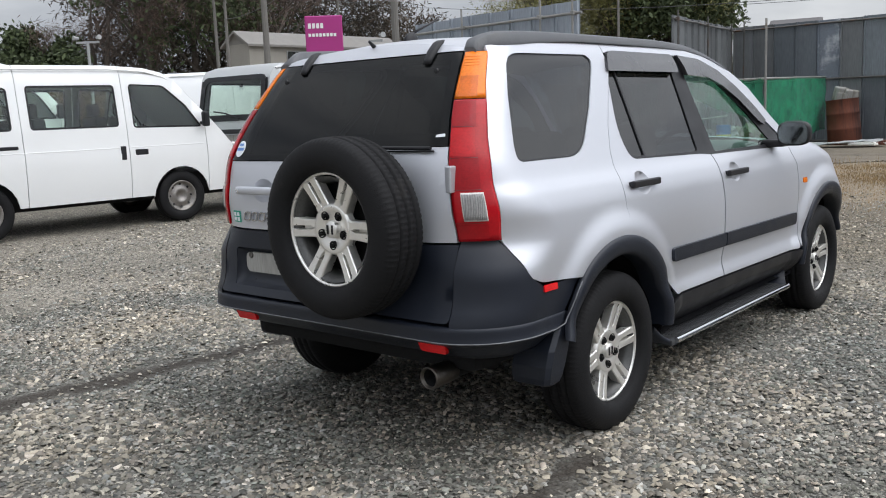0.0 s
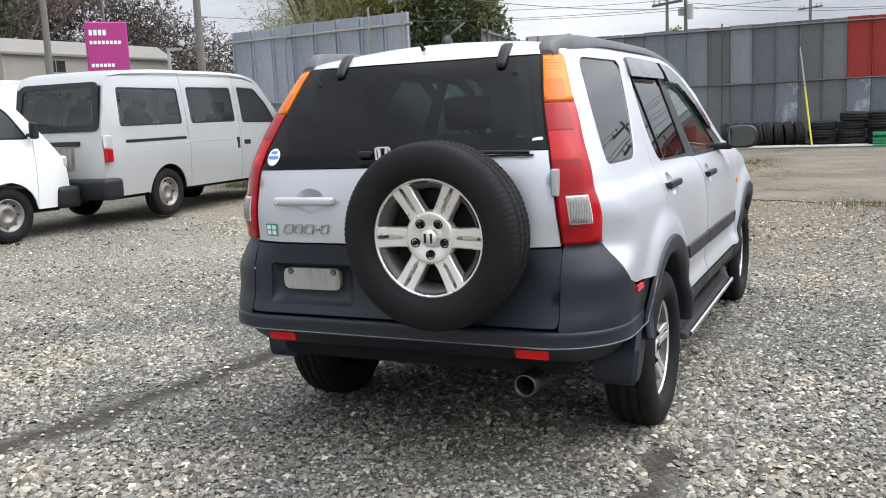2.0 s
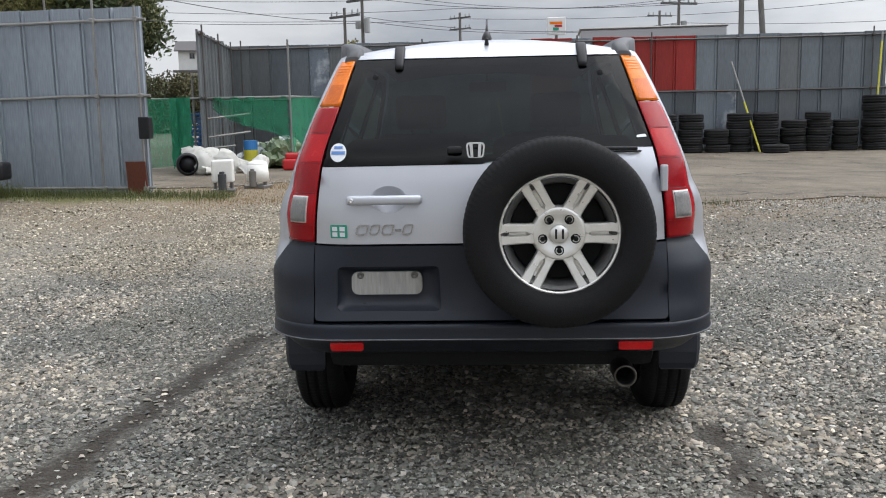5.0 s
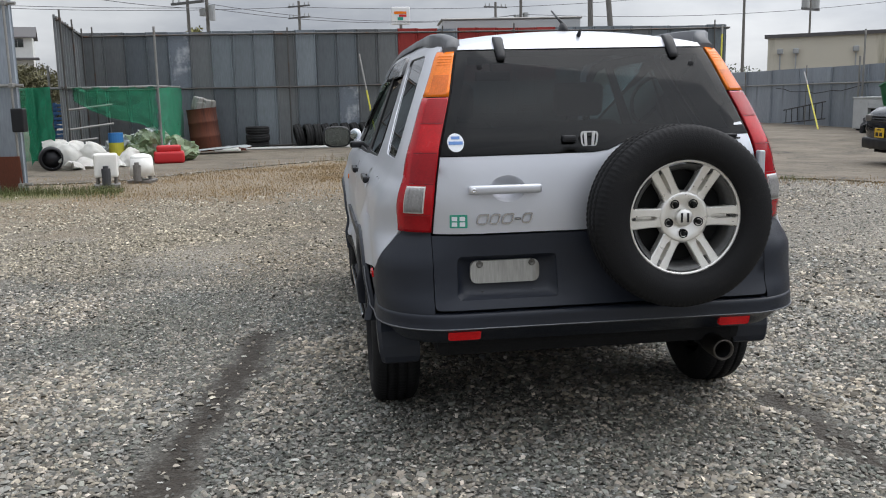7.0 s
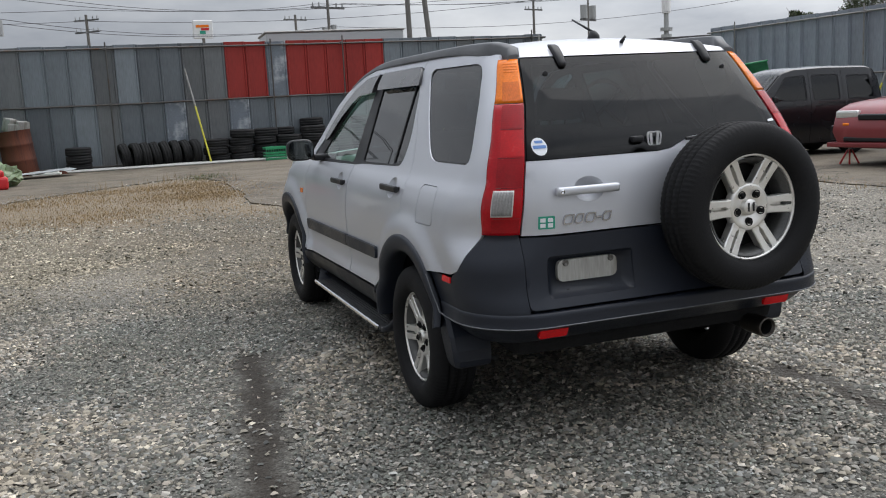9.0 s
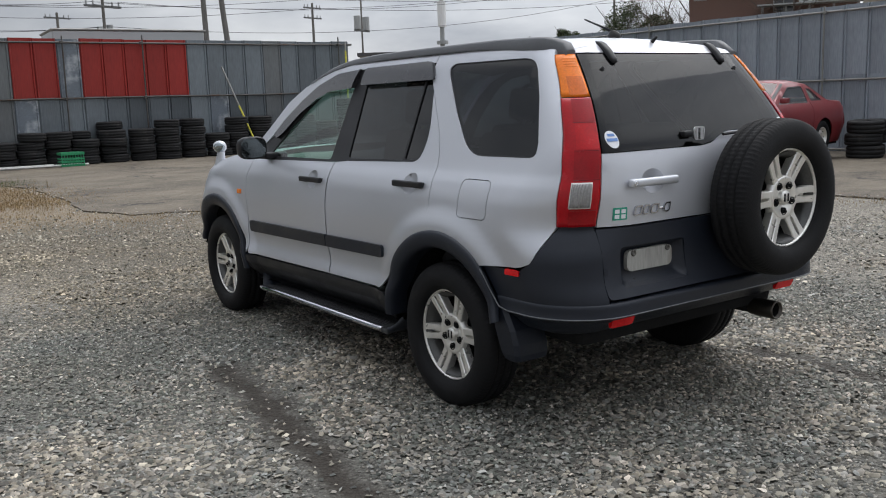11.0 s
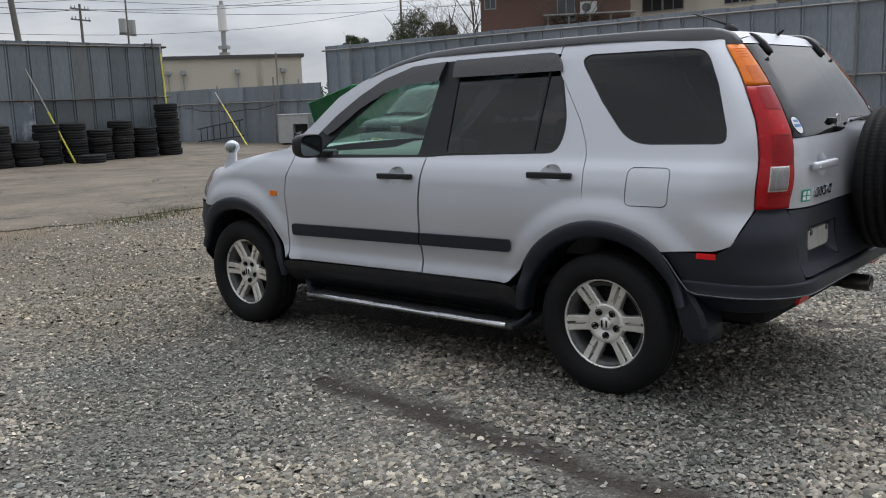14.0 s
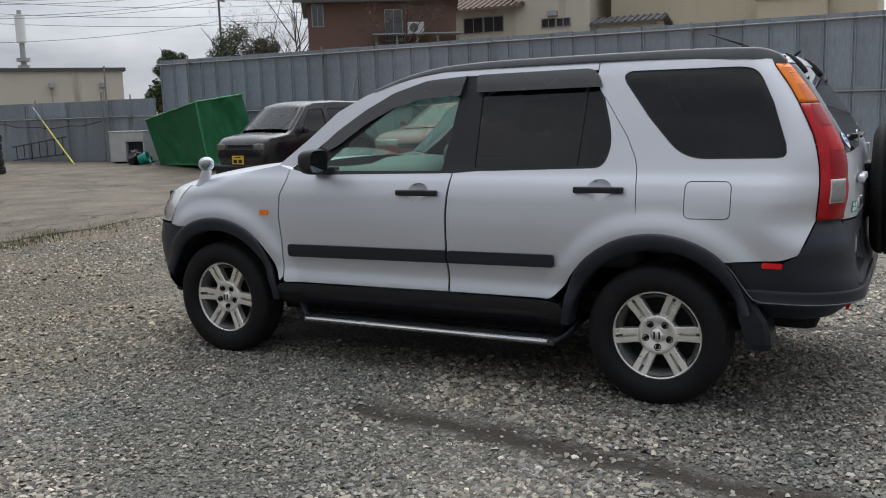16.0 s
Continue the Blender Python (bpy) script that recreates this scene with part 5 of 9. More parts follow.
# aerial and washer jet
bm = bmesh.new()
rows = []
for z, w, d, y in ((1.655, .022, .045, -.235), (1.668, .020, .040, -.238), (1.685, .013, .024, -.235), (1.692, .008, .012, -.23)):
    rows.append([(.0 + w * math.cos(2 * math.pi * k / 12), y + d * math.sin(2 * math.pi * k / 12), z) for k in range(13)])
loft(bm, rows)
rod(bm, (0, -.228, 1.688), (0, -.045, 1.758), .006, .004)
part("aerial", bm, m_black, CAR, "short black roof aerial", smooth=True)
bm = bmesh.new()
rod(bm, (.0, -.46, 1.615), (.0, -.50, 1.645), .011, .005)
part("washer_jet", bm, m_black, CAR)

# ---- underside, exhaust, cabin ----
for nm, b, bev in (("underbody", (-.74, .74, .47, 2.13, .27, .42), .03), ("rear_subframe", (-.64, .64, -.68, .5, .365, .49), .05), ("engine_tray", (-.60, .60, 2.1, 3.25, .28, .60), .04)):
    bm = bmesh.new()
    box(bm, *b, bev)
    part(nm, bm, m_under, CAR)
bm = bmesh.new()
rod(bm, (-.66, 0, AXLE), (.66, 0, AXLE), .05)
part("rear_axle", bm, m_under, CAR)
bm = bmesh.new()
ring(bm, [(-.66, .032), (-.797, .036), (-.799, .041), (-.793, .044), (-.70, .043), (-.66, .040)], 28, "Y", (.508, 0, .365))
exhaust = part("exhaust_pipe", bm, m_steel, CAR, "round steel exhaust tailpipe", smooth=True)
bm = bmesh.new()
ring(bm, [(-.51, .0), (-.51, .030), (-.784, .034)], 24, "Y", (.508, 0, .365))
part("exhaust_bore", bm, m_under, exhaust, "near-black bore of the tailpipe", smooth=True)
bm = bmesh.new()
rod(bm, (.10, -.46, .40), (.56, -.46, .40), .075, n=18)
rod(bm, (.508, -.46, .368), (.508, -.70, .366), .036, n=16)
part("silencer", bm, m_under, CAR, smooth=True)
bm = bmesh.new()
box(bm, -.72, .72, -.66, 2.2, .46, .50)
box(bm, -.68, .68, -.68, -.15, .50, .80, .02)
part("cabin_floor", bm, m_under, CAR)
bm = bmesh.new()
rows = []
for y, z in ((2.15, 1.085), (1.95, 1.095), (1.80, 1.085), (1.70, 1.03), (1.68, .92), (1.75, .7), (1.8, .5)):
    rows.append([(-.72, y + .05, z - .02), (-.45, y, z), (-.1, y - .02, z - .01), (.1, y - .02, z - .01), (.3, y - .02, z + .02), (.5, y - .02, z + .02), (.72, y + .05, z - .02)])
loft(bm, rows)
part("dashboard", bm, m_dash, CAR)
bm = bmesh.new()
ring(bm, [(.012 * math.cos(a), .175 + .012 * math.sin(a)) for a in np.linspace(0, 2 * math.pi, 9)], 32, "Y")
rod(bm, (-.17, 0, 0), (.17, 0, 0), .014)
rod(bm, (0, 0, 0), (0, 0, -.17), .014)
wheel = part("steering_wheel", bm, m_black, CAR, smooth=True)
wheel.matrix_basis = pose(.36, 1.60, 1.02, -25)


def seat(x, y, w, head=True):
    bm = bmesh.new()
    box(bm, x - w, x + w, y - .02, y + .48, .60, .76, .05, 3)
    back_m = pose(x, y, .70, 14)
    n = len(bm.verts)
    box(bm, -w, w, -.16, -.02, 0, .58, .06, 3)
    bmesh.ops.transform(bm, matrix=back_m, verts=bm.verts[:][n:])
    if head:
        m = pose(x, y - .24, 1.36, 10)
        k0 = len(bm.verts)
        box(bm, -.135, .135, -.05, .05, -.09, .09, .04, 3)
        bmesh.ops.transform(bm, matrix=m, verts=bm.verts[:][k0:])
        for k in (-.05, .05):
            rod(bm, (x + k, y - .20, 1.22), (x + k, y - .24, 1.34), .008)
    return part("seat", bm, m_seat, CAR, smooth=True)


for x, y, w, head in ((-.36, 1.02, .25, True), (.36, 1.02, .25, True), (-.33, .16, .31, False), (.33, .16, .31, False)):
    seat(x, y, w, head)
bm = bmesh.new()
box(bm, -.11, .11, 1.36, 1.38, 1.475, 1.535, .012, 2)
rod(bm, (0, 1.39, 1.50), (0, 1.42, 1.58), .01)
part("interior_mirror", bm, m_black, CAR)


# ---- wheels ----
def wheel_set(parent, m, turn=0.0):
    """A six-spoke alloy wheel with its tyre: the outer face looks along +X."""
    bm = bmesh.new()
    ring(bm, [(.046, .200), (.064, .2015), (.069, .206), (.068, .211), (.060, .214), (.050, .211)], 60)
    ring(bm, [(.028, .0), (.040, .040), (.048, .066), (.0525, .084), (.049, .094), (.02, .098)], 48)
    for f in bm.faces:
        f.smooth = True
    bmesh.ops.recalc_face_normals(bm, faces=bm.faces[:])
    wh = part("wheel", bm, m_alloy, parent, "silver six-spoke alloy wheel")
    wh.matrix_basis = m
    for k in range(6):
        rm = Matrix.Rotation(2 * math.pi * k / 6 + turn, 4, "X")
        bm = bmesh.new()
        sec = []
        # a broad spoke with a groove along its middle
        for r, g, w, h, dp in ((.075, .0008, .037, .050, .001), (.101, .001, .0345, .050, .002), (.113, .0066, .034, .0515, .030), (.158, .0074, .036, .0570, .034), (.193, .0058, .0388, .0625, .030), (.206, .0008, .041, .0650, .002)):
            sec.append([rm @ Vector(p) for p in ((h - .04, r, -w), (h - .004, r, -w), (h, r, -w + .004), (h, r, -g - .002), (h - .003, r, -g), (h - dp, r, -g * .7), (h - dp, r, g * .7), (h - .003, r, g), (h, r, g + .002), (h, r, w - .004), (h - .004, r, w), (h - .04, r, w))])
        vs = [[bm.verts.new(p) for p in row] for row in sec]
        for p, q in zip(vs, vs[1:]):
            for i in range(11):
                bm.faces.new((p[i], p[i + 1], q[i + 1], q[i]))
        bmesh.ops.recalc_face_normals(bm, faces=bm.faces[:])
        if sum(f.normal.x for f in bm.faces) < 0:
            bmesh.ops.reverse_faces(bm, faces=bm.faces[:])
        part("spoke", bm, m_alloy, wh)
    # near-black drum: shade behind the spokes is put into its colour
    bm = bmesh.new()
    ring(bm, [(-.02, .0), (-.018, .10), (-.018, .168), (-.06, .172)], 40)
    part("brake_drum", bm, m_alloy_shade, wh)
    bm = bmesh.new()
    ring(bm, [(-.09, .170), (.03, .174), (.055, .186), (.062, .197)], 60)
    part("barrel", bm, m_barrel, wh, smooth=True)
    bm = bmesh.new()
    prof = [(.056, .205), (.068, .211), (.086, .217), (.101, .235), (.1055, .262), (.104, .285), (.098, .302), (.096, .306), (.091, .318), (.080, .328), (.066, .333), (.052, .335), (.048, .335), (.047, .327), (.039, .327), (.038, .336), (.006, .337), (.005, .328), (-.005, .328), (-.006, .337),
            (-.038, .336), (-.039, .327), (-.047, .327), (-.048, .335), (-.066, .333), (-.080, .328), (-.096, .306), (-.104, .285), (-.1055, .262), (-.101, .235), (-.088, .212), (-.06, .195)]
    rows = ring(bm, prof, 300)
    for i, row in enumerate(rows):
        if i % 3 != 2:
            for v in row:
                r = math.hypot(v.co.y, v.co.z)
                if i % 3 == 0 and .308 < r and abs(v.co.x) > .05 or i % 3 == 1 and .334 < r and abs(v.co.x) < .039:
                    v.co.y, v.co.z = v.co.y * (1 - .003 / r), v.co.z * (1 - .003 / r)
    bmesh.ops.recalc_face_normals(bm, faces=bm.faces[:])
    part("tyre", bm, m_tyre, wh, "black all-season tyre", smooth=True)
    # lug pockets and nuts in the same near black, recess shade painted in
    for k in range(5):
        a = 2 * math.pi * k / 5 + turn * 0 + math.pi / 2 * 3
        c = (0, .060 * math.cos(a), .060 * math.sin(a))
        bm = bmesh.new()
        ring(bm, [(.036, .0175), (.0525, .0165), (.0525, .0135), (.044, .013), (.044, .0)], 14, "X", c)
        ring(bm, [(.040, .0095), (.058, .009), (.062, .006), (.062, .0)], 6, "X", c)
        part("lug_nut", bm, m_alloy_shade, wh)
    bm = bmesh.new()
    ring(bm, [(.03, .033), (.056, .032), (.060, .029), (.061, .0)], 28)
    cap = part("centre_cap", bm, m_alloy, wh, smooth=True)
    bm = bmesh.new()
    for k in (-1, 1):
        box(bm, .060, .064, k * .012 - .0035, k * .012 + .0035, -.017, .017)
    part("cap_mark", bm, m_black, cap)
    return wh


for h in HUBS:
    wheel_set(CAR, pose(.764, h, AXLE, 0, 0, 0), .15)
    wheel_set(CAR, pose(-.764, h, AXLE, 0, 0, 180), .10 if h < 1 else -.05)
spare = wheel_set(CAR, pose(.245, -.945, .938, 0, 0, -90), 0.0)
spare["label"] = "spare alloy wheel carried on the tailgate"
bm = bmesh.new()
rod(bm, (.245, -.80, .938), (.245, -.93, .938), .09, .07, 20)
box(bm, .12, .37, -.835, -.80, .80, 1.08, .015)
part("spare_carrier", bm, m_black, CAR)

# ---- other vehicles ----
m_glass_side = glazing("side_glass", (0.80, 0.93, 0.88), ior=1.7, haze=0.09)
m_glass_van = glazing("van_glass", (0.80, 0.90, 0.84), ior=1.45, haze=0.03)
m_glass_screen = glazing("screen_glass", (0.55, 0.64, 0.60), ior=1.42)
m_black_paint = paint("black_paint", (0.010, 0.010, 0.012), 0.25, vary=0.1, scale=2.0, coat=0.35)
m_red_paint = paint("dull_red_paint", (0.21, 0.030, 0.034), 0.42, 0.2, vary=0.18, scale=2.5, coat=0.35, stain=(0.30, 0.07, 0.07), stain_at=0.62)
m_steel_rim = paint("steel_rim", (0.25, 0.235, 0.22), 0.45, 0.7, vary=0.3, scale=18.0, stain=(0.16, 0.09, 0.05), stain_at=0.6)
m_tyre_old = paint("old_tyre", (0.0085, 0.0085, 0.009), 0.85, vary=0.35, scale=8.0, bump=0.3, bump_scale=120.0, stain=(0.03, 0.028, 0.026), stain_at=0.58)
m_yellow_plate = paint("yellow_plate", (0.75, 0.48, 0.03), 0.5, vary=0.05)
m_bare = paint("bare_metal", (0.25, 0.24, 0.23), 0.45, 0.8, vary=0.3, scale=10.0)


def plain_wheel(parent, at, r, w, rim_mat, label, rim_r=0.62):
    """A pressed-steel wheel with its tyre, the outer face along +X."""
    bm = bmesh.new()
    rr = r * rim_r
    ring(bm, [(w * .30, rr), (w * .42, rr * .98), (w * .40, rr * .90), (w * .12, rr * .84), (w * .10, rr * .70), (w * .26, rr * .50), (w * .28, rr * .34), (w * .16, rr * .28), (w * .16, 0)], 28)
    wh = part("wheel", bm, rim_mat, parent, label, smooth=True)
    wh.matrix_basis = at
    for k in range(8):
        a = 2 * math.pi * k / 8
        bm = bmesh.new()
        rod(bm, (w * .155, rr * .74 * math.cos(a), rr * .74 * math.sin(a)), (w * .185, rr * .72 * math.cos(a), rr * .72 * math.sin(a)), rr * .075, n=8)
        part("rim_hole", bm, m_black, wh)
    bm = bmesh.new()
    ring(bm, [(w * .36, rr * .97), (w * .46, rr * 1.05), (w * .5, rr * 1.25), (w * .47, r * .92), (w * .38, r * .985), (w * .2, r), (w * .19, r * .975), (w * .15, r * .975), (w * .14, r), (-w * .38, r * .985), (-w * .5, rr * 1.25), (-w * .36, rr)], 40)
    part("tyre", bm, m_tyre, wh, smooth=True)
    return wh


def clip(poly, a, b):
    """The part of an outline between two lengthwise stations."""
    for lim, sgn in ((a, 1), (b, -1)):
        out = []
        for p, q in zip(poly, poly[1:] + poly[:1]):
            ip, iq = sgn * (p[0] - lim) >= 0, sgn * (q[0] - lim) >= 0
            if ip:
                out.append(p)
            if ip != iq:
                t = (lim - p[0]) / (q[0] - p[0])
                out.append((lim, p[1] + t * (q[1] - p[1])))
        poly = out
    clean = []
    for p in poly:
        if not clean or math.dist(p, clean[-1]) > 1e-4:
            clean.append(p)
    return clean


def vehicle(name, label, category, at, paint_mat, path, width_z, wheels, wheel_r, cuts, windows, screens, glass, rim_mat, rim_label, floor=0.32, crown=0.05, missing=(), screen_glass=None):
    """A car or van from its lengthwise outline (y forward, from low rear over the roof to low front), with doors cut at stations."""
    root = thing(name, label, category, at)
    screen_glass = screen_glass or m_glass_side
    wz = smooth_curve(*width_z)
    ends = (path[0][0], path[-1][0])

    def hw(y, z):
        w = wz(z)
        for e, c in ((ends[0], .25), (ends[1], .4)):
            d = abs(y - e)
            if d < c:
                w -= .11 * (1 - d / c) ** 2
        return w

    bottom = [(path[-1][0], floor)]
    for wy in sorted(wheels, reverse=True):
        k = wheel_r + .06
        bottom += [(wy + k, floor)] + [(wy + k * math.cos(radians(a)), wheel_r + k * math.sin(radians(a))) for a in range(10, 180, 14)] + [(wy - k, floor)]
    bottom += [(path[0][0], floor)]
    outline = [tuple(p) for p in path] + bottom
    for s in (-1, 1):
        fn = lambda u, v, off, s=s: (s * (hw(u, v) + off), u, v)
        for a, b, nm in cuts:
            piece = clip(outline, a + .004, b - .004)
            wins = [rounded([(u, v, .05) for u, v in w]) for w in windows if a < sum(p[0] for p in w) / len(w) < b]
            ob = part(nm, sheet(piece, fn, wins, step=.12, skirt=.02), paint_mat, root)
            for w in wins:
                part("window", sheet(grow(w, .008), fn, off=-.012, skirt=0, step=.15), glass, ob)
                part("window_seal", sheet(grow(w, .004), fn, [grow(w, -.022)], off=-.006, skirt=.004, step=.1), m_black, ob)
            if "door" in nm:
                bm = bmesh.new()
                hy = a + .16 if nm == "front_door" else b - .16
                x = hw(hy, 1.0)
                hl, hh = (.034, .085) if nm == "sliding_door" else (.085, .036)
                hy, hz = (b - .075 if nm == "sliding_door" else hy), width_z[0][2] + .02
                box(bm, s * (x + .002) - .010, s * (x + .002) + .010, hy - hl, hy + hl, hz - hh, hz + hh, .009, 3)
                part("door_handle", bm, m_black, ob)
        bm = sheet([(ends[0] + .1, floor + .02), (ends[1] - .1, floor + .02), (ends[1] - .15, .62), (ends[0] + .15, .62)], fn, [], off=-.09, skirt=0, step=.3)
        part("inner_panel", bm, m_under, root)
    # the skin across: tail, roof, windscreen, nose
    stations = []
    for p, q in zip(path, path[1:]):
        k = max(1, int(math.dist(p, q) / .12))
        stations += [(p[0] + (q[0] - p[0]) * i / k, p[1] + (q[1] - p[1]) * i / k) for i in range(k)]
    stations.append(path[-1])
    # the openings of the screens are cut out of the skin
    gaps = []
    for (p0, p1), trim, nm in screens:
        lo, hi = sorted((p0[1], p1[1]))
        side_y = p0[0] + p1[0] > ends[0] + ends[1]
        keep = [p for p in stations if not (lo - .03 < p[1] < hi + .03 and (p[0] * 2 > ends[0] + ends[1]) == side_y)]
        at_i = next(i for i, p in enumerate(stations) if p not in keep)
        pair = [p0, p1] if (p0[1] < p1[1]) == (not side_y) else [p1, p0]
        stations = stations[:at_i] + pair + [p for p in stations[at_i:] if p in keep]
        gaps.append(at_i)

    def skin(st, trim, off):
        rows = []
        for i, (y, z) in enumerate(st):
            p, q = st[max(0, i - 1)], st[min(len(st) - 1, i + 1)]
            t = Vector((q[0] - p[0], q[1] - p[1])).normalized()
            nv = Vector((-t.y, t.x))
            if Vector((y - .5 * (ends[0] + ends[1]), (z - .9) * 2)).dot(nv) < 0:
                nv = -nv
            w = hw(y, z)
            row = []
            for f in (-1, -.97, -.9, -.7, -.35, 0, .35, .7, .9, .97, 1):
                c = crown * (1 - abs(f) ** 4) if abs(f) < 1 else 0
                if abs(f) in (.97, .9):
                    c = crown * (.25 if abs(f) == .97 else .5)
                fx = f * trim
                row.append((w * fx, y + nv.x * (c + off), z + nv.y * (c + off)))
            rows.append(row)
        return rows

    bm = bmesh.new()
    loft(bm, skin(stations, 1.0, 0.0))
    wide = 10
    cut = []
    bm.faces.ensure_lookup_table()
    for g in gaps:
        cut += [bm.faces[g * wide + k] for k in range(2, 8)]
    bmesh.ops.delete(bm, geom=cut, context="FACES")
    part("shell", bm, paint_mat, root)
    for (p0, p1), trim, nm in screens:
        k = 8
        st = [(p0[0] + (p1[0] - p0[0]) * i / k, p0[1] + (p1[1] - p0[1]) * i / k) for i in range(k + 1)]
        bm = bmesh.new()
        loft(bm, skin(st, trim, .006))
        pane = part(nm, bm, screen_glass, root)
        for t0, t1 in ((-1.0, -.90), (.90, 1.0)):
            bm = bmesh.new()
            full = skin(st, 1.0, .004)
            loft(bm, [[Vector(r[0]).lerp(Vector(r[-1]), (1 + f * .965) / 2) + (Vector(r[2] if f < 0 else r[8]) - Vector(r[0]).lerp(Vector(r[-1]), (1 + .9 * (-1 if f < 0 else 1)) / 2)) for f in (t0, (t0 + t1) / 2, t1)] for r in full])
            part("screen_seal", bm, m_black, pane)
    bm = bmesh.new()
    box(bm, -wz(.5) + .15, wz(.5) - .15, ends[0] + .1, ends[1] - .1, floor - .05, floor + .12)
    part("underbody", bm, m_under, root)
    for wy in wheels:
        for s in (-1, 1):
            if (wy, s) in missing:
                continue
            plain_wheel(root, pose(s * (wz(.4) - .10), wy, wheel_r, 0, 0, 0 if s > 0 else 180), wheel_r, .19, rim_mat, rim_label)
    return root, hw


m_glass_opaque = paint("dark_screen_glass", (0.03, 0.034, 0.036), 0.05, vary=0.05, coat=1.0)

VAN_PATH = [(-1.11, .34), (-1.15, .60), (-1.14, .95), (-1.09, 1.30), (-.99, 1.78), (-.91, 1.90), (-.75, 1.95), (0, 1.985), (1.6, 1.985), (2.05, 1.955), (2.28, 1.90), (2.42, 1.82), (2.98, 1.20), (3.10, 1.08), (3.22, .96), (3.29, .80), (3.31, .55), (3.28, .34)]
VAN_W = ([.3, .6, .90, .96, 1.02, 1.2, 1.6, 1.86, 1.93, 2.0], [.80, .838, .850, .848, .836, .826, .775, .735, .715, .67])
VAN_WIN = [[(-.87, 1.24), (.38, 1.24), (.38, 1.73), (-.82, 1.74)], [(.58, 1.24), (1.64, 1.24), (1.64, 1.75), (.58, 1.75)], [(1.82, 1.22), (2.76, 1.20), (2.55, 1.50), (2.28, 1.74), (1.82, 1.76)]]


def van(name, label, at, mat, panelled=False):
    root, hw = vehicle(name, label, "van", at, mat, VAN_PATH, VAN_W, (0.0, 2.415), .325,
                       [(-1.15, .48, "rear_panel"), (.48, 1.73, "sliding_door"), (1.73, 2.80, "front_door"), (2.80, 3.31, "nose_panel")],
                       VAN_WIN[2:] if panelled else VAN_WIN, [(((2.46, 1.775), (2.95, 1.24)), .93, "windscreen"), (((-1.095, 1.26), (-.995, 1.76)), .93, "rear_window")], m_glass_van, m_steel_rim, "steel van wheel with a worn rim", floor=.36, crown=.014, screen_glass=m_glass_van)
    for s in (-1, 1):
        bm = bmesh.new()
        box(bm, s * .765, s * .844, -1.146, -1.050, .80, .97, .016, 2)
        lamp = part("tail_lamp", bm, m_red_lens, root)
        bm = bmesh.new()
        box(bm, s * .765, s * .840, -1.140, -1.048, .972, 1.14, .016, 2)
        part("clear_lens", bm, m_headlamp, lamp)
        bm = bmesh.new()
        tube(bm, [(s * (hw(y, 1.9) + .008), y, z - .045) for y, z in ((-.89, 1.93), (-.75, 1.955), (0, 1.985), (1.6, 1.985), (2.05, 1.955), (2.30, 1.89), (2.42, 1.82), (2.70, 1.51))], .013, 6)
        part("drip_rail", bm, mat, root)
        bm = bmesh.new()
        box(bm, s * .93 - .05, s * .93 + .05, 2.72, 2.80, 1.20, 1.40, .03, 2)
        box(bm, s * .83 - .06, s * .83 + .06, 2.73, 2.77, 1.23, 1.27, .01, 1)
        part("door_mirror", bm, m_black, root)
        bm = bmesh.new()
        box(bm, s * .50, s * .76, 3.18, 3.30, .84, .98, .03, 2)
        part("headlamp", bm, m_headlamp, root)
        bm = bmesh.new()
        box(bm, s * (hw(-.3, 1.05)) - .012, s * (hw(-.3, 1.05)) + .012, -.80, .42, 1.03, 1.07, .006, 1)
        part("slide_track", bm, m_black, root)
    for y0, y1 in ((-1.25, -.90), (3.08, 3.40)):
        bm = bmesh.new()
        box(bm, -.84, .84, y0, y1, .33, .60, .06, 3)
        part("bumper", bm, m_black, root, "black plastic bumper", smooth=True)
    # tail: window frame, garnish over the plate, door line and crease
    tail_y = smooth_curve([.60, .95, 1.30, 1.78, 1.90], [-1.15, -1.14, -1.09, -.99, -.91])
    on_tail = lambda u, v, off: (u, tail_y(v) - .016 - off, v)
    ring_o = rounded([(-.70, 1.19, .10), (.70, 1.19, .10), (.66, 1.815, .12), (-.66, 1.815, .12)])
    ring_i = rounded([(-.61, 1.275, .08), (.61, 1.275, .08), (.58, 1.745, .09), (-.58, 1.745, .09)])
    part("rear_window_frame", sheet(ring_o, on_tail, [ring_i], off=.006, skirt=.02, step=.06), m_black, root, "black rubber frame of the rear window")
    part("tailgate_garnish", sheet(rounded([(-.40, 1.015, .02), (.40, 1.015, .02), (.40, 1.075, .02), (-.40, 1.075, .02)]), on_tail, off=.02, skirt=.03, step=.08), m_black, root)
    part("plate_panel", sheet(rounded([(-.30, .70, .02), (.30, .70, .02), (.30, 1.0, .02), (-.30, 1.0, .02)]), on_tail, off=.004, skirt=.01, step=.08), m_plate, root)
    for s in (-1, 1):
        bm = bmesh.new()
        tube(bm, [(s * (hw(y, .985) - .004), y, .985) for y in (-.95, -.6, 0, .6, 1.2, 1.7, 2.2, 2.75)], .0055, 6)
        part("waist_crease", bm, mat, root)
    bm = bmesh.new()
    tube(bm, [(.2, -1.14, 1.22), (-.1, -1.13, 1.30), (-.35, -1.12, 1.33)], .01, 6)
    part("rear_wiper", bm, m_black, root)
    for x, y in ((-.4, 1.9), (.4, 1.9), (-.3, .8), (.4, .8)):
        bm = bmesh.new()
        box(bm, x - .25, x + .25, y - .12, y + .04, .7, 1.38, .06, 2)
        box(bm, x - .12, x + .12, y - .10, y, 1.38, 1.55, .04, 2)
        part("seat", bm, m_seat, root)
    return root


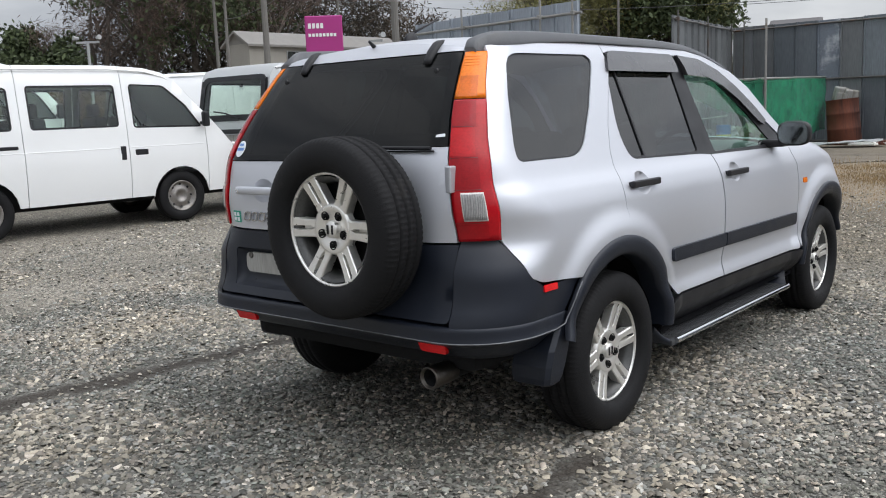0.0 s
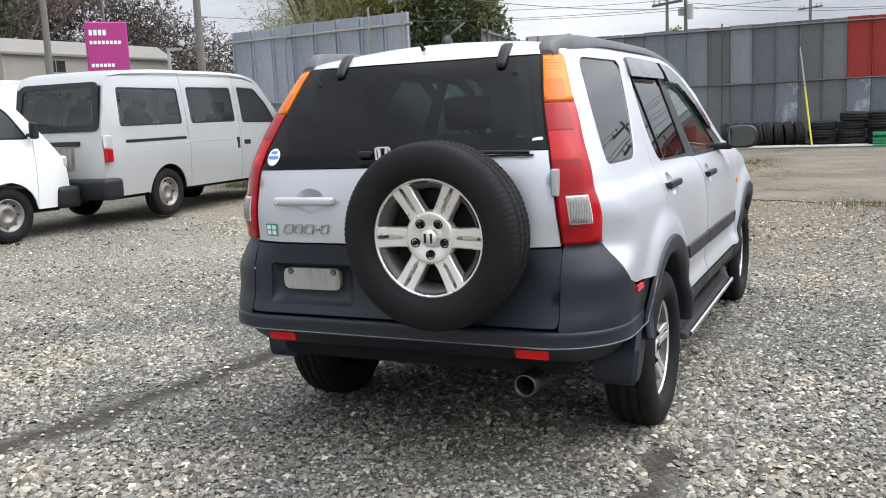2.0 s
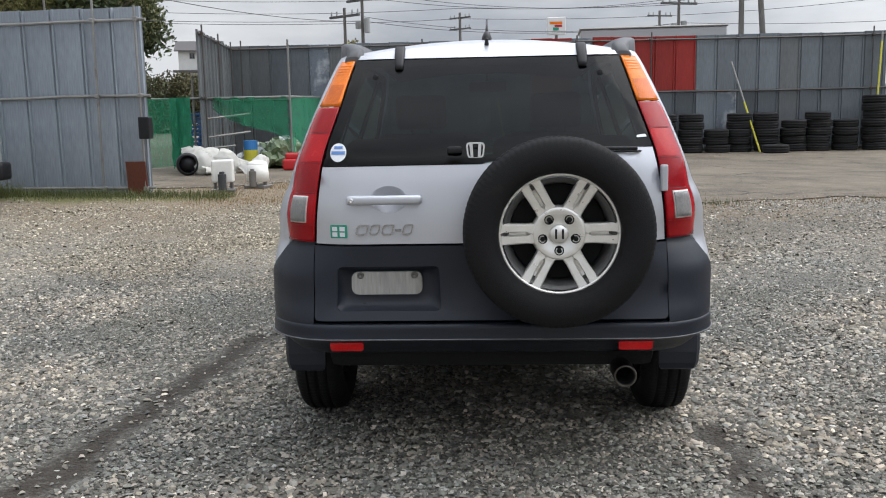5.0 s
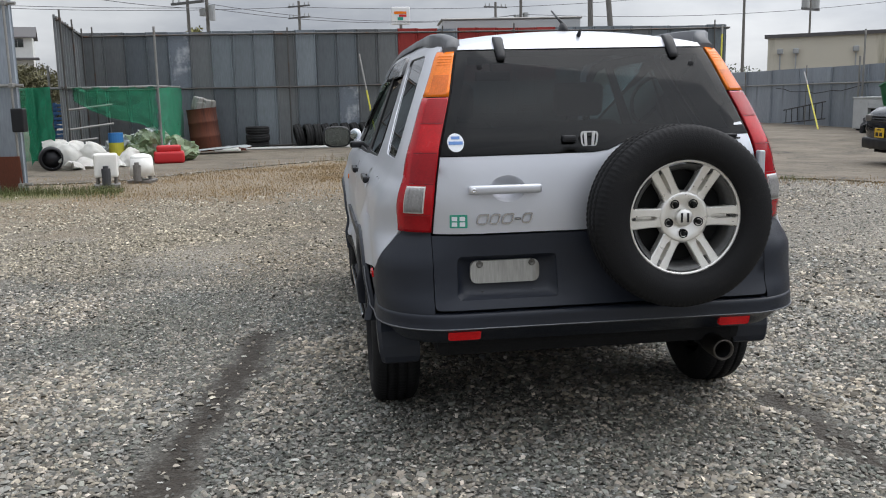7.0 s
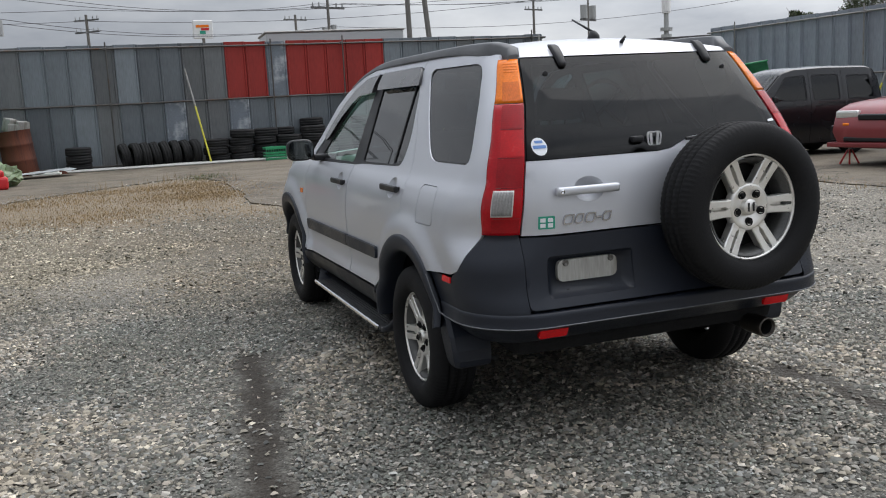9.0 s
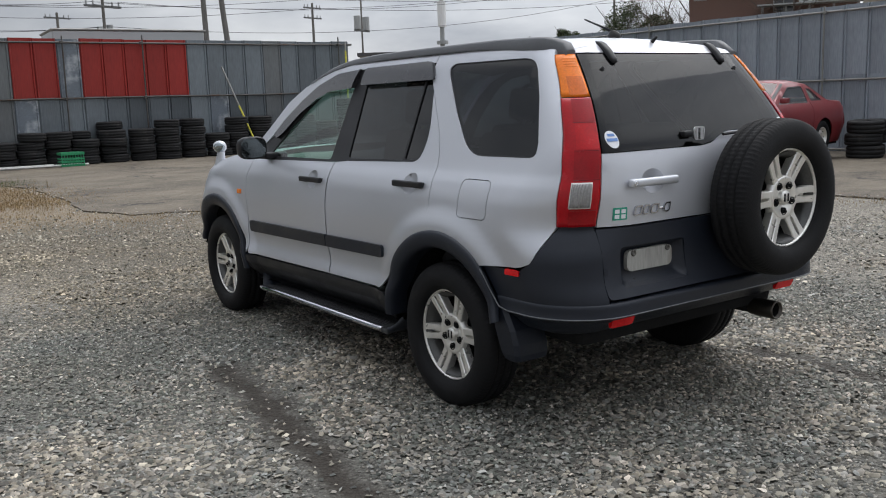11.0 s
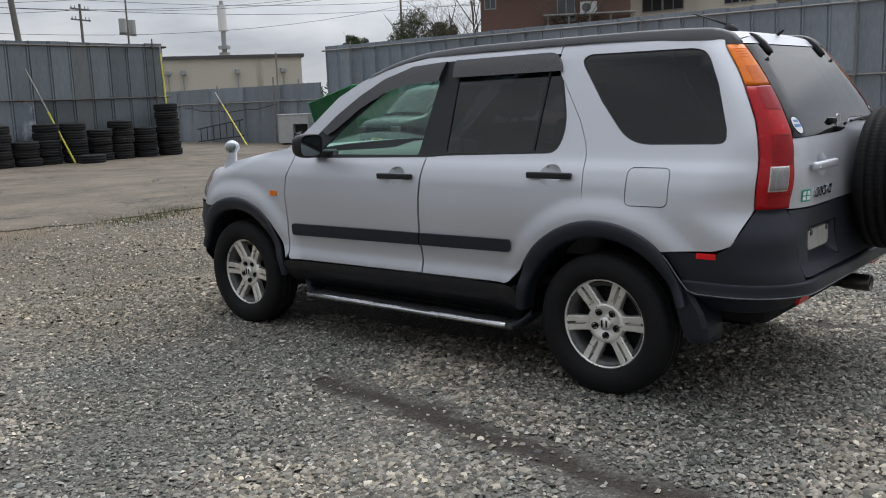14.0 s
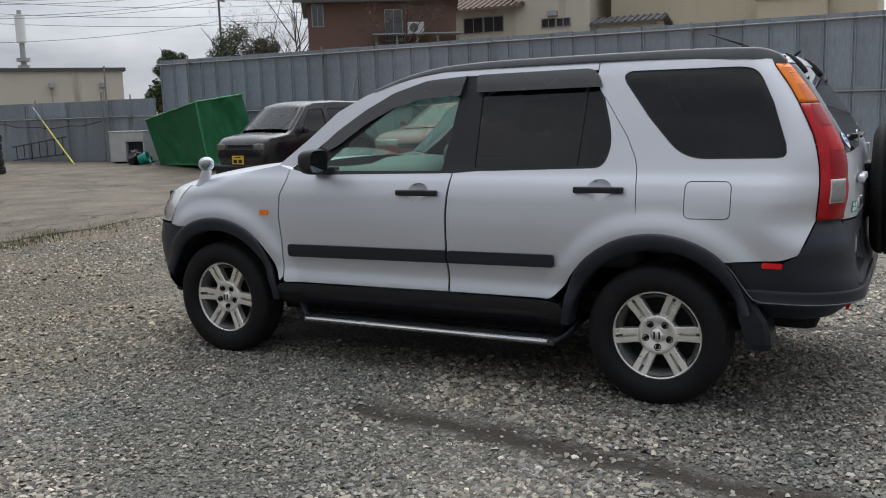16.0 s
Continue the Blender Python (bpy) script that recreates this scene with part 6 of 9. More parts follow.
van("white_van", "white delivery van with a plain panelled side on gravel", pose(-8.52, 1.25, lift(-8, 2), 0, 0, -6.0), m_white)
van("silver_van", "dusty silver van with steel wheels parked by the fence", pose(-7.88, 5.80, lift(-8, 7), 0, 0, 3.0), m_van_silver)
van("white_van", "white van parked behind the other vans", pose(-11.0, 6.1, lift(-11, 7), 0, 0, 2.0), m_white, True)
van("white_van", "tall white van at the end of the parked row", pose(-11.6, .9, lift(-11, 2), 0, 0, -5.0) @ Matrix.Diagonal((1, 1, 1.09, 1)), m_white, True)

KEI_PATH = [(-.62, .30), (-.66, .60), (-.64, .98), (-.52, 1.45), (-.44, 1.56), (-.3, 1.60), (.6, 1.62), (1.25, 1.60), (1.48, 1.54), (2.02, 1.06), (2.12, 1.01), (2.55, .95), (2.70, .86), (2.74, .62), (2.70, .30)]
kei, _ = vehicle("kei_wagon", "small black box-shaped wagon on the concrete yard", "car", pose(11.38, 10.18, YARD_LOW, 0, 0, 82), m_black_paint, KEI_PATH, ([.3, .6, .9, 1.0, 1.3, 1.6], [.68, .725, .737, .72, .655, .57]), (0.0, 2.0), .285,
                   [(-.66, .25, "rear_panel"), (.25, .95, "rear_door"), (.95, 1.80, "front_door"), (1.80, 2.74, "front_wing")],
                   [[(-.42, 1.02), (.16, 1.02), (.16, 1.47), (-.34, 1.47)], [(.32, 1.02), (.90, 1.02), (.90, 1.50), (.32, 1.50)], [(1.02, 1.02), (1.80, 1.03), (1.44, 1.48), (1.02, 1.50)]],
                   [(((1.52, 1.505), (2.0, 1.08)), .90, "windscreen"), (((-.63, 1.05), (-.53, 1.42)), .90, "rear_window")], m_glass_dark, m_alloy, "small alloy wheel", floor=.24, screen_glass=m_glass_screen)
for s in (-1, 1):
    bm = bmesh.new()
    box(bm, s * .40, s * .64, 2.60, 2.76, .74, .86, .03, 2)
    part("headlamp", bm, m_bare, kei)
    bm = bmesh.new()
    box(bm, s * .80 - .06, s * .80 + .06, 1.72, 1.80, 1.02, 1.14, .03, 2)
    part("door_mirror", bm, m_black_paint, kei)
bm = bmesh.new()
box(bm, -.165, .165, 2.785, 2.80, .47, .635, .004, 1)
plate = part("number_plate", bm, m_yellow_plate, kei, "yellow number plate with dark marks")
for x0, x1, z0, z1 in ((-.08, .08, .595, .615), (-.12, -.02, .495, .56), (.02, .12, .495, .56)):
    bm = bmesh.new()
    box(bm, x0, x1, 2.80, 2.803, z0, z1)
    part("plate_mark", bm, m_black, plate)
bm = bmesh.new()
for k in range(3):
    box(bm, -.36, .36, 2.755, 2.785, .735 + .045 * k, .755 + .045 * k, .006, 1)
part("grille", bm, m_black, kei)
bm = bmesh.new()
box(bm, -.70, .70, 2.60, 2.79, .26, .46, .05, 2)
part("front_bumper", bm, m_black, kei, smooth=True)

COUPE_PATH = [(-.95, .30), (-1.0, .55), (-.96, .86), (-.80, .96), (-.30, .98), (.30, 1.30), (.75, 1.36), (1.10, 1.33), (1.85, .95), (2.1, .92), (2.9, .84), (3.22, .74), (3.36, .58), (3.40, .42), (3.36, .22)]
coupe, _ = vehicle("red_coupe", "faded red sports coupe raised on jack stands, wheel off", "car", pose(12.6, 7.45, YARD_LOW + .13, 0, 0, 97), m_red_paint, COUPE_PATH, ([.2, .45, .7, .85, 1.0, 1.3, 1.36], [.80, .87, .885, .87, .78, .62, .55]), (0.0, 2.66), .31,
                     [(-1.0, .45, "rear_wing"), (.45, 1.72, "door"), (1.72, 3.40, "front_wing")],
                     [[(-.05, 1.0), (.40, 1.0), (.40, 1.24), (.25, 1.22)], [(.52, .97), (1.66, .96), (1.08, 1.26), (.52, 1.28)]],
                     [(((1.12, 1.305), (1.82, .965)), .90, "windscreen"), (((-.25, 1.0), (.28, 1.27)), .90, "rear_window")], m_glass_side, m_alloy, "alloy wheel", floor=.20, missing=((2.66, -1), (2.66, 1)), screen_glass=m_glass_screen)
for s in (-1, 1):
    bm = bmesh.new()
    box(bm, s * .34, s * .76, 3.12, 3.36, .63, .755, .035, 2)
    part("headlamp", bm, m_headlamp, coupe, "long clear headlamp")
    bm = bmesh.new()
    box(bm, s * .45, s * .58, 3.36, 3.42, .51, .56, .012, 1)
    part("indicator", bm, m_amber_lens, coupe)
    bm = bmesh.new()
    box(bm, s * .92 - .07, s * .92 + .07, 1.60, 1.72, .98, 1.08, .03, 2)
    part("door_mirror", bm, m_red_paint, coupe)
    bm = bmesh.new()
    rod(bm, (s * .70, 2.66, .33), (s * .78, 2.66, .33), .15, n=24)
    rod(bm, (s * .78, 2.66, .33), (s * .83, 2.66, .33), .06, n=16)
    part("brake_disc", bm, m_bare, coupe)
    bm = bmesh.new()
    box(bm, s * .66, s * .84, 3.20, 3.38, .28, .52, .03, 2)
    part("bumper_duct", bm, m_black, coupe)
bm = bmesh.new()
box(bm, -.30, .30, 3.34, 3.425, .60, .70, .02, 1)
box(bm, -.55, .55, 3.38, 3.44, .26, .34, .02, 1)
box(bm, -.30, .30, 3.40, 3.43, .40, .50, .02, 1)
part("grille", bm, m_black, coupe)
bm = bmesh.new()
box(bm, -.84, .84, 3.05, 3.46, .17, .25, .02, 2)
part("front_lip", bm, m_red_paint, coupe)


def jack_stand(x, y):
    root = thing("jack_stand", "small red folding jack stand under the coupe", "jack stand", pose(x, y, YARD_LOW - .01), group="jack stands")
    for k in range(4):
        a = radians(45 + 90 * k)
        bm = bmesh.new()
        rod(bm, (.15 * math.cos(a), .15 * math.sin(a), 0), (.03 * math.cos(a), .03 * math.sin(a), .24), .016, .014, 6)
        part("leg", bm, m_jack, root)
    bm = bmesh.new()
    rod(bm, (0, 0, .2), (0, 0, .325), .022)
    box(bm, -.05, .05, -.03, .03, .32, .345, .006, 1)
    part("saddle", bm, m_bare, root)


m_jack = paint("jack_red", (0.45, 0.02, 0.02), 0.4, vary=0.15)
jack_stand(9.5, 7.8)
jack_stand(9.4, 6.4)
jack_stand(12.9, 6.9)
jack_stand(12.9, 7.9)

# ---- tyres, crates and clutter along the fences ----
TYRE_ME = {}


def loose_tyre_mesh(r, w):
    key = (r, w)
    if key not in TYRE_ME:
        bm = bmesh.new()
        h = w / 2
        ring(bm, [(h * .8, r * .60), (h * .98, r * .70), (h, r * .82), (h * .92, r * .93), (h * .75, r * .985), (h * .45, r), (h * .42, r * .975), (h * .3, r * .975), (h * .27, r), (-h * .27, r), (-h * .3, r * .975), (-h * .42, r * .975), (-h * .45, r), (-h * .75, r * .985), (-h * .92, r * .93), (-h, r * .82), (-h * .98, r * .70), (-h * .8, r * .60), (-h * .5, r * .66), (h * .5, r * .66), (h * .8, r * .60)], 36, "Z")
        me = bpy.data.meshes.new("tyre")
        bmesh.ops.recalc_face_normals(bm, faces=bm.faces[:])
        bm.to_mesh(me)
        bm.free()
        me.materials.append(m_tyre_old)
        for p in me.polygons:
            p.use_smooth = True
        TYRE_ME[key] = me
    return TYRE_ME[key]


trnd = random.Random(5)


def loose_tyre(m, r=.31, w=.20, label="worn black car tyre stacked by the fence", group="old tyres by the fence"):
    ob = new("car_tyre", loose_tyre_mesh(r, w))
    ob.matrix_world = m
    return tagged(ob, label, "tyre", group)


def stack(x, y, n, r=.31, w=.195):
    z = YARD if y > 17 else lift(x, y) + .018
    for i in range(n):
        ww = w
        loose_tyre(pose(x + trnd.uniform(-.03, .03), y + trnd.uniform(-.03, .03), z + ww / 2 - .002, trnd.uniform(-1.5, 1.5), trnd.uniform(-1.5, 1.5), trnd.uniform(0, 360)), r, ww)
        z += ww


stack(-2.62, 19.55, 3, .30, .19)
for i in range(8):
    loose_tyre(pose(-1.55 + .235 * i, 19.45 + trnd.uniform(-.05, .05), YARD + .295, 82 + trnd.uniform(-4, 4), 0, 90 + 12 + trnd.uniform(-6, 6)), .31, .20, "worn black tyre standing on edge against the fence")
for x, y, n in ((.62, 19.4, 3), (1.26, 19.4, 4), (1.86, 19.45, 4), (2.46, 19.3, 3), (2.35, 19.72, 4), (3.1, 19.3, 4), (3.15, 19.75, 5), (3.78, 19.3, 4), (4.42, 19.3, 5), (5.1, 19.35, 5), (5.74, 19.3, 3), (6.3, 19.4, 5), (6.96, 19.3, 5), (7.66, 19.35, 4), (8.27, 19.35, 5), (8.98, 19.4, 4), (9.68, 19.38, 7)):
    stack(x, y, n)
loose_tyre(pose(7.0, 18.6, YARD + .10), .32, .20, "worn tyre lying flat before the stacks")
loose_tyre(pose(8.6, 5.35, lift(8.6, 5.35) + .018 + .113), .33, .23, "loose tyre lying flat on the yard", "tyres by the coupe")
stack(14.3, 6.6, 3, .34, .24)
stack(13.7, 6.35, 3, .34, .24)

m_crate = paint("green_crate", (0.02, 0.26, 0.11), 0.5, vary=0.12)


def crate(x, y, rz):
    root = thing("bottle_crate", "green plastic bottle crate on the yard", "crate", pose(x, y, YARD, 0, 0, rz))
    for nm, b in (("side", (-.26, .26, -.18, -.165)), ("side", (-.26, .26, .165, .18)), ("end", (-.26, -.245, -.165, .165)), ("end", (.245, .26, -.165, .165))):
        for z0, z1 in ((0, .05), (.085, .115), (.15, .18), (.26, .32)):
            bm = bmesh.new()
            box(bm, *b, z0, z1, .003, 1)
            part(nm + "_band", bm, m_crate, root)
    for k in range(9):
        bm = bmesh.new()
        box(bm, -.25 + .06 * k, -.235 + .06 * k, -.185, -.162, 0, .3)
        part("rib", bm, m_crate, root)
    bm = bmesh.new()
    box(bm, -.25, .25, -.17, .17, .0, .02)
    part("base", bm, m_crate, root)


crate(1.95, 18.75, 2)

m_bar = paint("bare_pipe", (0.55, 0.55, 0.53), 0.4, 0.5, vary=0.12)
for i, (x0, y0, x1, y1) in enumerate(((-3.5, 19.1, 1.6, 18.95), (-2.9, 18.95, 2.3, 18.6), (-4.6, 19.25, .2, 19.15))):
    bm = bmesh.new()
    tube(bm, [(x0, y0, YARD + .03), ((x0 + x1) / 2, (y0 + y1) / 2, YARD + .028), (x1, y1, YARD + .03)], .03, 8)
    tagged(part("steel_pipe", bm, m_bar), "long pale steel pipe lying on the yard", "pipe", "pipes on the yard")

m_yellow = paint("yellow_paint", (0.55, 0.50, 0.05), 0.5, vary=0.2, scale=9.0)


def prop(a, b, split=.55):
    """A bracing rod leaning on the fence: bare above, painted yellow below."""
    a, b = Vector(a), Vector(b)
    root = thing("bracing_rod", "leaning bracing rod, yellow below and bare above", "rod", Matrix.Translation(a), group="bracing rods")
    m = (b - a) * split
    for nm, p, q, mat in (("painted_length", Vector((0, 0, 0)), m, m_yellow), ("bare_length", m, b - a, m_pipe)):
        bm = bmesh.new()
        tube(bm, [p, q], .024, 8)
        part(nm, bm, mat, root)


prop((.42, 18.95, YARD), (.07, 19.84, YARD + 2.34), .6)
prop((6.72, 18.9, YARD), (6.19, 19.84, YARD + 2.28))
prop((13.5, 20.95, YARD), (14.82, 24.2, YARD + 1.72), .75)
prop((9.72, 19.42, YARD + 1.31), (9.95, 19.86, YARD + 2.95), .85)
prop((14.2, 12.2, YARD_LOW), (15.05, 12.0, YARD_LOW + 2.3))
prop((14.2, 1.0, YARD_LOW), (15.05, 1.2, YARD_LOW + 2.3))

# ladder against the low fence
root = thing("ladder", "dark steel ladder leaning low against the fence", "ladder", pose(14.62, 23.9, YARD, 0, 0, 0))
m_ladder = paint("ladder_steel", (0.05, 0.05, 0.052), 0.5, 0.4, vary=0.2)
for z0, z1 in ((.05, .25), (.48, .78)):
    bm = bmesh.new()
    tube(bm, [(0, 1.2, z0), (.05, -1.3, z1)], .022, 6)
    part("rail", bm, m_ladder, root)
for k in range(7):
    t = (k + .5) / 7
    bm = bmesh.new()
    y = 1.2 - 2.5 * t
    tube(bm, [(.05 * t, y, .05 + .2 * t), (.05 * t, y, .48 + .3 * t)], .015, 6)
    part("rung", bm, m_ladder, root)

# green tarpaulin over a load that leans to one side
m_tarp = paint("green_tarpaulin", (0.026, 0.225, 0.088), 0.5, vary=0.3, scale=4.0, bump=0.8, bump_scale=7.0)
load = thing("tarp_covered_load", "load wrapped in a creased green tarpaulin", "tarpaulin", pose(13.2, 15.7, YARD))
FOOT = [Vector(p) for p in ((.15, 1.68, .01), (-.86, -.98, .05), (.52, -1.50, .08), (1.25, 1.30, .01))]
BROW = [Vector(p) for p in ((.08, 2.04, 1.22), (-.90, -.72, 1.63), (.22, -1.26, 1.80), (1.20, 1.60, 1.40))]


def tarp_face(name, a, b, c, d, seed, sag=.05):
    """One side of the cover between four corners: slack cloth with folds running down from the top edge."""
    out = (b - a).cross(d - a).normalized()
    bm = bmesh.new()
    rows = []
    for i in range(45):
        t = i / 44
        row = []
        for j in range(25):
            k = j / 24
            p = a.lerp(b, t).lerp(d.lerp(c, t), k)
            rim = min(1.0, t / .06, (1 - t) / .06, k / .06, (1 - k) / .06)
            fold = .060 * noise.noise(Vector((t * 4 + k * 1.4, k * 1.1, seed))) + .030 * noise.noise(Vector((t * 11 + k * 3, k * 2.6, seed + 3))) - sag * math.sin(math.pi * t) * math.sin(math.pi * k)
            row.append(p + out * fold * rim)
        rows.append(row)
    loft(bm, rows)
    bmesh.ops.solidify(bm, geom=bm.faces[:], thickness=.006)
    part(name, bm, m_tarp, load)


for k in range(4):
    tarp_face("tarp_side" if k % 2 == 0 else "tarp_end", FOOT[k], FOOT[(k + 1) % 4], BROW[(k + 1) % 4], BROW[k], 3.7 * k)
tarp_face("tarp_top", BROW[0], BROW[1], BROW[2], BROW[3], 21.0, .02)
for k in range(4):
    bm = bmesh.new()
    p, q = BROW[k], BROW[(k + 1) % 4]
    tube(bm, [tuple(p.lerp(q, i / 12) + Vector((0, 0, .012 * noise.noise(Vector((i * .7, k, 4)))))) for i in range(13)], .026, 8)
    part("hem", bm, m_tarp, load)
bm = bmesh.new()
tube(bm, [tuple(FOOT[1].lerp(BROW[1], i / 12) + Vector((.012 * noise.noise(Vector((i * .9, 2, 7))), 0, 0))) for i in range(13)], .024, 8)
part("hem", bm, m_tarp, load)

# white cabinet, bucket and odds beside it
m_cab = paint("white_enamel", (0.50, 0.51, 0.51), 0.4, vary=0.14, scale=4.0, stain=(0.32, 0.26, 0.18), stain_at=0.62)
root = thing("refrigerator_cabinet", "dirty white open-fronted cabinet standing by the fence", "cabinet", pose(14.25, 19.3, YARD, 0, 0, -84))
for nm, b in (("body", (-.62, -.02, -.28, .3, .05, .90)), ("back", (-.02, .62, .24, .3, .05, .90)), ("top", (-.02, .62, -.28, .24, .62, .90)), ("end", (.58, .62, -.28, .24, .05, .62)), ("lid", (-.64, .64, -.30, .31, .90, .93))):
    bm = bmesh.new()
    box(bm, *b, .008, 1)
    part(nm, bm, m_cab, root)
bm = bmesh.new()
box(bm, -.0, .56, -.20, .23, .05, .60, .01, 1)
part("compressor", bm, m_black, root, "dark machinery in the open cabinet")
for x in (-.5, .5):
    bm = bmesh.new()
    box(bm, x - .05, x + .05, -.2, .2, 0, .05)
    part("foot", bm, m_black, root)
for y, x, top in ((20.74, 14.70, 2.85), (20.98, 14.72, 2.1)):
    bm = bmesh.new()
    tube(bm, [(x, y, YARD), (x + .02, y + .01, YARD + top)], .028, 8)
    ob = part("pipe_post", bm, m_pipe)
    tagged(ob, "weathered steel pipe standing before the low fence", "pipe post", "pipe posts")
bm = bmesh.new()
tube(bm, [(14.80, 26.0 - .5 * i, YARD + 1.22 - .16 * math.sin(math.pi * i / 10) + .03 * math.sin(i * 2.1)) for i in range(11)], .014, 6)
tagged(part("loose_cable", bm, m_black), "black cable hanging loosely along the fence", "cable")
m_teal = paint("teal_plastic", (0.02, 0.33, 0.26), 0.45, vary=0.1)
bm = bmesh.new()
ring(bm, [(0, .0), (0, .13), (.26, .16), (.27, .17), (.25, .165), (.02, .12)], 24, "Z")
bk = part("bucket", bm, m_teal, smooth=True)
bk.matrix_world = pose(13.35, 18.15, YARD + .13, 70, 0, 30)
tagged(bk, "tipped teal plastic bucket", "bucket")


def heap(name, label, category, at, size, mat, seed, n=26, kind="", piece="bag"):
    """A heap of crumpled bags or scrap: joined crushed lumps."""
    rnd = random.Random(seed)
    root = thing(name, label, category, at, kind=kind)
    for i in range(n):
        bm = bmesh.new()
        x, y = rnd.uniform(-1, 1) * size[0], rnd.uniform(-1, 1) * size[1]
        r = rnd.uniform(.5, 1.0) * size[2] * .42
        k = max(0.2, 1 - math.hypot(x / size[0], y / size[1]) * .6)
        bmesh.ops.create_icosphere(bm, subdivisions=3, radius=r, matrix=Matrix.LocRotScale((x, y, r * .55 + rnd.random() * size[2] * k * .55), Euler((rnd.random() * 6, rnd.random() * 6, 0)), (1.2, 1.0, .75)))
        for v in bm.verts:
            q = v.co * 9 + Vector((seed, i, 0))
            v.co += noise.noise_vector(q) * r * .42 + noise.noise_vector(q * 2.7) * r * .24 + noise.noise_vector(q * 6.1) * r * .09
            v.co.z = max(0.0, v.co.z)
        part(piece, bm, mat, root)
    return root


m_bag = paint("clear_bag", (0.46, 0.49, 0.48), 0.25, vary=0.45, scale=8.0, coat=0.3, bump=1.0, bump_scale=22.0)
m_bag_green = paint("green_waste_bag", (0.17, 0.23, 0.12), 0.35, vary=0.5, scale=8.0, coat=0.2, bump=1.0, bump_scale=22.0, stain=(0.45, 0.50, 0.46), stain_at=0.56)
m_film = paint("clouded_film", (0.085, 0.09, 0.095), 0.28, vary=0.6, scale=6.0, coat=0.2)
m_junk_white = paint("white_panels", (0.80, 0.79, 0.75), 0.45, vary=0.12, scale=4.0)
heap("rubbish_bag", "heap of clear rubbish bags behind the net", "rubbish", pose(-5.0, 16.4, YARD), (.75, .4, .72), m_bag, 3, 17)
heap("rubbish_bag", "heap of green garden waste bags behind the net", "rubbish", pose(-4.5, 15.9, YARD), (.62, .4, .72), m_bag_green, 8, 13)
heap("rubbish_bag", "clear plastic bag beside the red can", "rubbish", pose(-3.95, 15.8, YARD), (.25, .2, .6), m_bag, 12, 6)
heap("wrapped_wheels", "stack of wheels wrapped in clear film", "wheels", pose(14.1, 5.0, YARD_LOW), (.32, .32, .95), m_film, 21, 9, piece="wrapped_wheel")
heap("scrap_heap", "dark heap of scrap beside the tarpaulin", "scrap", pose(13.55, 18.55, YARD), (.35, .25, .42), m_black, 33, 9, piece="scrap_piece")
# white moulded panels thrown in a pile
def bent_panel(x, y, z, rx, ry, rz, w, h, curl, seed):
    """A torn, curved plastic car panel with a folded lip."""
    bm = bmesh.new()
    rows = []
    for i in range(17):
        u = i / 8 - 1
        row = []
        for j in range(13):
            v = j / 6 - 1
            k = 1 - .18 * noise.noise(Vector((u * 2, v * 2, seed)))
            lip = .06 * max(0.0, abs(v) - .75) / .25
            row.append((u * w * k, v * h * (1 - .25 * u * u), curl * (1 - u * u) * .5 - curl * v * v * .35 - lip + .03 * noise.noise(Vector((u * 3, v * 3, seed + 5)))))
        rows.append(row)
    loft(bm, rows)
    bmesh.ops.solidify(bm, geom=bm.faces[:], thickness=.006)
    ob = part("car_trim_panel", bm, m_junk_white)
    ob.matrix_world = pose(x, y, YARD + z, rx, ry, rz)
    tagged(ob, "thrown-away white plastic car panel on the yard", "scrap panel", "scrap panels")


for i, (x, y, z, rx, ry, rz, w, h, curl) in enumerate(((-6.05, 14.35, .36, 68, 12, 25, .42, .34, .22), (-5.72, 14.3, .33, 62, -24, 60, .40, .32, .26), (-5.25, 14.55, .20, 28, 15, 10, .5, .22, .2), (-5.5, 14.05, .15, 16, 8, 45, .46, .22, .18), (-5.95, 14.0, .18, 40, -30, 100, .3, .2, .15), (-5.0, 14.25, .13, 12, -14, 130, .36, .17, .14), (-5.85, 13.85, .30, 74, 30, -20, .34, .30, .2), (-5.35, 14.2, .34, 52, 40, 15, .32, .26, .24), (-4.75, 14.35, .22, 35, -35, 70, .34, .2, .18), (-5.6, 13.7, .10, 8, 20, 80, .34, .16, .12))):
    bent_panel(x, y, z * .85, rx, ry, rz, w * .78, h * .85, curl, i * 3.0)
bm = bmesh.new()
ring(bm, [(-.09, .17), (-.1, .2), (0, .23), (.1, .2), (.09, .17)], 28, "Y")
rod(bm, (0, -.05, 0), (0, .05, 0), .17, n=24)
ob = part("black_drum", bm, m_black, smooth=True)
ob.matrix_world = pose(-6.05, 13.75, YARD + .225, 0, 0, 20)
tagged(ob, "round black housing lying on edge", "scrap part")
# two small pumps on a frame


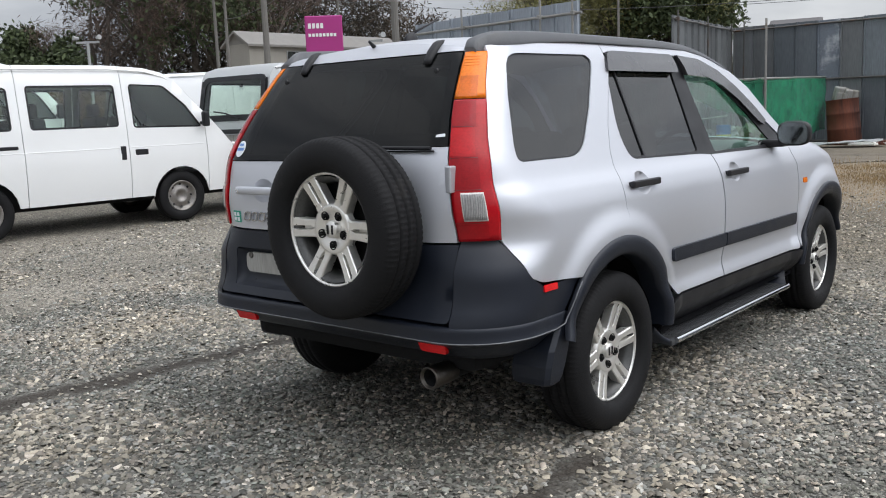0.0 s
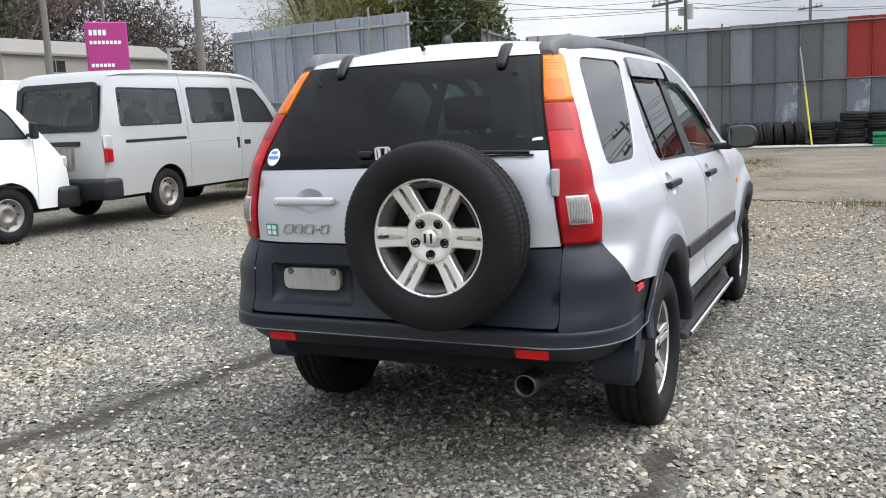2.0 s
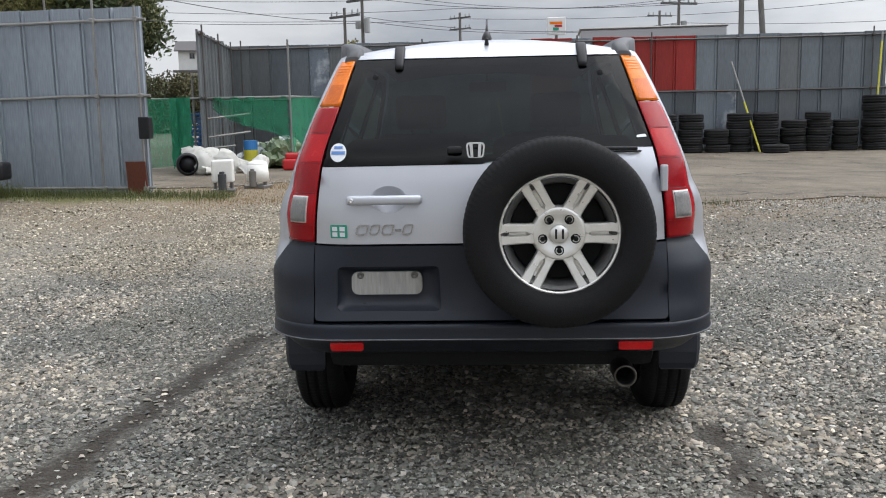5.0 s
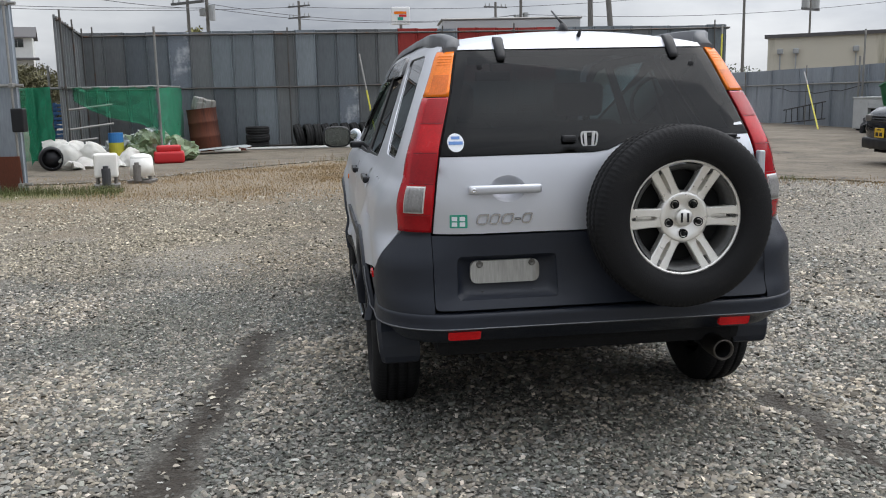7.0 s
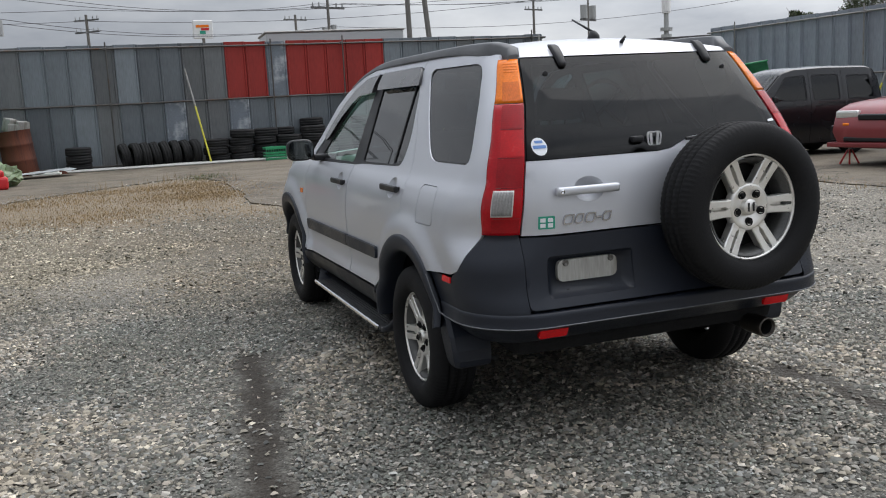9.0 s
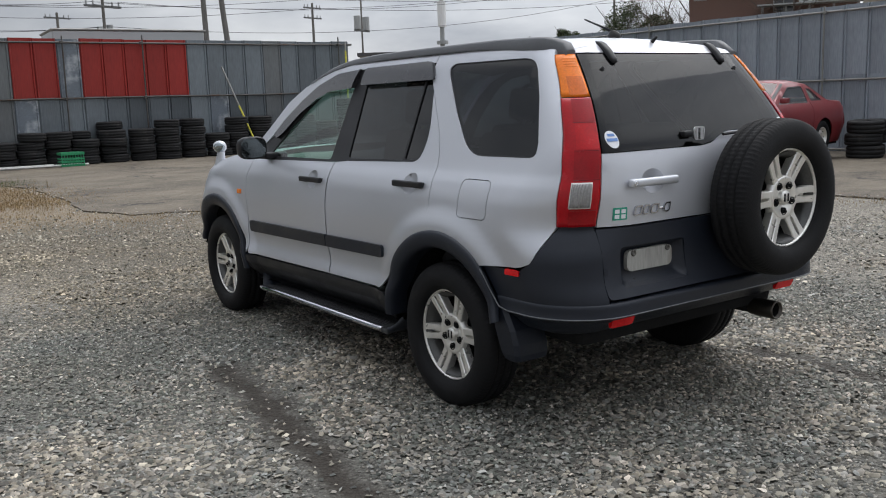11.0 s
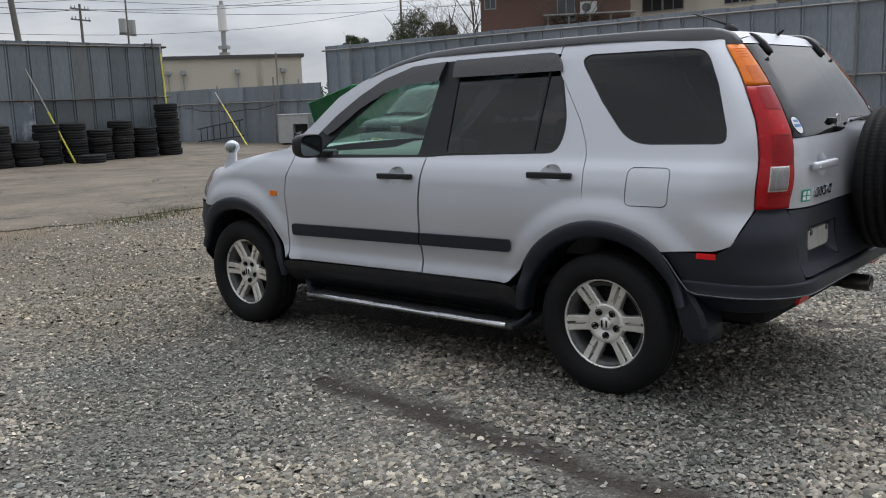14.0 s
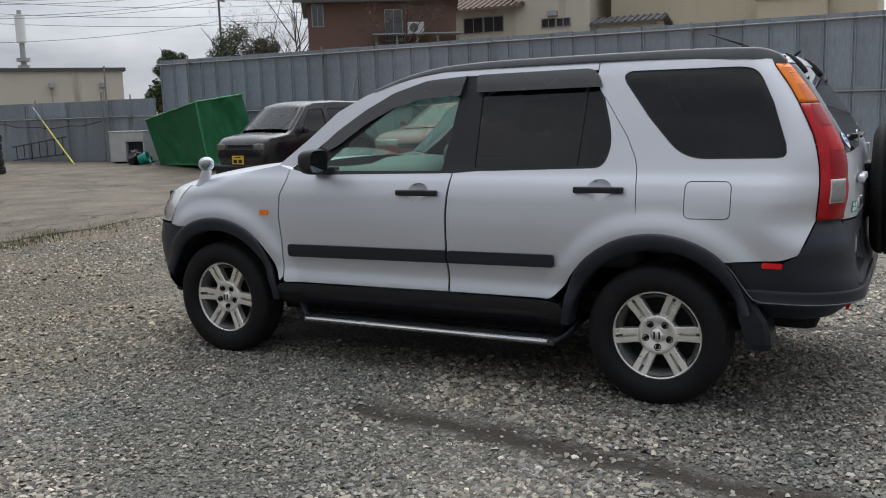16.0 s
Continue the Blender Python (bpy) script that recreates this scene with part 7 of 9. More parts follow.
def pump(x, y, rz, tall):
    root = thing("water_pump", "small white domestic water pump unit on a grey base", "pump", pose(x, y, lift(x, y) - .01, 0, 0, rz), group="water pumps")
    bm = bmesh.new()
    box(bm, -.19, .19, -.15, .15, 0, .06, .008, 1)
    part("base", bm, m_bare, root)
    bm = bmesh.new()
    if tall:
        box(bm, -.17, .17, -.12, .13, .16, .52, .04, 3)
    else:
        rod(bm, (0, 0, .12), (0, 0, .40), .19, .17, 24)
        bmesh.ops.create_uvsphere(bm, u_segments=24, v_segments=8, radius=1, matrix=Matrix.LocRotScale((0, 0, .40), None, (.17, .17, .07)))
    part("cover", bm, m_junk_white, root, smooth=not tall)
    bm = bmesh.new()
    rod(bm, (.0, -.16, .05), (.0, -.16, .30), .065, n=16)
    rod(bm, (.0, -.16, .30), (.0, -.16, .34), .04, n=16)
    part("motor", bm, m_seat if tall else m_bare, root)
    for k in (-.13, .13):
        bm = bmesh.new()
        rod(bm, (k, .0, .05), (k, .0, .2), .03)
        part("leg", bm, m_bare, root)


pump(-4.28, 10.2, 10, True)
pump(-3.86, 10.75, -15, False)
m_red_can = paint("red_plastic", (0.50, 0.015, 0.02), 0.4, vary=0.08)
bm = bmesh.new()
box(bm, -.30, .30, -.2, .2, 0, .24, .06, 3)
box(bm, -.24, .24, -.15, .15, .22, .36, .05, 3)
ob = part("red_container", bm, m_red_can, smooth=True)
ob.matrix_world = pose(-4.1, 15.0, YARD, 0, 0, 8)
tagged(ob, "red plastic container with a rounded lid", "container")
m_blue_bin = paint("blue_bin", (0.04, 0.2, 0.5), 0.5)
root = thing("paint_bin", "blue and yellow tin among the rubbish", "tin", pose(-5.25, 15.6, YARD))
for z0, z1, mat, nm in ((0, .42, m_yellow, "yellow_band"), (.42, .62, m_blue_bin, "blue_band")):
    bm = bmesh.new()
    rod(bm, (0, 0, z0), (0, 0, z1), .15, n=20)
    part(nm, bm, mat, root)
m_rust = paint("rusted_steel", (0.13, 0.04, 0.022), 0.85, 0.1, vary=0.3, scale=6.0, stain=(0.05, 0.02, 0.015), stain_at=0.55, streak=True)
bm = bmesh.new()
ring(bm, [(0, .0), (0, .40), (.02, .42), (.3, .41), (.32, .425), (.34, .41), (.62, .40), (.64, .42), (.66, .40), (.92, .40), (.94, .42), (.93, .38), (.05, .37)], 30, "Z")
ob = part("oil_drum", bm, m_rust, smooth=True)
ob.matrix_world = pose(-3.85, 19.35, YARD, 0, -5, 0) @ Matrix.Diagonal((.9, .9, 1.12, 1))
tagged(ob, "rusty brown open steel drum by the fence", "drum")
m_sheet_pale = paint("pale_sheet", (0.40, 0.42, 0.43), 0.4, 0.2, vary=0.2)
bm = bmesh.new()
bmesh.ops.create_grid(bm, x_segments=16, y_segments=6, size=1)
for v in bm.verts:
    v.co = (v.co.x * .9, v.co.y * .35, .06 + .05 * noise.noise(v.co * 3) + .05 * (v.co.x + 1))
bmesh.ops.solidify(bm, geom=bm.faces[:], thickness=.008)
ob = part("steel_offcut", bm, m_sheet_pale)
ob.matrix_world = pose(-3.6, 18.0, YARD, 0, 0, 14)
tagged(ob, "bent pale steel offcut lying flat", "scrap sheet")
for i, (x, y, rz, m) in enumerate(((-3.0, 19.0, 20, m_rust), (-3.3, 18.85, -10, m_junk_white), (13.7, 17.6, 15, m_plate))):
    bm = bmesh.new()
    box(bm, -.3, .3, -.12, .12, 0, .05, .006, 1)
    box(bm, -.2, .25, -.06, .09, .05, .09, .006, 1)
    ob = part("board_offcut", bm, m)
    ob.matrix_world = pose(x, y, YARD, 0, 0, rz)
    tagged(ob, "flat offcut lying on the yard", "offcut", "offcuts")

# green net on a pipe frame
m_net = paint("green_net", (0.008, 0.25, 0.12), 0.7, vary=0.3, scale=8.0)
nn, nl = m_net.node_tree.nodes, m_net.node_tree.links
nt = nn.new("ShaderNodeBsdfTransparent")
nx = nn.new("ShaderNodeMixShader")
nx.inputs[0].default_value = 0.64
nl.new(nt.outputs[0], nx.inputs[1])
nl.new(nn["Principled BSDF"].outputs[0], nx.inputs[2])
nl.new(nx.outputs[0], nn["Material Output"].inputs["Surface"])
root = thing("net_frame", "scaffold pipe frame hung with torn green netting", "net")
for a, b in (((-7.4, 15.6, YARD + 1.55), (-4.3, 15.45, YARD + 1.55)), ((-4.3, 15.45, YARD + 1.55), (-4.5, 19.9, YARD + 1.6)), ((-4.3, 15.45, YARD), (-4.3, 15.45, YARD + 2.75)), ((-6.5, 15.7, YARD), (-6.5, 15.7, YARD + 2.0)), ((-6.2, 15.5, YARD + 1.1), (-5.4, 16.2, YARD + 1.2)), ((-6.2, 15.5, YARD + .7), (-5.4, 16.2, YARD + .8)), ((-6.3, 15.5, YARD + .45), (-5.7, 16.0, YARD + .5))):
    bm = bmesh.new()
    tube(bm, [a, b], .0243, 8)
    part("pipe", bm, m_pipe, root)


m_net_thick = paint("folded_green_net", (0.010, 0.20, 0.10), 0.75, vary=0.4, scale=10.0, bump=1.0, bump_scale=14.0)


def net(u0, u1, zlow, seed, mat=m_net):
    """Hanging net between two points of the frame; zlow(t) is its lower edge."""
    bm = bmesh.new()
    rows = []
    for i in range(25):
        t = i / 24
        x, y = u0[0] + (u1[0] - u0[0]) * t, u0[1] + (u1[1] - u0[1]) * t
        z0, z1 = zlow(t), YARD + 1.56
        rows.append([(x + .05 * noise.noise(Vector((t * 8, k * .7, seed))), y + .09 * noise.noise(Vector((t * 9, k * .6, seed + 4))), z1 + (z0 - z1) * k / 10) for k in range(11)])
    loft(bm, rows)
    part("netting", bm, mat, root)


net((-4.3, 15.45), (-4.45, 19.8), lambda t: YARD + .1 + .25 * abs(math.sin(t * 5)), 1)
net((-6.0, 15.5), (-4.35, 15.45), lambda t: YARD + 1.3 - .35 * math.sin(t * 3.1) - .75 * t ** 4, 5)
net((-7.5, 15.6), (-6.5, 14.6), lambda t: YARD + .05 + .1 * t, 9)
net((-6.75, 14.9), (-6.12, 14.35), lambda t: YARD + .03 + .12 * abs(math.sin(t * 7)), 13, m_net_thick)

# stacked blue crates behind the pipes, rusty plate at the foot of the entrance fence
m_blue_crate = paint("blue_plastic", (0.035, 0.11, 0.26), 0.5, vary=0.2, scale=6.0)
for lvl in range(3):
    root = thing("blue_crate", "stacked blue slatted plastic crate behind the pipes", "crate", pose(-7.0 + .03 * lvl, 17.6, YARD + .38 + .30 * lvl, 0, 0, 12), group="blue crates")
    for k in range(3):
        bm = bmesh.new()
        box(bm, -.42, .42, -.30, -.27, .02 + .09 * k, .08 + .09 * k, .006, 1)
        box(bm, -.42, .42, .27, .30, .02 + .09 * k, .08 + .09 * k, .006, 1)
        box(bm, -.42, -.39, -.27, .27, .02 + .09 * k, .08 + .09 * k, .006, 1)
        box(bm, .39, .42, -.27, .27, .02 + .09 * k, .08 + .09 * k, .006, 1)
        part("slat", bm, m_blue_crate, root)
    for cx in (-.40, 0, .40):
        bm = bmesh.new()
        box(bm, cx - .03, cx + .03, -.29, .29, 0, .29, .006, 1)
        part("upright", bm, m_blue_crate, root)
bm = bmesh.new()
box(bm, -.5, .5, -.35, .35, 0, .38, .02, 1)
ob = part("pallet_box", bm, m_bare)
ob.matrix_world = pose(-7.0, 17.6, YARD, 0, 0, 12)
tagged(ob, "grey metal box under the blue crates", "box")
bm = bmesh.new()
box(bm, -.17, .17, -.008, .008, 0, .52, .004, 1)
ob = part("rusty_plate", bm, m_rust)
ob.matrix_world = pose(-5.56, 9.90, lift(-5.5, 9.9), 4, 0, -8)
tagged(ob, "rusty brown steel plate leaning on the fence foot", "steel plate")
for k, (dx, dy, dz) in enumerate(((0, 0, 1.0), (.16, .05, 1.0), (-.12, .1, 1.02))):
    bm = bmesh.new()
    box(bm, -.14, .14, -.11, .11, 0, .20 + .06 * k, .03, 2)
    ob = part("scrap_box", bm, m_plate)
    ob.matrix_world = pose(-3.92 + dx, 19.35 + dy, YARD + dz, 8 * k, 6, 25 * k)
    tagged(ob, "dirty pale box lying on the rusty drum", "scrap", "scrap on the drum")

# meter box on the entrance post, warning sign on the side fence
bm = bmesh.new()
box(bm, -.09, .09, -.08, .06, 0, .34, .02, 2)
ob = part("meter_box", bm, m_black)
ob.matrix_world = pose(-5.34, 9.82, 1.02, 0, 0, -8)
tagged(ob, "small black box strapped to the fence post", "box")
m_red_sign = paint("red_sign", (0.55, 0.01, 0.02), 0.5, vary=0.05)
bm = bmesh.new()
box(bm, -.012, .012, -.15, .15, 0, .24, .004, 1)
ob = part("warning_sign", bm, m_red_sign)
ob.matrix_world = pose(15.10, 10.4, YARD + 1.66)
tagged(ob, "small plain red warning sign on the fence", "sign")

# ---- grasses ----


def blades(name, label, count, where, h, mat, seed):
    rnd = np.random.default_rng(seed)
    vs, fs = [], []
    for i in range(count):
        x, y = where(rnd)
        z = lift(x, y)
        a, hh = rnd.uniform(0, 6.283), h * rnd.uniform(.4, 1.0)
        lean = rnd.uniform(.1, .7) * hh
        w = rnd.uniform(.0014, .0036)
        dx, dy = math.cos(a), math.sin(a)
        k = len(vs)
        vs += [(x - dy * w, y + dx * w, z), (x + dy * w, y - dx * w, z), (x + dx * lean * .4 - dy * w * .7, y + dy * lean * .4 + dx * w * .7, z + hh * .6), (x + dx * lean * .4 + dy * w * .7, y + dy * lean * .4 - dx * w * .7, z + hh * .6), (x + dx * lean, y + dy * lean, z + hh)]
        fs += [(k, k + 1, k + 3, k + 2), (k + 2, k + 3, k + 4)]
    me = bpy.data.meshes.new(name)
    me.from_pydata(vs, [], fs)
    me.materials.append(mat)
    return tagged(new(name, me), label, "grass", kind="stuff")


m_grass_green = paint("green_grass", (0.085, 0.10, 0.03), 0.8, vary=0.4, scale=2.0)
m_grass_dry = paint("dry_grass", (0.26, 0.175, 0.080), 0.85, vary=0.6, scale=3.0)


def by_fence(r):
    t = r.uniform(0, 1)
    return -9.4 + 5.5 * t, 10.1 - .55 * t - abs(r.normal(0, .32))


def clumps(points, spread):
    def f(r):
        p = points[int(r.integers(len(points)))]
        return p[0] + r.normal(0, spread), p[1] + r.normal(0, spread * .7)
    return f


prnd = random.Random(3)
dry_pts = [(prnd.uniform(-5.2, -.4), prnd.uniform(8.6, 12.6)) for _ in range(60)] + [(-.5 + prnd.uniform(-.3, .3), 10 + prnd.uniform(0, 4.3)) for _ in range(25)]
blades("green_grass", "low green weeds along the fence foot", 5200, by_fence, .16, m_grass_green, 1)
blades("green_grass", "bushy green weed by the van", 500, clumps([(-7.9, 9.75), (-7.6, 9.7)], .16), .30, m_grass_green, 2)
blades("dry_grass", "thin dry straw-coloured grass on the gravel", 21000, clumps(dry_pts, .48), .048, m_grass_dry, 3)
blades("dry_grass", "taller dry stalks at the edge of the concrete", 150, clumps([(-.5, 14.4), (-.9, 14.0), (-.4, 12.5), (-2.0, 13.0)], .3), .20, m_grass_dry, 4)
blades("green_grass", "small green tufts along the concrete edge", 1500, clumps([(1.4, 7.85), (1.7, 7.9), (2.2, 8.0), (-.3, 13.8), (5.6, 8.1), (7.0, 6.8), (7.1, 6.2), (-.2, 14.4), (3.0, 7.95)], .2), .10, m_grass_green, 6)
blades("dry_grass", "dry grass strip along the far edge of the concrete", 5200, clumps([(-.2 + .35 * i, 7.9 + .1 * (i % 3)) for i in range(18)] + [(6.2 + .1 * i, 8.0 - .15 * i) for i in range(8)] + [(7.1 + .05 * i, 6.5 - .6 * i) for i in range(8)], .40), .05, m_grass_dry, 7)

# ---- beyond the fences: houses, poles, trees ----
m_wall_beige = paint("beige_render", (0.55, 0.48, 0.36), 0.85, vary=0.08, scale=1.5, bump=0.1, stain=(0.42, 0.37, 0.28), stain_at=0.64, streak=True)
m_wall_cream = paint("cream_wall", (0.57, 0.53, 0.44), 0.8, vary=0.08, scale=1.5, stain=(0.36, 0.33, 0.25), stain_at=0.62, streak=True)
m_wall_brown = paint("brown_wall", (0.15, 0.088, 0.07), 0.8, vary=0.1, scale=2.0)
m_wall_white = paint("white_wall", (0.6, 0.6, 0.58), 0.8, vary=0.08, scale=2.0)
m_wall_grey = paint("grey_boards", (0.27, 0.255, 0.225), 0.85, vary=0.15, scale=2.0, streak=True)
m_roof_dark = paint("dark_roof", (0.09, 0.085, 0.085), 0.7, vary=0.2, scale=3.0)
m_roof_brown = paint("brown_roof", (0.15, 0.10, 0.075), 0.75, vary=0.2, scale=3.0)
m_roof_grey = paint("weathered_roof", (0.20, 0.19, 0.175), 0.8, vary=0.2, scale=2.0, streak=True)
m_frame = paint("window_frame", (0.30, 0.30, 0.30), 0.5, 0.4, vary=0.1)
m_pole = paint("concrete_pole", (0.15, 0.142, 0.13), 0.85, vary=0.15, scale=3.0)
m_pole_dark = paint("steel_pole", (0.12, 0.12, 0.12), 0.6, 0.3, vary=0.15)
m_wire = paint("cable", (0.10, 0.10, 0.11), 0.6)
m_grey_box = paint("grey_box", (0.33, 0.34, 0.34), 0.5, vary=0.1)


def house(name, label, at, w, d, h, wall, roof, rise, windows, eaves=.35, tiles=False, flat=False):
    """Walls w by d by h with a ridge along x, windows as (face, u, z, width, height)."""
    root = thing(name, label, "house", at)
    bm = bmesh.new()
    box(bm, -w / 2, w / 2, -d / 2, d / 2, -1, h)
    part("wall", bm, wall, root)
    bm = bmesh.new()
    if flat:
        box(bm, -w / 2 - .12, w / 2 + .12, -d / 2 - .12, d / 2 + .12, h, h + .14)
    else:
        e = eaves
        for s in (-1, 1):
            a = [(-w / 2 - e, s * (d / 2 + e), h - .05), (w / 2 + e, s * (d / 2 + e), h - .05), (w / 2 + e, 0, h + rise), (-w / 2 - e, 0, h + rise)]
            top = [bm.verts.new(p) for p in a]
            low = [bm.verts.new((p[0], p[1], p[2] - .14)) for p in a]
            bm.faces.new(top)
            bm.faces.new(low[::-1])
            for i in range(4):
                bm.faces.new((top[i], low[i], low[(i + 1) % 4], top[(i + 1) % 4]))
        for s in (-1, 1):
            g = [bm.verts.new((s * w / 2, -d / 2, h)), bm.verts.new((s * w / 2, d / 2, h)), bm.verts.new((s * w / 2, 0, h + rise - .1))]
            bm.faces.new(g)
        bmesh.ops.recalc_face_normals(bm, faces=bm.faces[:])
    rf = part("roof", bm, roof, root)
    if tiles:
        n = int(w / .28)
        for s in (-1, 1):
            for i in range(n):
                bm = bmesh.new()
                x = -w / 2 - eaves + .14 + (w + 2 * eaves - .28) * i / (n - 1)
                tube(bm, [(x, s * (d / 2 + eaves), h - .03), (x, 0, h + rise + .02)], .06, 6)
                part("tile_row", bm, roof, rf)
    for face, u, z, ww, hh in windows:
        m = {"s": pose(u, -d / 2, z), "n": pose(u, d / 2, z, 0, 0, 180), "w": pose(-w / 2, u, z, 0, 0, -90), "e": pose(w / 2, u, z, 0, 0, 90)}[face]
        bm = bmesh.new()
        for b in ((-ww / 2 - .05, -ww / 2, -.05, .02, 0, hh), (ww / 2, ww / 2 + .05, -.05, .02, 0, hh), (-ww / 2 - .05, ww / 2 + .05, -.05, .02, hh, hh + .05), (-ww / 2 - .05, ww / 2 + .05, -.05, .02, -.05, 0), (-.02, .02, -.045, .02, 0, hh)):
            box(bm, *b)
        wn_ob = part("window", bm, m_frame, root)
        wn_ob.matrix_basis = m
        bm = bmesh.new()
        box(bm, -ww / 2, ww / 2, -.02, -.01, 0, hh)
        part("pane", bm, m_glass_opaque, wn_ob)
    return root


# beige factory beyond the low fence
house("factory_building", "long beige flat-roofed factory building beyond the fence", pose(21.4, 32.1, .2, 0, 0, -35.5), 6.0, 6, 3.2, m_wall_cream, m_roof_dark, 0, [], flat=True)
for u in (-2.5, -1.9, .3, 2.2):
    bm = bmesh.new()
    box(bm, -.11, .11, -.22, 0, 0, .22, .03, 1)
    rod(bm, (0, -.1, -.02), (0, -.1, -1.1), .03)
    ob = part("wall_vent", bm, m_grey_box)
    m = pose(21.4, 32.1, .2, 0, 0, -35.5) @ pose(u, -3.0, 2.55)
    ob.matrix_world = m
    tagged(ob, "small grey wall vent with a pipe", "vent", "wall vents")
# brown house, cream houses: facades given by their two ends


def facade(x0, y0, x1, y1, d):
    a = math.atan2(y1 - y0, x1 - x0)
    return pose((x0 + x1) / 2 - math.sin(a) * d / 2, (y0 + y1) / 2 + math.cos(a) * d / 2, .2, 0, 0, math.degrees(a))


house("brown_house", "two-storey brown house with a dark tiled roof", facade(32.2, 25.9, 36.1, 19.75, 6), 7.28, 6.0, 6.75, m_wall_brown, m_roof_dark, 1.5, [("s", -3.15, 5.5, .5, 1.0), ("s", .55, 4.75, .8, 1.45)], eaves=.65, tiles=True)
house("cream_house", "cream rendered house with a brown tiled roof", facade(43, 23.5, 43, 19.45, 6), 4.05, 6, 6.95, m_wall_cream, m_roof_brown, 1.3, [("s", -.65, 5.6, 1.15, .8), ("s", .62, 5.6, 1.15, .8)], eaves=.6, tiles=True)
house("cream_house", "taller cream rendered house wing", facade(42.8, 19.42, 42.8, 15.1, 6), 4.32, 6, 8.6, m_wall_cream, m_roof_brown, 1.3, [("s", -.2, 5.6, .75, .42), ("s", .65, 5.6, .75, .40)], eaves=.5)
house("cream_block", "plain cream house wall behind the fence", facade(44, 14.3, 44, 1.2, 6), 13.1, 6, 8.4, m_wall_beige, m_roof_brown, 1.2, [], eaves=.4)
house("shed", "low lean-to with a tiled roof behind the fence", facade(42, 14.4, 42, 11.3, 1.6), 3.1, 1.6, 5.55, m_wall_beige, m_roof_dark, .3, [], eaves=.35, tiles=True)
house("lean_to", "low annexe with a pale flat roof behind the fence", facade(42, 6.4, 42, 3.4, 1.8), 3.0, 1.8, 6.05, m_wall_beige, m_grey_box, 0, [], flat=True)
bm = bmesh.new()
box(bm, -.28, .28, -.2, .1, 0, .3, .03, 1)
ob = part("extractor_hood", bm, m_grey_box)
ob.matrix_world = pose(42.72, 17.2, 6.35, 0, 0, -90)
tagged(ob, "grey extractor hood on the cream wall", "vent")
far_house = house("white_house", "small white house with a grey roof far off", pose(-39.7, 121, 0, 0, 0, 14), 5.4, 6, 10.0, m_wall_white, m_roof_dark, 1.4, [("s", -.9, 8.9, .6, .7), ("s", 1.0, 8.7, 1.3, 1.0)], eaves=.5)
bm = bmesh.new()
box(bm, -3.4, 3.4, -4.3, -2.9, 7.05, 7.35, .05, 1)
part("lower_roof", bm, m_roof_dark, far_house, "dark lower roof over the porch")
house("warehouse", "grey weathered warehouse before the wood", facade(-43.2, 33.2, -42.9, 46.6, 2.4), 13.4, 2.4, 5.75, m_wall_grey, m_roof_grey, .85, [("s", -3, 4.6, 1.4, .7)], eaves=.25)
# air conditioner on the brown house
bm = bmesh.new()
box(bm, -.4, .4, -.15, .15, 0, .55, .02, 1)
ac = part("air_conditioner", bm, m_cab)
ac.matrix_world = pose(34.6, 21.2, 5.2, 0, 0, -57.6)
tagged(ac, "white outdoor air-conditioner unit behind the fence", "air conditioner")
bm = bmesh.new()
ring(bm, [(-.155, .22), (-.165, .20), (-.16, .0)], 20, "Y", (-.1, 0, .28))
part("fan_grille", bm, m_pole_dark, ac)
bm = bmesh.new()
box(bm, -2.2, 2.2, -.5, .5, -.06, 0)
for k in (-2, -1, 0, 1, 2):
    box(bm, k - .05, k + .05, -.05, .05, -5.1, -.06)
ob = part("balcony_frame", bm, m_grey_box)
ob.matrix_world = pose(34.55, 21.1, 5.2, 0, 0, -57.6)
tagged(ob, "grey steel platform behind the fence", "platform")

# pink roadside sign
m_pink = paint("magenta_panel", (0.36, 0.025, 0.19), 0.45, vary=0.05)
m_sign_white = paint("sign_white", (0.75, 0.75, 0.75), 0.5, vary=0.04)
sign = thing("pylon_sign", "tall magenta roadside pylon sign with white marks", "sign", pose(-19.55, 17.5, .2, 0, 0, 48))
bm = bmesh.new()
box(bm, -.60, .60, -.28, .28, .6, 4.32, .03, 1)
part("panel", bm, m_pink, sign)
bm = bmesh.new()
box(bm, -.5, .5, -.2, .2, -.2, .6)
part("footing", bm, m_pole, sign)
for x0, x1, z0, z1 in ((-.50, .02, 3.92, 4.08), (-.50, .42, 3.66, 3.76), (-.50, .18, 2.98, 3.08)):
    n = max(2, int((x1 - x0) / .11))
    for i in range(n):
        bm = bmesh.new()
        a = x0 + (x1 - x0) * i / n
        box(bm, a, a + (x1 - x0) / n * .72, -.295, -.28, z0, z1)
        part("sign_mark", bm, m_sign_white, sign)
bm = bmesh.new()
ring(bm, [(-.295, .24), (-.30, .22), (-.295, .16), (-.28, .16), (-.28, .24), (-.295, .24)], 24, "Y", (.12, 0, 2.25))
part("sign_ring", bm, m_sign_white, sign)


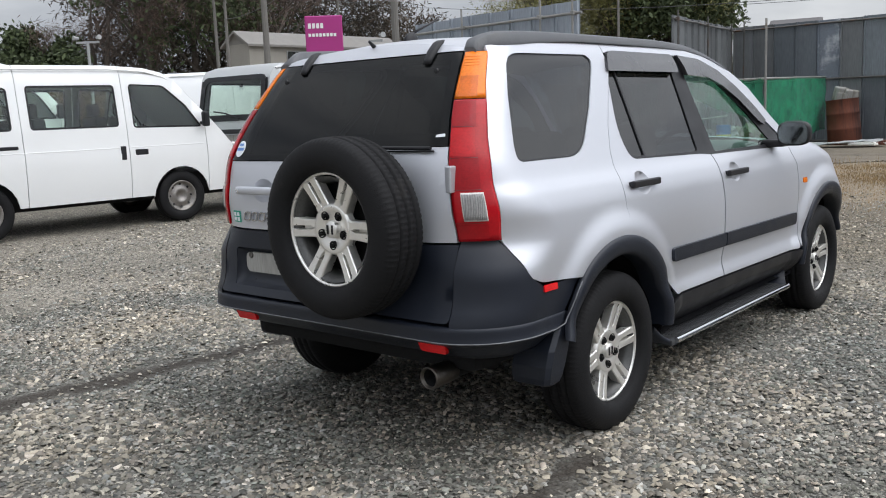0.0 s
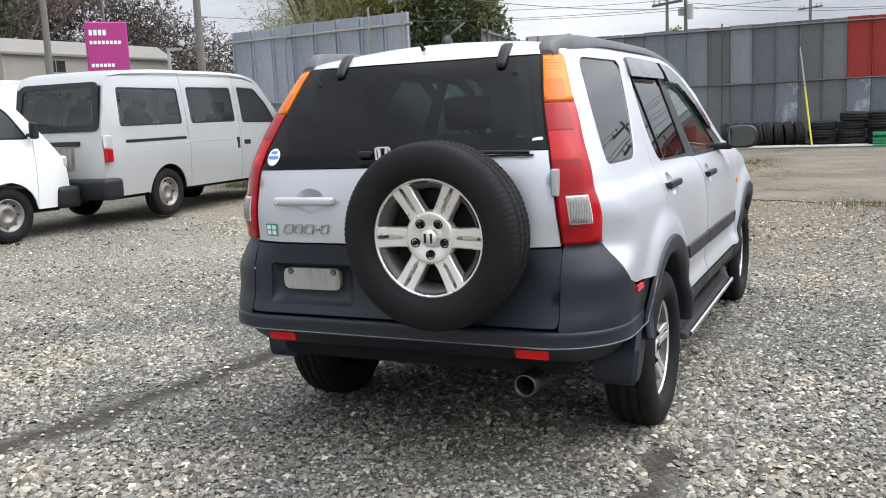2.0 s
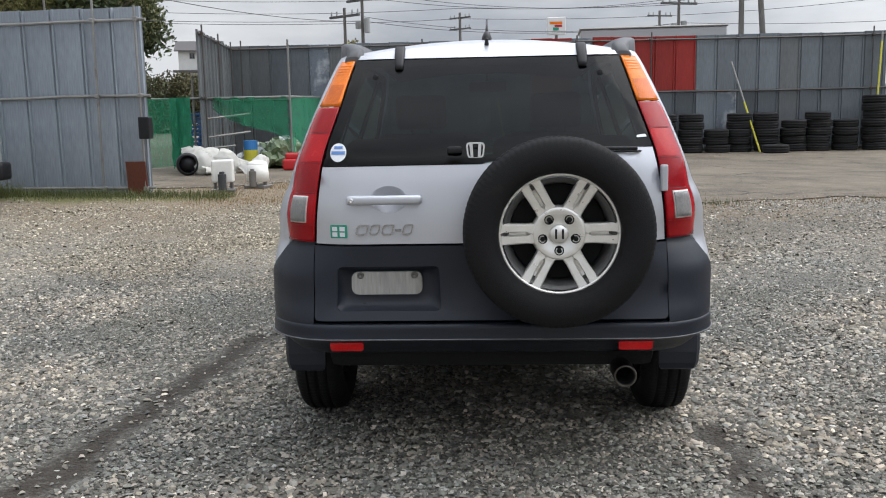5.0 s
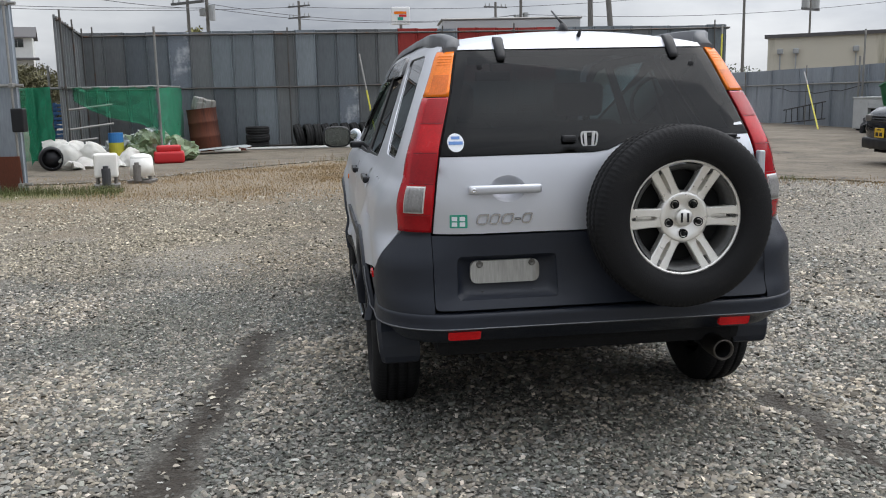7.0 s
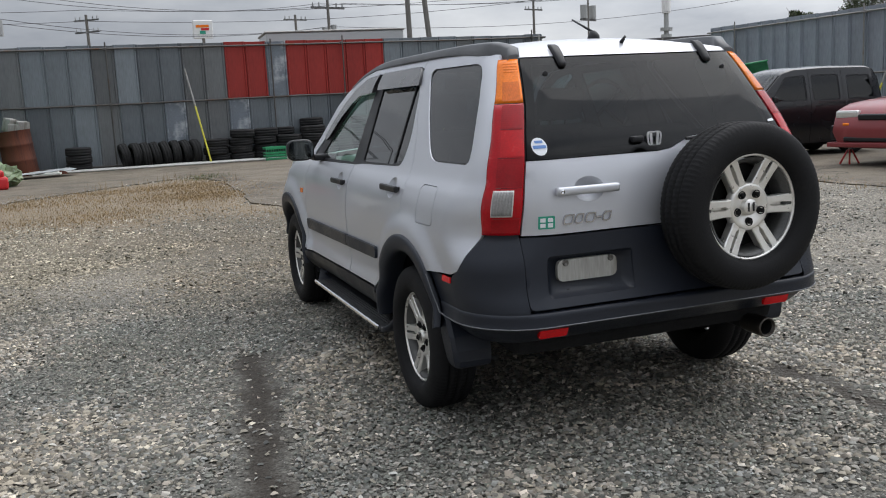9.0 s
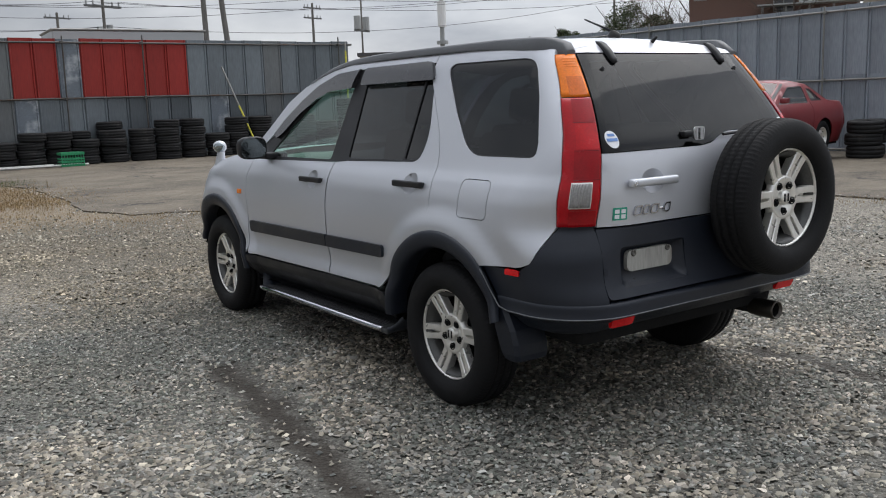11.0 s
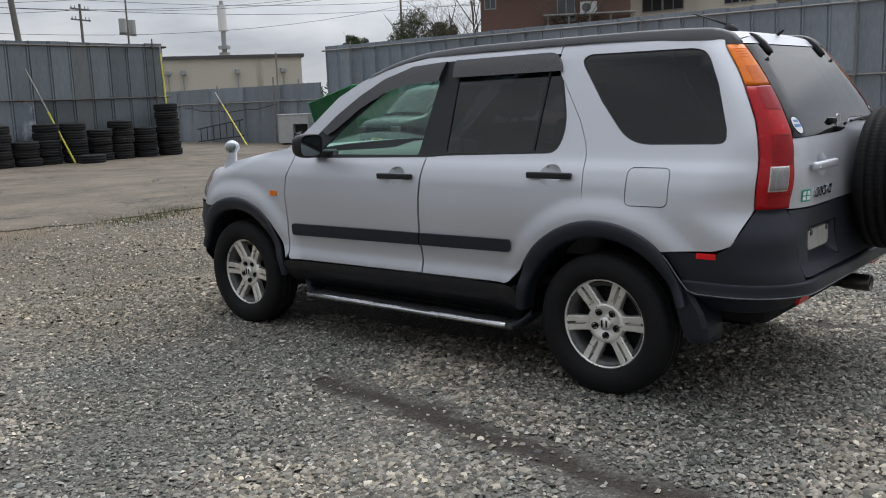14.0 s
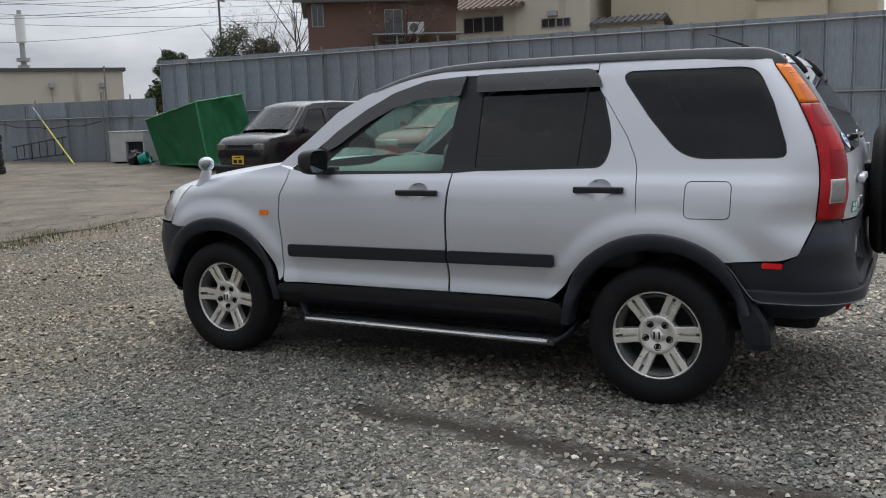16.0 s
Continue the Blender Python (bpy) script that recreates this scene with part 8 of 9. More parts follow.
def sign_box(at):
    root = thing("shop_sign", "small white shop sign with colour stripes on a pole", "sign", at)
    bm = bmesh.new()
    rod(bm, (0, 0, -6), (0, 0, 0), .08)
    part("pole", bm, m_pole, root)
    bm = bmesh.new()
    box(bm, -.5, .5, -.12, .12, 0, .92, .03, 1)
    part("panel", bm, m_sign_white, root)
    for z0, z1, x0, x1, m in ((.55, .68, -.36, .30, m_amber_lens), (.40, .52, -.10, .30, m_red_sign), (.22, .38, -.18, .12, m_sticker_green)):
        bm = bmesh.new()
        box(bm, x0, x1, -.135, -.12, z0, z1)
        part("stripe", bm, m, root)


sign_box(pose(3.6, 45.8, 5.25, 0, 0, 0))


def utility_pole(x, y, top, label="concrete utility pole with cross-arms and insulators", arms=2, kit=True, turn=0.0, r=.15, lean=0.0, mat=None):
    root = thing("utility_pole", label, "utility pole", pose(x, y, 0, 0, lean, turn), group="utility poles")
    bm = bmesh.new()
    rod(bm, (0, 0, -.2), (0, 0, top), r, r * .6, 12)
    part("mast", bm, mat or m_pole, root)
    for k in range(arms):
        z = top - .35 - .75 * k
        bm = bmesh.new()
        box(bm, -.95, .95, -.05, .05, z - .05, z + .05)
        part("cross_arm", bm, m_pole_dark, root)
        for i in (-.85, -.5, .5, .85):
            bm = bmesh.new()
            rod(bm, (i, 0, z + .05), (i, 0, z + .24), .045, .03, 6)
            part("insulator", bm, m_grey_box, root)
    if kit:
        bm = bmesh.new()
        rod(bm, (.27, 0, top - 2.5), (.27, 0, top - 1.9), .14, n=12)
        part("transformer", bm, m_grey_box, root)
        bm = bmesh.new()
        box(bm, -.36, -.14, -.11, .11, top - 2.3, top - 2.0, .02, 1)
        part("junction_box", bm, m_grey_box, root)
    return root


POLES = [(-33.2, 24.0, 8.0, 2, False), (-38.0, 36.0, 10.5, 2, False), (-33.9, 23.9, 8.2, 1, False), (-5.4, 35.4, 7.2, 2, True), (-6.2, 35.6, 5.8, 1, True), (8.9, 40.0, 7.2, 2, True), (53.0, 91.6, 16.5, 2, False), (40.0, 38.3, 9.8, 2, False), (30.0, 60.0, 9.0, 2, False), (-2.0, 60.0, 8.0, 2, False), (-24.0, 45.0, 9.0, 2, False), (12.0, 62.0, 8.0, 1, False)]
for x, y, t, a, k in POLES:
    utility_pole(x, y, t, arms=a, kit=k, turn=20 if x > 0 else -40, r=.10 if y < 50 else .14)
for x, y, t, ln in ((-17.5, 13.4, 8.5, 0.0), (-12.3, 13.05, 8.5, 0.0), (8.55, 24.3, 9.0, -5.0), (7.75, 24.6, 8.0, -1.0)):
    utility_pole(x, y, t, "plain grey concrete pole without arms", arms=0, kit=False, lean=ln, r=.105)


kit = thing("pole_transformer", "pair of grey transformers on the far pole", "transformer", pose(53.0, 91.6, 10.6, 0, 0, 30))
for sx in (-1, 1):
    bm = bmesh.new()
    rod(bm, (sx * 1.0, 0, -.6), (sx * 1.0, 0, .9), .42, n=12)
    part("tank", bm, m_grey_box, kit)
bm = bmesh.new()
box(bm, -1.7, 1.7, -.1, .1, -.85, -.6)
part("bracket", bm, m_pole_dark, kit)


def street_lamp(x, y, z, turn, heads=2):
    root = thing("street_lamp", "small white yard lamp on a thin post", "street lamp", pose(x, y, 0, 0, 0, turn), group="yard lamps")
    bm = bmesh.new()
    rod(bm, (0, 0, 0), (0, 0, z - .1), .05, .04)
    box(bm, -.35 if heads > 1 else 0, .35, -.03, .03, z - .16, z - .1)
    part("post", bm, m_grey_box, root)
    for s in ((-1, 1) if heads > 1 else (1,)):
        bm = bmesh.new()
        rod(bm, (s * .30, 0, z), (s * .40, -.08, z + .015), .035, .075, 14)
        bmesh.ops.create_uvsphere(bm, u_segments=12, v_segments=8, radius=.05, matrix=Matrix.Translation((s * .30, 0, z)))
        part("lamp_head", bm, m_grey_box, root)


street_lamp(-23.5, 11.45, 3.95, 40)
street_lamp(-14.3, 14.25, 3.35, 20, 1)

# mobile mast
root = thing("mobile_mast", "white mobile phone mast with panel antennas", "mast", pose(38.5, 55.0, 0))
bm = bmesh.new()
rod(bm, (0, 0, 0), (0, 0, 9.2), .25, .16)
part("mast", bm, m_grey_box, root)
for z, r, h in ((7.0, .33, 1.9), (5.7, .45, .25), (5.2, .40, .25)):
    bm = bmesh.new()
    rod(bm, (0, 0, z), (0, 0, z + h), r, n=14)
    part("antenna", bm, m_sign_white if h > 1 else m_grey_box, root)

# lorry roof over the back fence
lorry = thing("box_lorry", "white box lorry standing behind the fence", "lorry", pose(4.75, 23.0, .16, 0, 0, -4))
bm = bmesh.new()
box(bm, -2.1, 1.9, -.95, .95, .9, 3.38, .03, 1)
part("box_body", bm, m_van_silver, lorry)
bm = bmesh.new()
box(bm, -2.14, 1.94, -.98, .98, 3.36, 3.42, .02, 1)
part("roof_edge", bm, m_pipe, lorry)
bm = bmesh.new()
box(bm, 1.95, 3.5, -.85, .85, .5, 2.4, .15, 2)
part("cab", bm, m_white, lorry)
for y in (-1.2, 2.6):
    for s in (-1, 1):
        plain_wheel(lorry, pose(y, s * .85, .38, 0, 0, 90 * s), .38, .22, m_steel_rim, "steel lorry wheel")

# cables
def cable(a, b, sag=.5, r=.012, n=14):
    bm = bmesh.new()
    a, b = Vector(a), Vector(b)
    tube(bm, [a.lerp(b, i / n) - Vector((0, 0, sag * 4 * (i / n) * (1 - i / n))) for i in range(n + 1)], r, 5)
    tagged(part("power_cable", bm, m_wire), "thin black overhead power cable", "cable", "overhead cables")


for dz, k in ((0, .85), (-.75, .85), (0, -.85), (-.75, -.5), (-2.1, 0)):
    cable((-38.0 + k, 36.0, 10.2 + dz), (-5.4 + k, 35.4, 6.9 + dz * .8), .7)
    cable((-5.4 + k, 35.4, 6.9 + dz * .8), (8.9 + k, 40.0, 6.9 + dz * .8), .5)
    cable((8.9 + k, 40.0, 6.9 + dz * .8), (40 + k, 38.3, 9.5 + dz), 1.0)
    cable((-33.2 + k, 24.0, 7.7 + dz * .8), (-12.3 + k, 13.05, 7.6 + dz * .6), .6)
    cable((40 + k, 38.3, 9.5 + dz), (62, 10, 11 + dz), .8)
for dz in (0, .7, 1.5, 2.4):
    cable((-2, 60, 7.6 + dz), (30, 60, 8.6 + dz), .6, .018)
    cable((30, 60, 8.6 + dz), (75, 50, 11.5 + dz), 1.0, .018)
    cable((-40, 55, 9 + dz), (-2, 60, 7.6 + dz), .8, .018)
cable((-12.3, 13.05, 5.2), (-5.4, 35.4, 5.2), .5)
cable((-5.4, 35.4, 5.4), (8.9, 40, 5.2), .5)

# ---- trees ----
def foliage(name, base, dark):
    m = paint(name, base, 0.75, vary=0.35, scale=1.5, grain=9.0)
    n, l = m.node_tree.nodes, m.node_tree.links
    b = n["Principled BSDF"]
    g = n.new("ShaderNodeNewGeometry")
    mx = n.new("ShaderNodeMix")
    mx.data_type = "RGBA"
    src = b.inputs["Base Color"].links[0].from_socket
    l.new(g.outputs["Random Per Island"], mx.inputs[0])
    l.new(src, mx.inputs[6])
    mx.inputs[7].default_value = (*dark, 1)
    l.new(mx.outputs[2], b.inputs["Base Color"])
    return m


m_leaf_dark = foliage("dark_leaves", (0.075, 0.100, 0.037), (0.031, 0.044, 0.019))
m_leaf_bamboo = foliage("bamboo_leaves", (0.276, 0.259, 0.092), (0.127, 0.127, 0.046))
m_twig = foliage("bare_twigs", (0.156, 0.107, 0.081), (0.072, 0.049, 0.040))
m_leaf_brown = foliage("brown_scrub", (0.175, 0.110, 0.062), (0.075, 0.050, 0.033))
m_olive = foliage("olive_scrub", (0.150, 0.140, 0.062), (0.075, 0.068, 0.038))
m_wood = foliage("winter_wood", (0.098, 0.072, 0.052), (0.034, 0.030, 0.020))
m_bark = paint("bark", (0.085, 0.07, 0.058), 0.9, vary=0.3, scale=6.0, bump=0.4)


def leaf_mesh(name, mat, centres, radii, per, size, seed, thin=1.0):
    """Many small leaves or twigs scattered through overlapping clumps."""
    r = np.random.default_rng(seed)
    c = np.repeat(np.array(centres), per, axis=0)
    rad = np.repeat(np.array(radii), per, axis=0)
    d = r.normal(size=(len(c), 3))
    d /= np.linalg.norm(d, axis=1)[:, None]
    p = c + d * rad * (r.uniform(0.25, 1.0, len(c)) ** .6)[:, None]
    u = r.normal(size=(len(c), 3))
    u /= np.linalg.norm(u, axis=1)[:, None]
    v = np.cross(u, r.normal(size=(len(c), 3)))
    v /= np.linalg.norm(v, axis=1)[:, None]
    s = size * r.uniform(.5, 1.3, len(c))[:, None]
    q = np.stack([p - u * s, p + v * s * thin * .5, p + u * s, p - v * s * thin * .5], axis=1).reshape(-1, 3)
    me = bpy.data.meshes.new(name)
    n = len(c)
    me.vertices.add(4 * n)
    me.vertices.foreach_set("co", q.ravel())
    me.loops.add(4 * n)
    me.loops.foreach_set("vertex_index", np.arange(4 * n))
    me.polygons.add(n)
    me.polygons.foreach_set("loop_start", np.arange(0, 4 * n, 4))
    me.update(calc_edges=True)
    me.materials.append(mat)
    return me


def limbs(bm, base, height, seed, spread=.35, n=7, thick=1.0):
    """A tapered, slightly bent trunk with limbs and their branches."""
    rnd = random.Random(seed)
    pts = [Vector(base) + Vector((rnd.uniform(-.04, .04) * height * t, rnd.uniform(-.04, .04) * height * t, height * t)) for t in (0, .2, .4, .6, .8)]
    for i in range(4):
        rod(bm, pts[i], pts[i + 1], height * .022 * thick * (1 - i * .2), height * .022 * thick * (1 - (i + 1) * .2), 7, False)
    ends = []
    for k in range(n):
        t = rnd.uniform(.25, .8)
        p = pts[0].lerp(pts[-1], t)
        a = rnd.uniform(0, 6.283)
        e = p + Vector((math.cos(a) * spread, math.sin(a) * spread, rnd.uniform(.25, .45))) * height * rnd.uniform(.5, 1.0)
        rod(bm, p, e, height * .009 * thick, height * .003 * thick, 5, False)
        ends.append(e)
        for j in range(3):
            a2 = a + rnd.uniform(-1, 1)
            q = p.lerp(e, rnd.uniform(.4, .9))
            e2 = q + Vector((math.cos(a2) * .5, math.sin(a2) * .5, rnd.uniform(.3, .7))) * height * .22
            rod(bm, q, e2, height * .004 * thick, height * .0015 * thick, 4, False)
            ends.append(e2)
    return ends


def tree(x, y, z, height, mat, label, seed, leaf=.16, per=130, clump=.16, spread=.3, thin=1.0, name="tree", n=7, thick=1.0):
    root = thing(name, label, "tree", pose(x, y, z))
    bm = bmesh.new()
    ends = limbs(bm, (0, 0, 0), height, seed, spread, n, thick)
    part("trunk", bm, m_bark, root)
    rnd = random.Random(seed + 1)
    cs = [e + Vector((rnd.uniform(-.05, .05), rnd.uniform(-.05, .05), rnd.uniform(-.02, .08))) * height for e in ends]
    rs = [(height * clump * rnd.uniform(.6, 1.2),) * 3 for _ in cs]
    ob = new("crown", leaf_mesh("crown", mat, cs, rs, per, leaf, seed, thin))
    ob.parent = root
    return root


trnd2 = random.Random(11)
# bare and dark trees of the wood on the far side of the road
for i in range(26):
    t = i / 25
    x, y = -71 + 28 * t + trnd2.uniform(-2, 2), 30 + 36 * t + trnd2.uniform(-2, 2)
    kind = "dark" if i < 4 or trnd2.random() < .3 else "bare"
    h = (8.0 if i < 4 else 14.5 + 3.0 * math.sin(t * 5)) * trnd2.uniform(.85, 1.15)
    if t > .50:
        continue
    if kind == "dark":
        tree(x, y, 0, h, m_leaf_dark, "dark evergreen tree of the far wood", 100 + i, .26, 130, .15, .32)
    else:
        tree(x, y, 0, h, m_twig, "bare brown winter tree of the far wood", 100 + i, .34, 190, .14, .34, .10)
woods_c, woods_r = [], []
for i in range(520):
    t = trnd2.random()
    woods_c.append((-76 + 33 * t + trnd2.uniform(-3, 3), 35 + 37 * t + trnd2.uniform(-3, 3), trnd2.uniform(.5, 15.0 if .13 < t < .64 else 4.5 if t < .13 else 8.8 if t < .70 else 7.2)))
    if t > .755:
        woods_c[-1] = (*woods_c[-1][:2], .5 + .28 * woods_c[-1][2])
    woods_r.append((2.8, 2.8, 2.3))
tagged(new("woods", leaf_mesh("woods", m_wood, woods_c, woods_r, 250, .30, 77, .36)), "brown leafless wood and undergrowth far off", "woods", kind="stuff")
woods_c = [(-60 + 30 * k + trnd2.uniform(-4, 4), 24 + 26 * k + trnd2.uniform(-4, 4), trnd2.uniform(.3, 3.6)) for k in [trnd2.random() for _ in range(120)]]
tagged(new("scrub", leaf_mesh("scrub", m_leaf_brown, woods_c, [(1.6, 1.6, 1.2)] * 120, 130, .2, 78, .4)), "rust-brown scrub along the road", "scrub", kind="stuff")
woods_c = [(trnd2.uniform(-16, -10), trnd2.uniform(15, 19), trnd2.uniform(.3, 2.6)) for _ in range(26)]
tagged(new("scrub", leaf_mesh("scrub", m_leaf_brown, woods_c, [(.7, .7, .9)] * 26, 160, .10, 79, .25)), "bare brown shrubs behind the vans", "scrub", kind="stuff")
# bamboo and evergreens beyond the road behind the entrance
for i in range(13):
    t = i / 12
    x, y = -33.4 + 11.0 * t + trnd2.uniform(-.8, .8), 46.5 + 7.5 * t + trnd2.uniform(-1, 2.5)
    if i > 8:
        x -= 1.8
    if i == 0:
        continue
    if i < 9:
        tree(x, y, 0, trnd2.uniform(10.5, 13.0), m_leaf_bamboo, "yellow-green bamboo clump beyond the road", 300 + i, .13, 470, .15, .24, .30, "bamboo")
    else:
        tree(x, y, 0, trnd2.uniform(10.5, 12.5), m_leaf_dark, "dark evergreen tree beyond the road", 300 + i, .2, 300, .15, .22)
woods_c = [(trnd2.uniform(-34, -22), trnd2.uniform(50, 54), trnd2.uniform(.5, 4.5)) for _ in range(90)]
tagged(new("thicket", leaf_mesh("thicket", m_leaf_dark, woods_c, [(1.8, 1.8, 1.5)] * 90, 200, .2, 80, .5)), "dark thicket beyond the road", "thicket", kind="stuff")
# garden trees by the houses
def bush(x, y, z, height, r, label, seed):
    """An evergreen with a full, uneven crown on a short trunk."""
    root = thing("garden_tree", label, "tree", pose(x, y, z))
    bm = bmesh.new()
    limbs(bm, (0, 0, 0), height, seed, .12, 9)
    part("trunk", bm, m_bark, root)
    rnd = random.Random(seed)
    cs, rs = [], []
    for i in range(34):
        a, k = rnd.uniform(0, 6.283), rnd.uniform(.1, .8) * r
        cs.append((math.cos(a) * k, math.sin(a) * k, height - r * .45 - rnd.uniform(0, 1.7 * r)))
        rs.append((r * rnd.uniform(.28, .48),) * 3)
    ob = new("crown", leaf_mesh("crown", m_leaf_dark, cs, rs, 320, .075, seed, .8))
    ob.parent = root


bush(40.5, 38.2, .2, 7.3, 1.6, "dense dark green garden tree", 400)
tree(42.0, 36.0, .2, 8.6, m_twig, "bare garden tree by the brown house", 401, .22, 34, .07, .3, .05, "garden_tree", 18, .5)
tree(42.9, 34.6, .2, 9.6, m_twig, "bare garden tree by the brown house", 405, .22, 34, .07, .26, .05, "garden_tree", 18, .5)
tree(33.6, 21.2, .2, 6.8, m_twig, "bare garden tree by the brown house", 407, .22, 34, .07, .3, .05, "garden_tree", 18, .5)
bush(38.1, 40.9, .2, 5.8, 1.0, "low green bush behind the fence", 402)
bush(41.8, 36.6, .2, 6.4, 1.2, "dark green shrub beside the bare trees", 403)
tree(-6.0, 37.5, .2, 4.0, m_leaf_bamboo, "pale green tree far behind the fence", 403, .12, 130, .12, .3)
tree(33.0, 36.0, .2, 3.4, m_leaf_dark, "dark tree far beyond the factory", 404, .14, 200, .16, .3)
woods_c = [(24.5 + 5 * trnd2.random(), 25 + 3 * trnd2.random(), trnd2.uniform(.6, 2.4)) for _ in range(26)]
tagged(new("hedge", leaf_mesh("hedge", m_leaf_brown, woods_c, [(.9, .9, .7)] * 26, 200, .1, 81, .4)), "brown hedge beyond the low fence", "hedge", kind="stuff")
woods_c = [(trnd2.uniform(-29, -17), trnd2.uniform(58, 64), trnd2.uniform(.3, 3.7)) for _ in range(150)]
tagged(new("hedge", leaf_mesh("hedge", m_olive, woods_c, [(1.0, 1.0, .8)] * 150, 280, .15, 83, .7)), "olive bank of scrub below the far house", "hedge", kind="stuff")
far_c = [(140 * math.sin(a), 140 * math.cos(a), trnd2.uniform(.5, 3.2)) for a in np.linspace(-2.2, 2.2, 190)]
tagged(new("far_woods", leaf_mesh("far_woods", m_leaf_dark, far_c, [(4.5, 4.5, 2.2)] * 190, 300, .34, 82, .7)), "distant dark tree line on the horizon", "woods", kind="stuff")

# ---- loose stones of the gravel, nearest the car ----
def stone_material(name, low, high):
    """One kind of crushed rock: each stone its own tone between two tints."""
    m = bpy.data.materials.new(name)
    m.use_nodes = True
    n, l = m.node_tree.nodes, m.node_tree.links
    b = n["Principled BSDF"]
    g = n.new("ShaderNodeNewGeometry")
    r = stone_ramp(n)
    l.new(g.outputs["Random Per Island"], r.inputs["Fac"])
    co = n.new("ShaderNodeTexCoord")
    hue = maths(n, l, "FRACT", maths(n, l, "MULTIPLY", g.outputs["Random Per Island"], 37.0))
    tint = blend(n, l, hue, low, high)
    # stones trodden into the dirt before the concrete are browner
    sep = n.new("ShaderNodeSeparateXYZ")
    l.new(co.outputs["Object"], sep.inputs[0])
    ux = maths(n, l, "MULTIPLY", maths(n, l, "ADD", sep.outputs["X"], 1.2), 0.24)
    uy = maths(n, l, "MULTIPLY", maths(n, l, "SUBTRACT", sep.outputs["Y"], 5.0), 0.36)
    away = maths(n, l, "SQRT", maths(n, l, "ADD", maths(n, l, "MULTIPLY", ux, ux), maths(n, l, "MULTIPLY", uy, uy)))
    soiled = maths(n, l, "MULTIPLY", maths(n, l, "SUBTRACT", maths(n, l, "ADD", 0.55, maths(n, l, "MULTIPLY", noise_tex(n, l, co.outputs["Object"], 1.7, 6.0, 0.6), 0.9)), away), 1.8, True)
    tint = blend(n, l, maths(n, l, "MULTIPLY", soiled, 0.6), tint, (0.95, 0.80, 0.60))
    # drifts of yellower and of greyer stones
    warmth = maths(n, l, "MULTIPLY", maths(n, l, "SUBTRACT", noise_tex(n, l, co.outputs["Object"], 0.9, 5.0, 0.65), 0.36), 3.4, True)
    hue_mul = n.new("ShaderNodeVectorMath")
    hue_mul.operation = "MULTIPLY"
    l.new(tint, hue_mul.inputs[0])
    l.new(blend(n, l, warmth, (0.90, 0.93, 0.92), (1.14, 1.09, 1.00)), hue_mul.inputs[1])
    vx = maths(n, l, "MULTIPLY", maths(n, l, "ADD", sep.outputs["X"], 4.4), 0.27)
    vy = maths(n, l, "MULTIPLY", maths(n, l, "SUBTRACT", sep.outputs["Y"], 7.2), 0.26)
    off = maths(n, l, "SQRT", maths(n, l, "ADD", maths(n, l, "MULTIPLY", vx, vx), maths(n, l, "MULTIPLY", vy, vy)))
    pale = maths(n, l, "MULTIPLY", maths(n, l, "SUBTRACT", maths(n, l, "ADD", 0.72, maths(n, l, "MULTIPLY", noise_tex(n, l, co.outputs["Object"], 1.1, 5.0, 0.6), 0.8)), off), 2.0, True)
    tint = blend(n, l, maths(n, l, "MULTIPLY", pale, 0.6), hue_mul.outputs["Vector"], (1.55, 1.40, 1.10))
    mu = n.new("ShaderNodeVectorMath")
    mu.operation = "MULTIPLY"
    l.new(r.outputs["Color"], mu.inputs[0])
    l.new(tint, mu.inputs[1])
    speck = maths(n, l, "ADD", maths(n, l, "MULTIPLY", noise_tex(n, l, co.outputs["Object"], 260.0, 3.0), 0.7), 0.65)
    sc = n.new("ShaderNodeVectorMath")
    sc.operation = "SCALE"
    l.new(mu.outputs["Vector"], sc.inputs[0])
    l.new(speck, sc.inputs["Scale"])
    l.new(sc.outputs["Vector"], b.inputs["Base Color"])
    b.inputs["Roughness"].default_value = 0.8
    return m


def drift(x, y):
    """Where coarse pale stones have gathered (1) and where dark fines lie open (0)."""
    a = np.sin(1.9 * x + .8 * y + 1.2 * np.sin(1.3 * y + .4)) + np.sin(-1.1 * x + 2.3 * y + 1.5 * np.sin(.9 * x))
    b = np.sin(4.7 * x - 2.9 * y + 2.0 + np.sin(3.1 * y)) + np.sin(3.3 * x + 5.1 * y + np.sin(2.7 * x))
    c = np.sin(9.3 * x + 6.1 * y) * np.sin(7.7 * y - 5.3 * x + 1.0)
    fines = .34 * np.exp(-((x + 2.3) / 1.15) ** 2 - ((y - 2.7) / 1.7) ** 2) - .16 * np.exp(-(x / 1.1) ** 2 - ((y + 1.3) / .9) ** 2)
    return np.clip(.56 + .20 * a + .13 * b + .10 * c - fines, 0, 1)


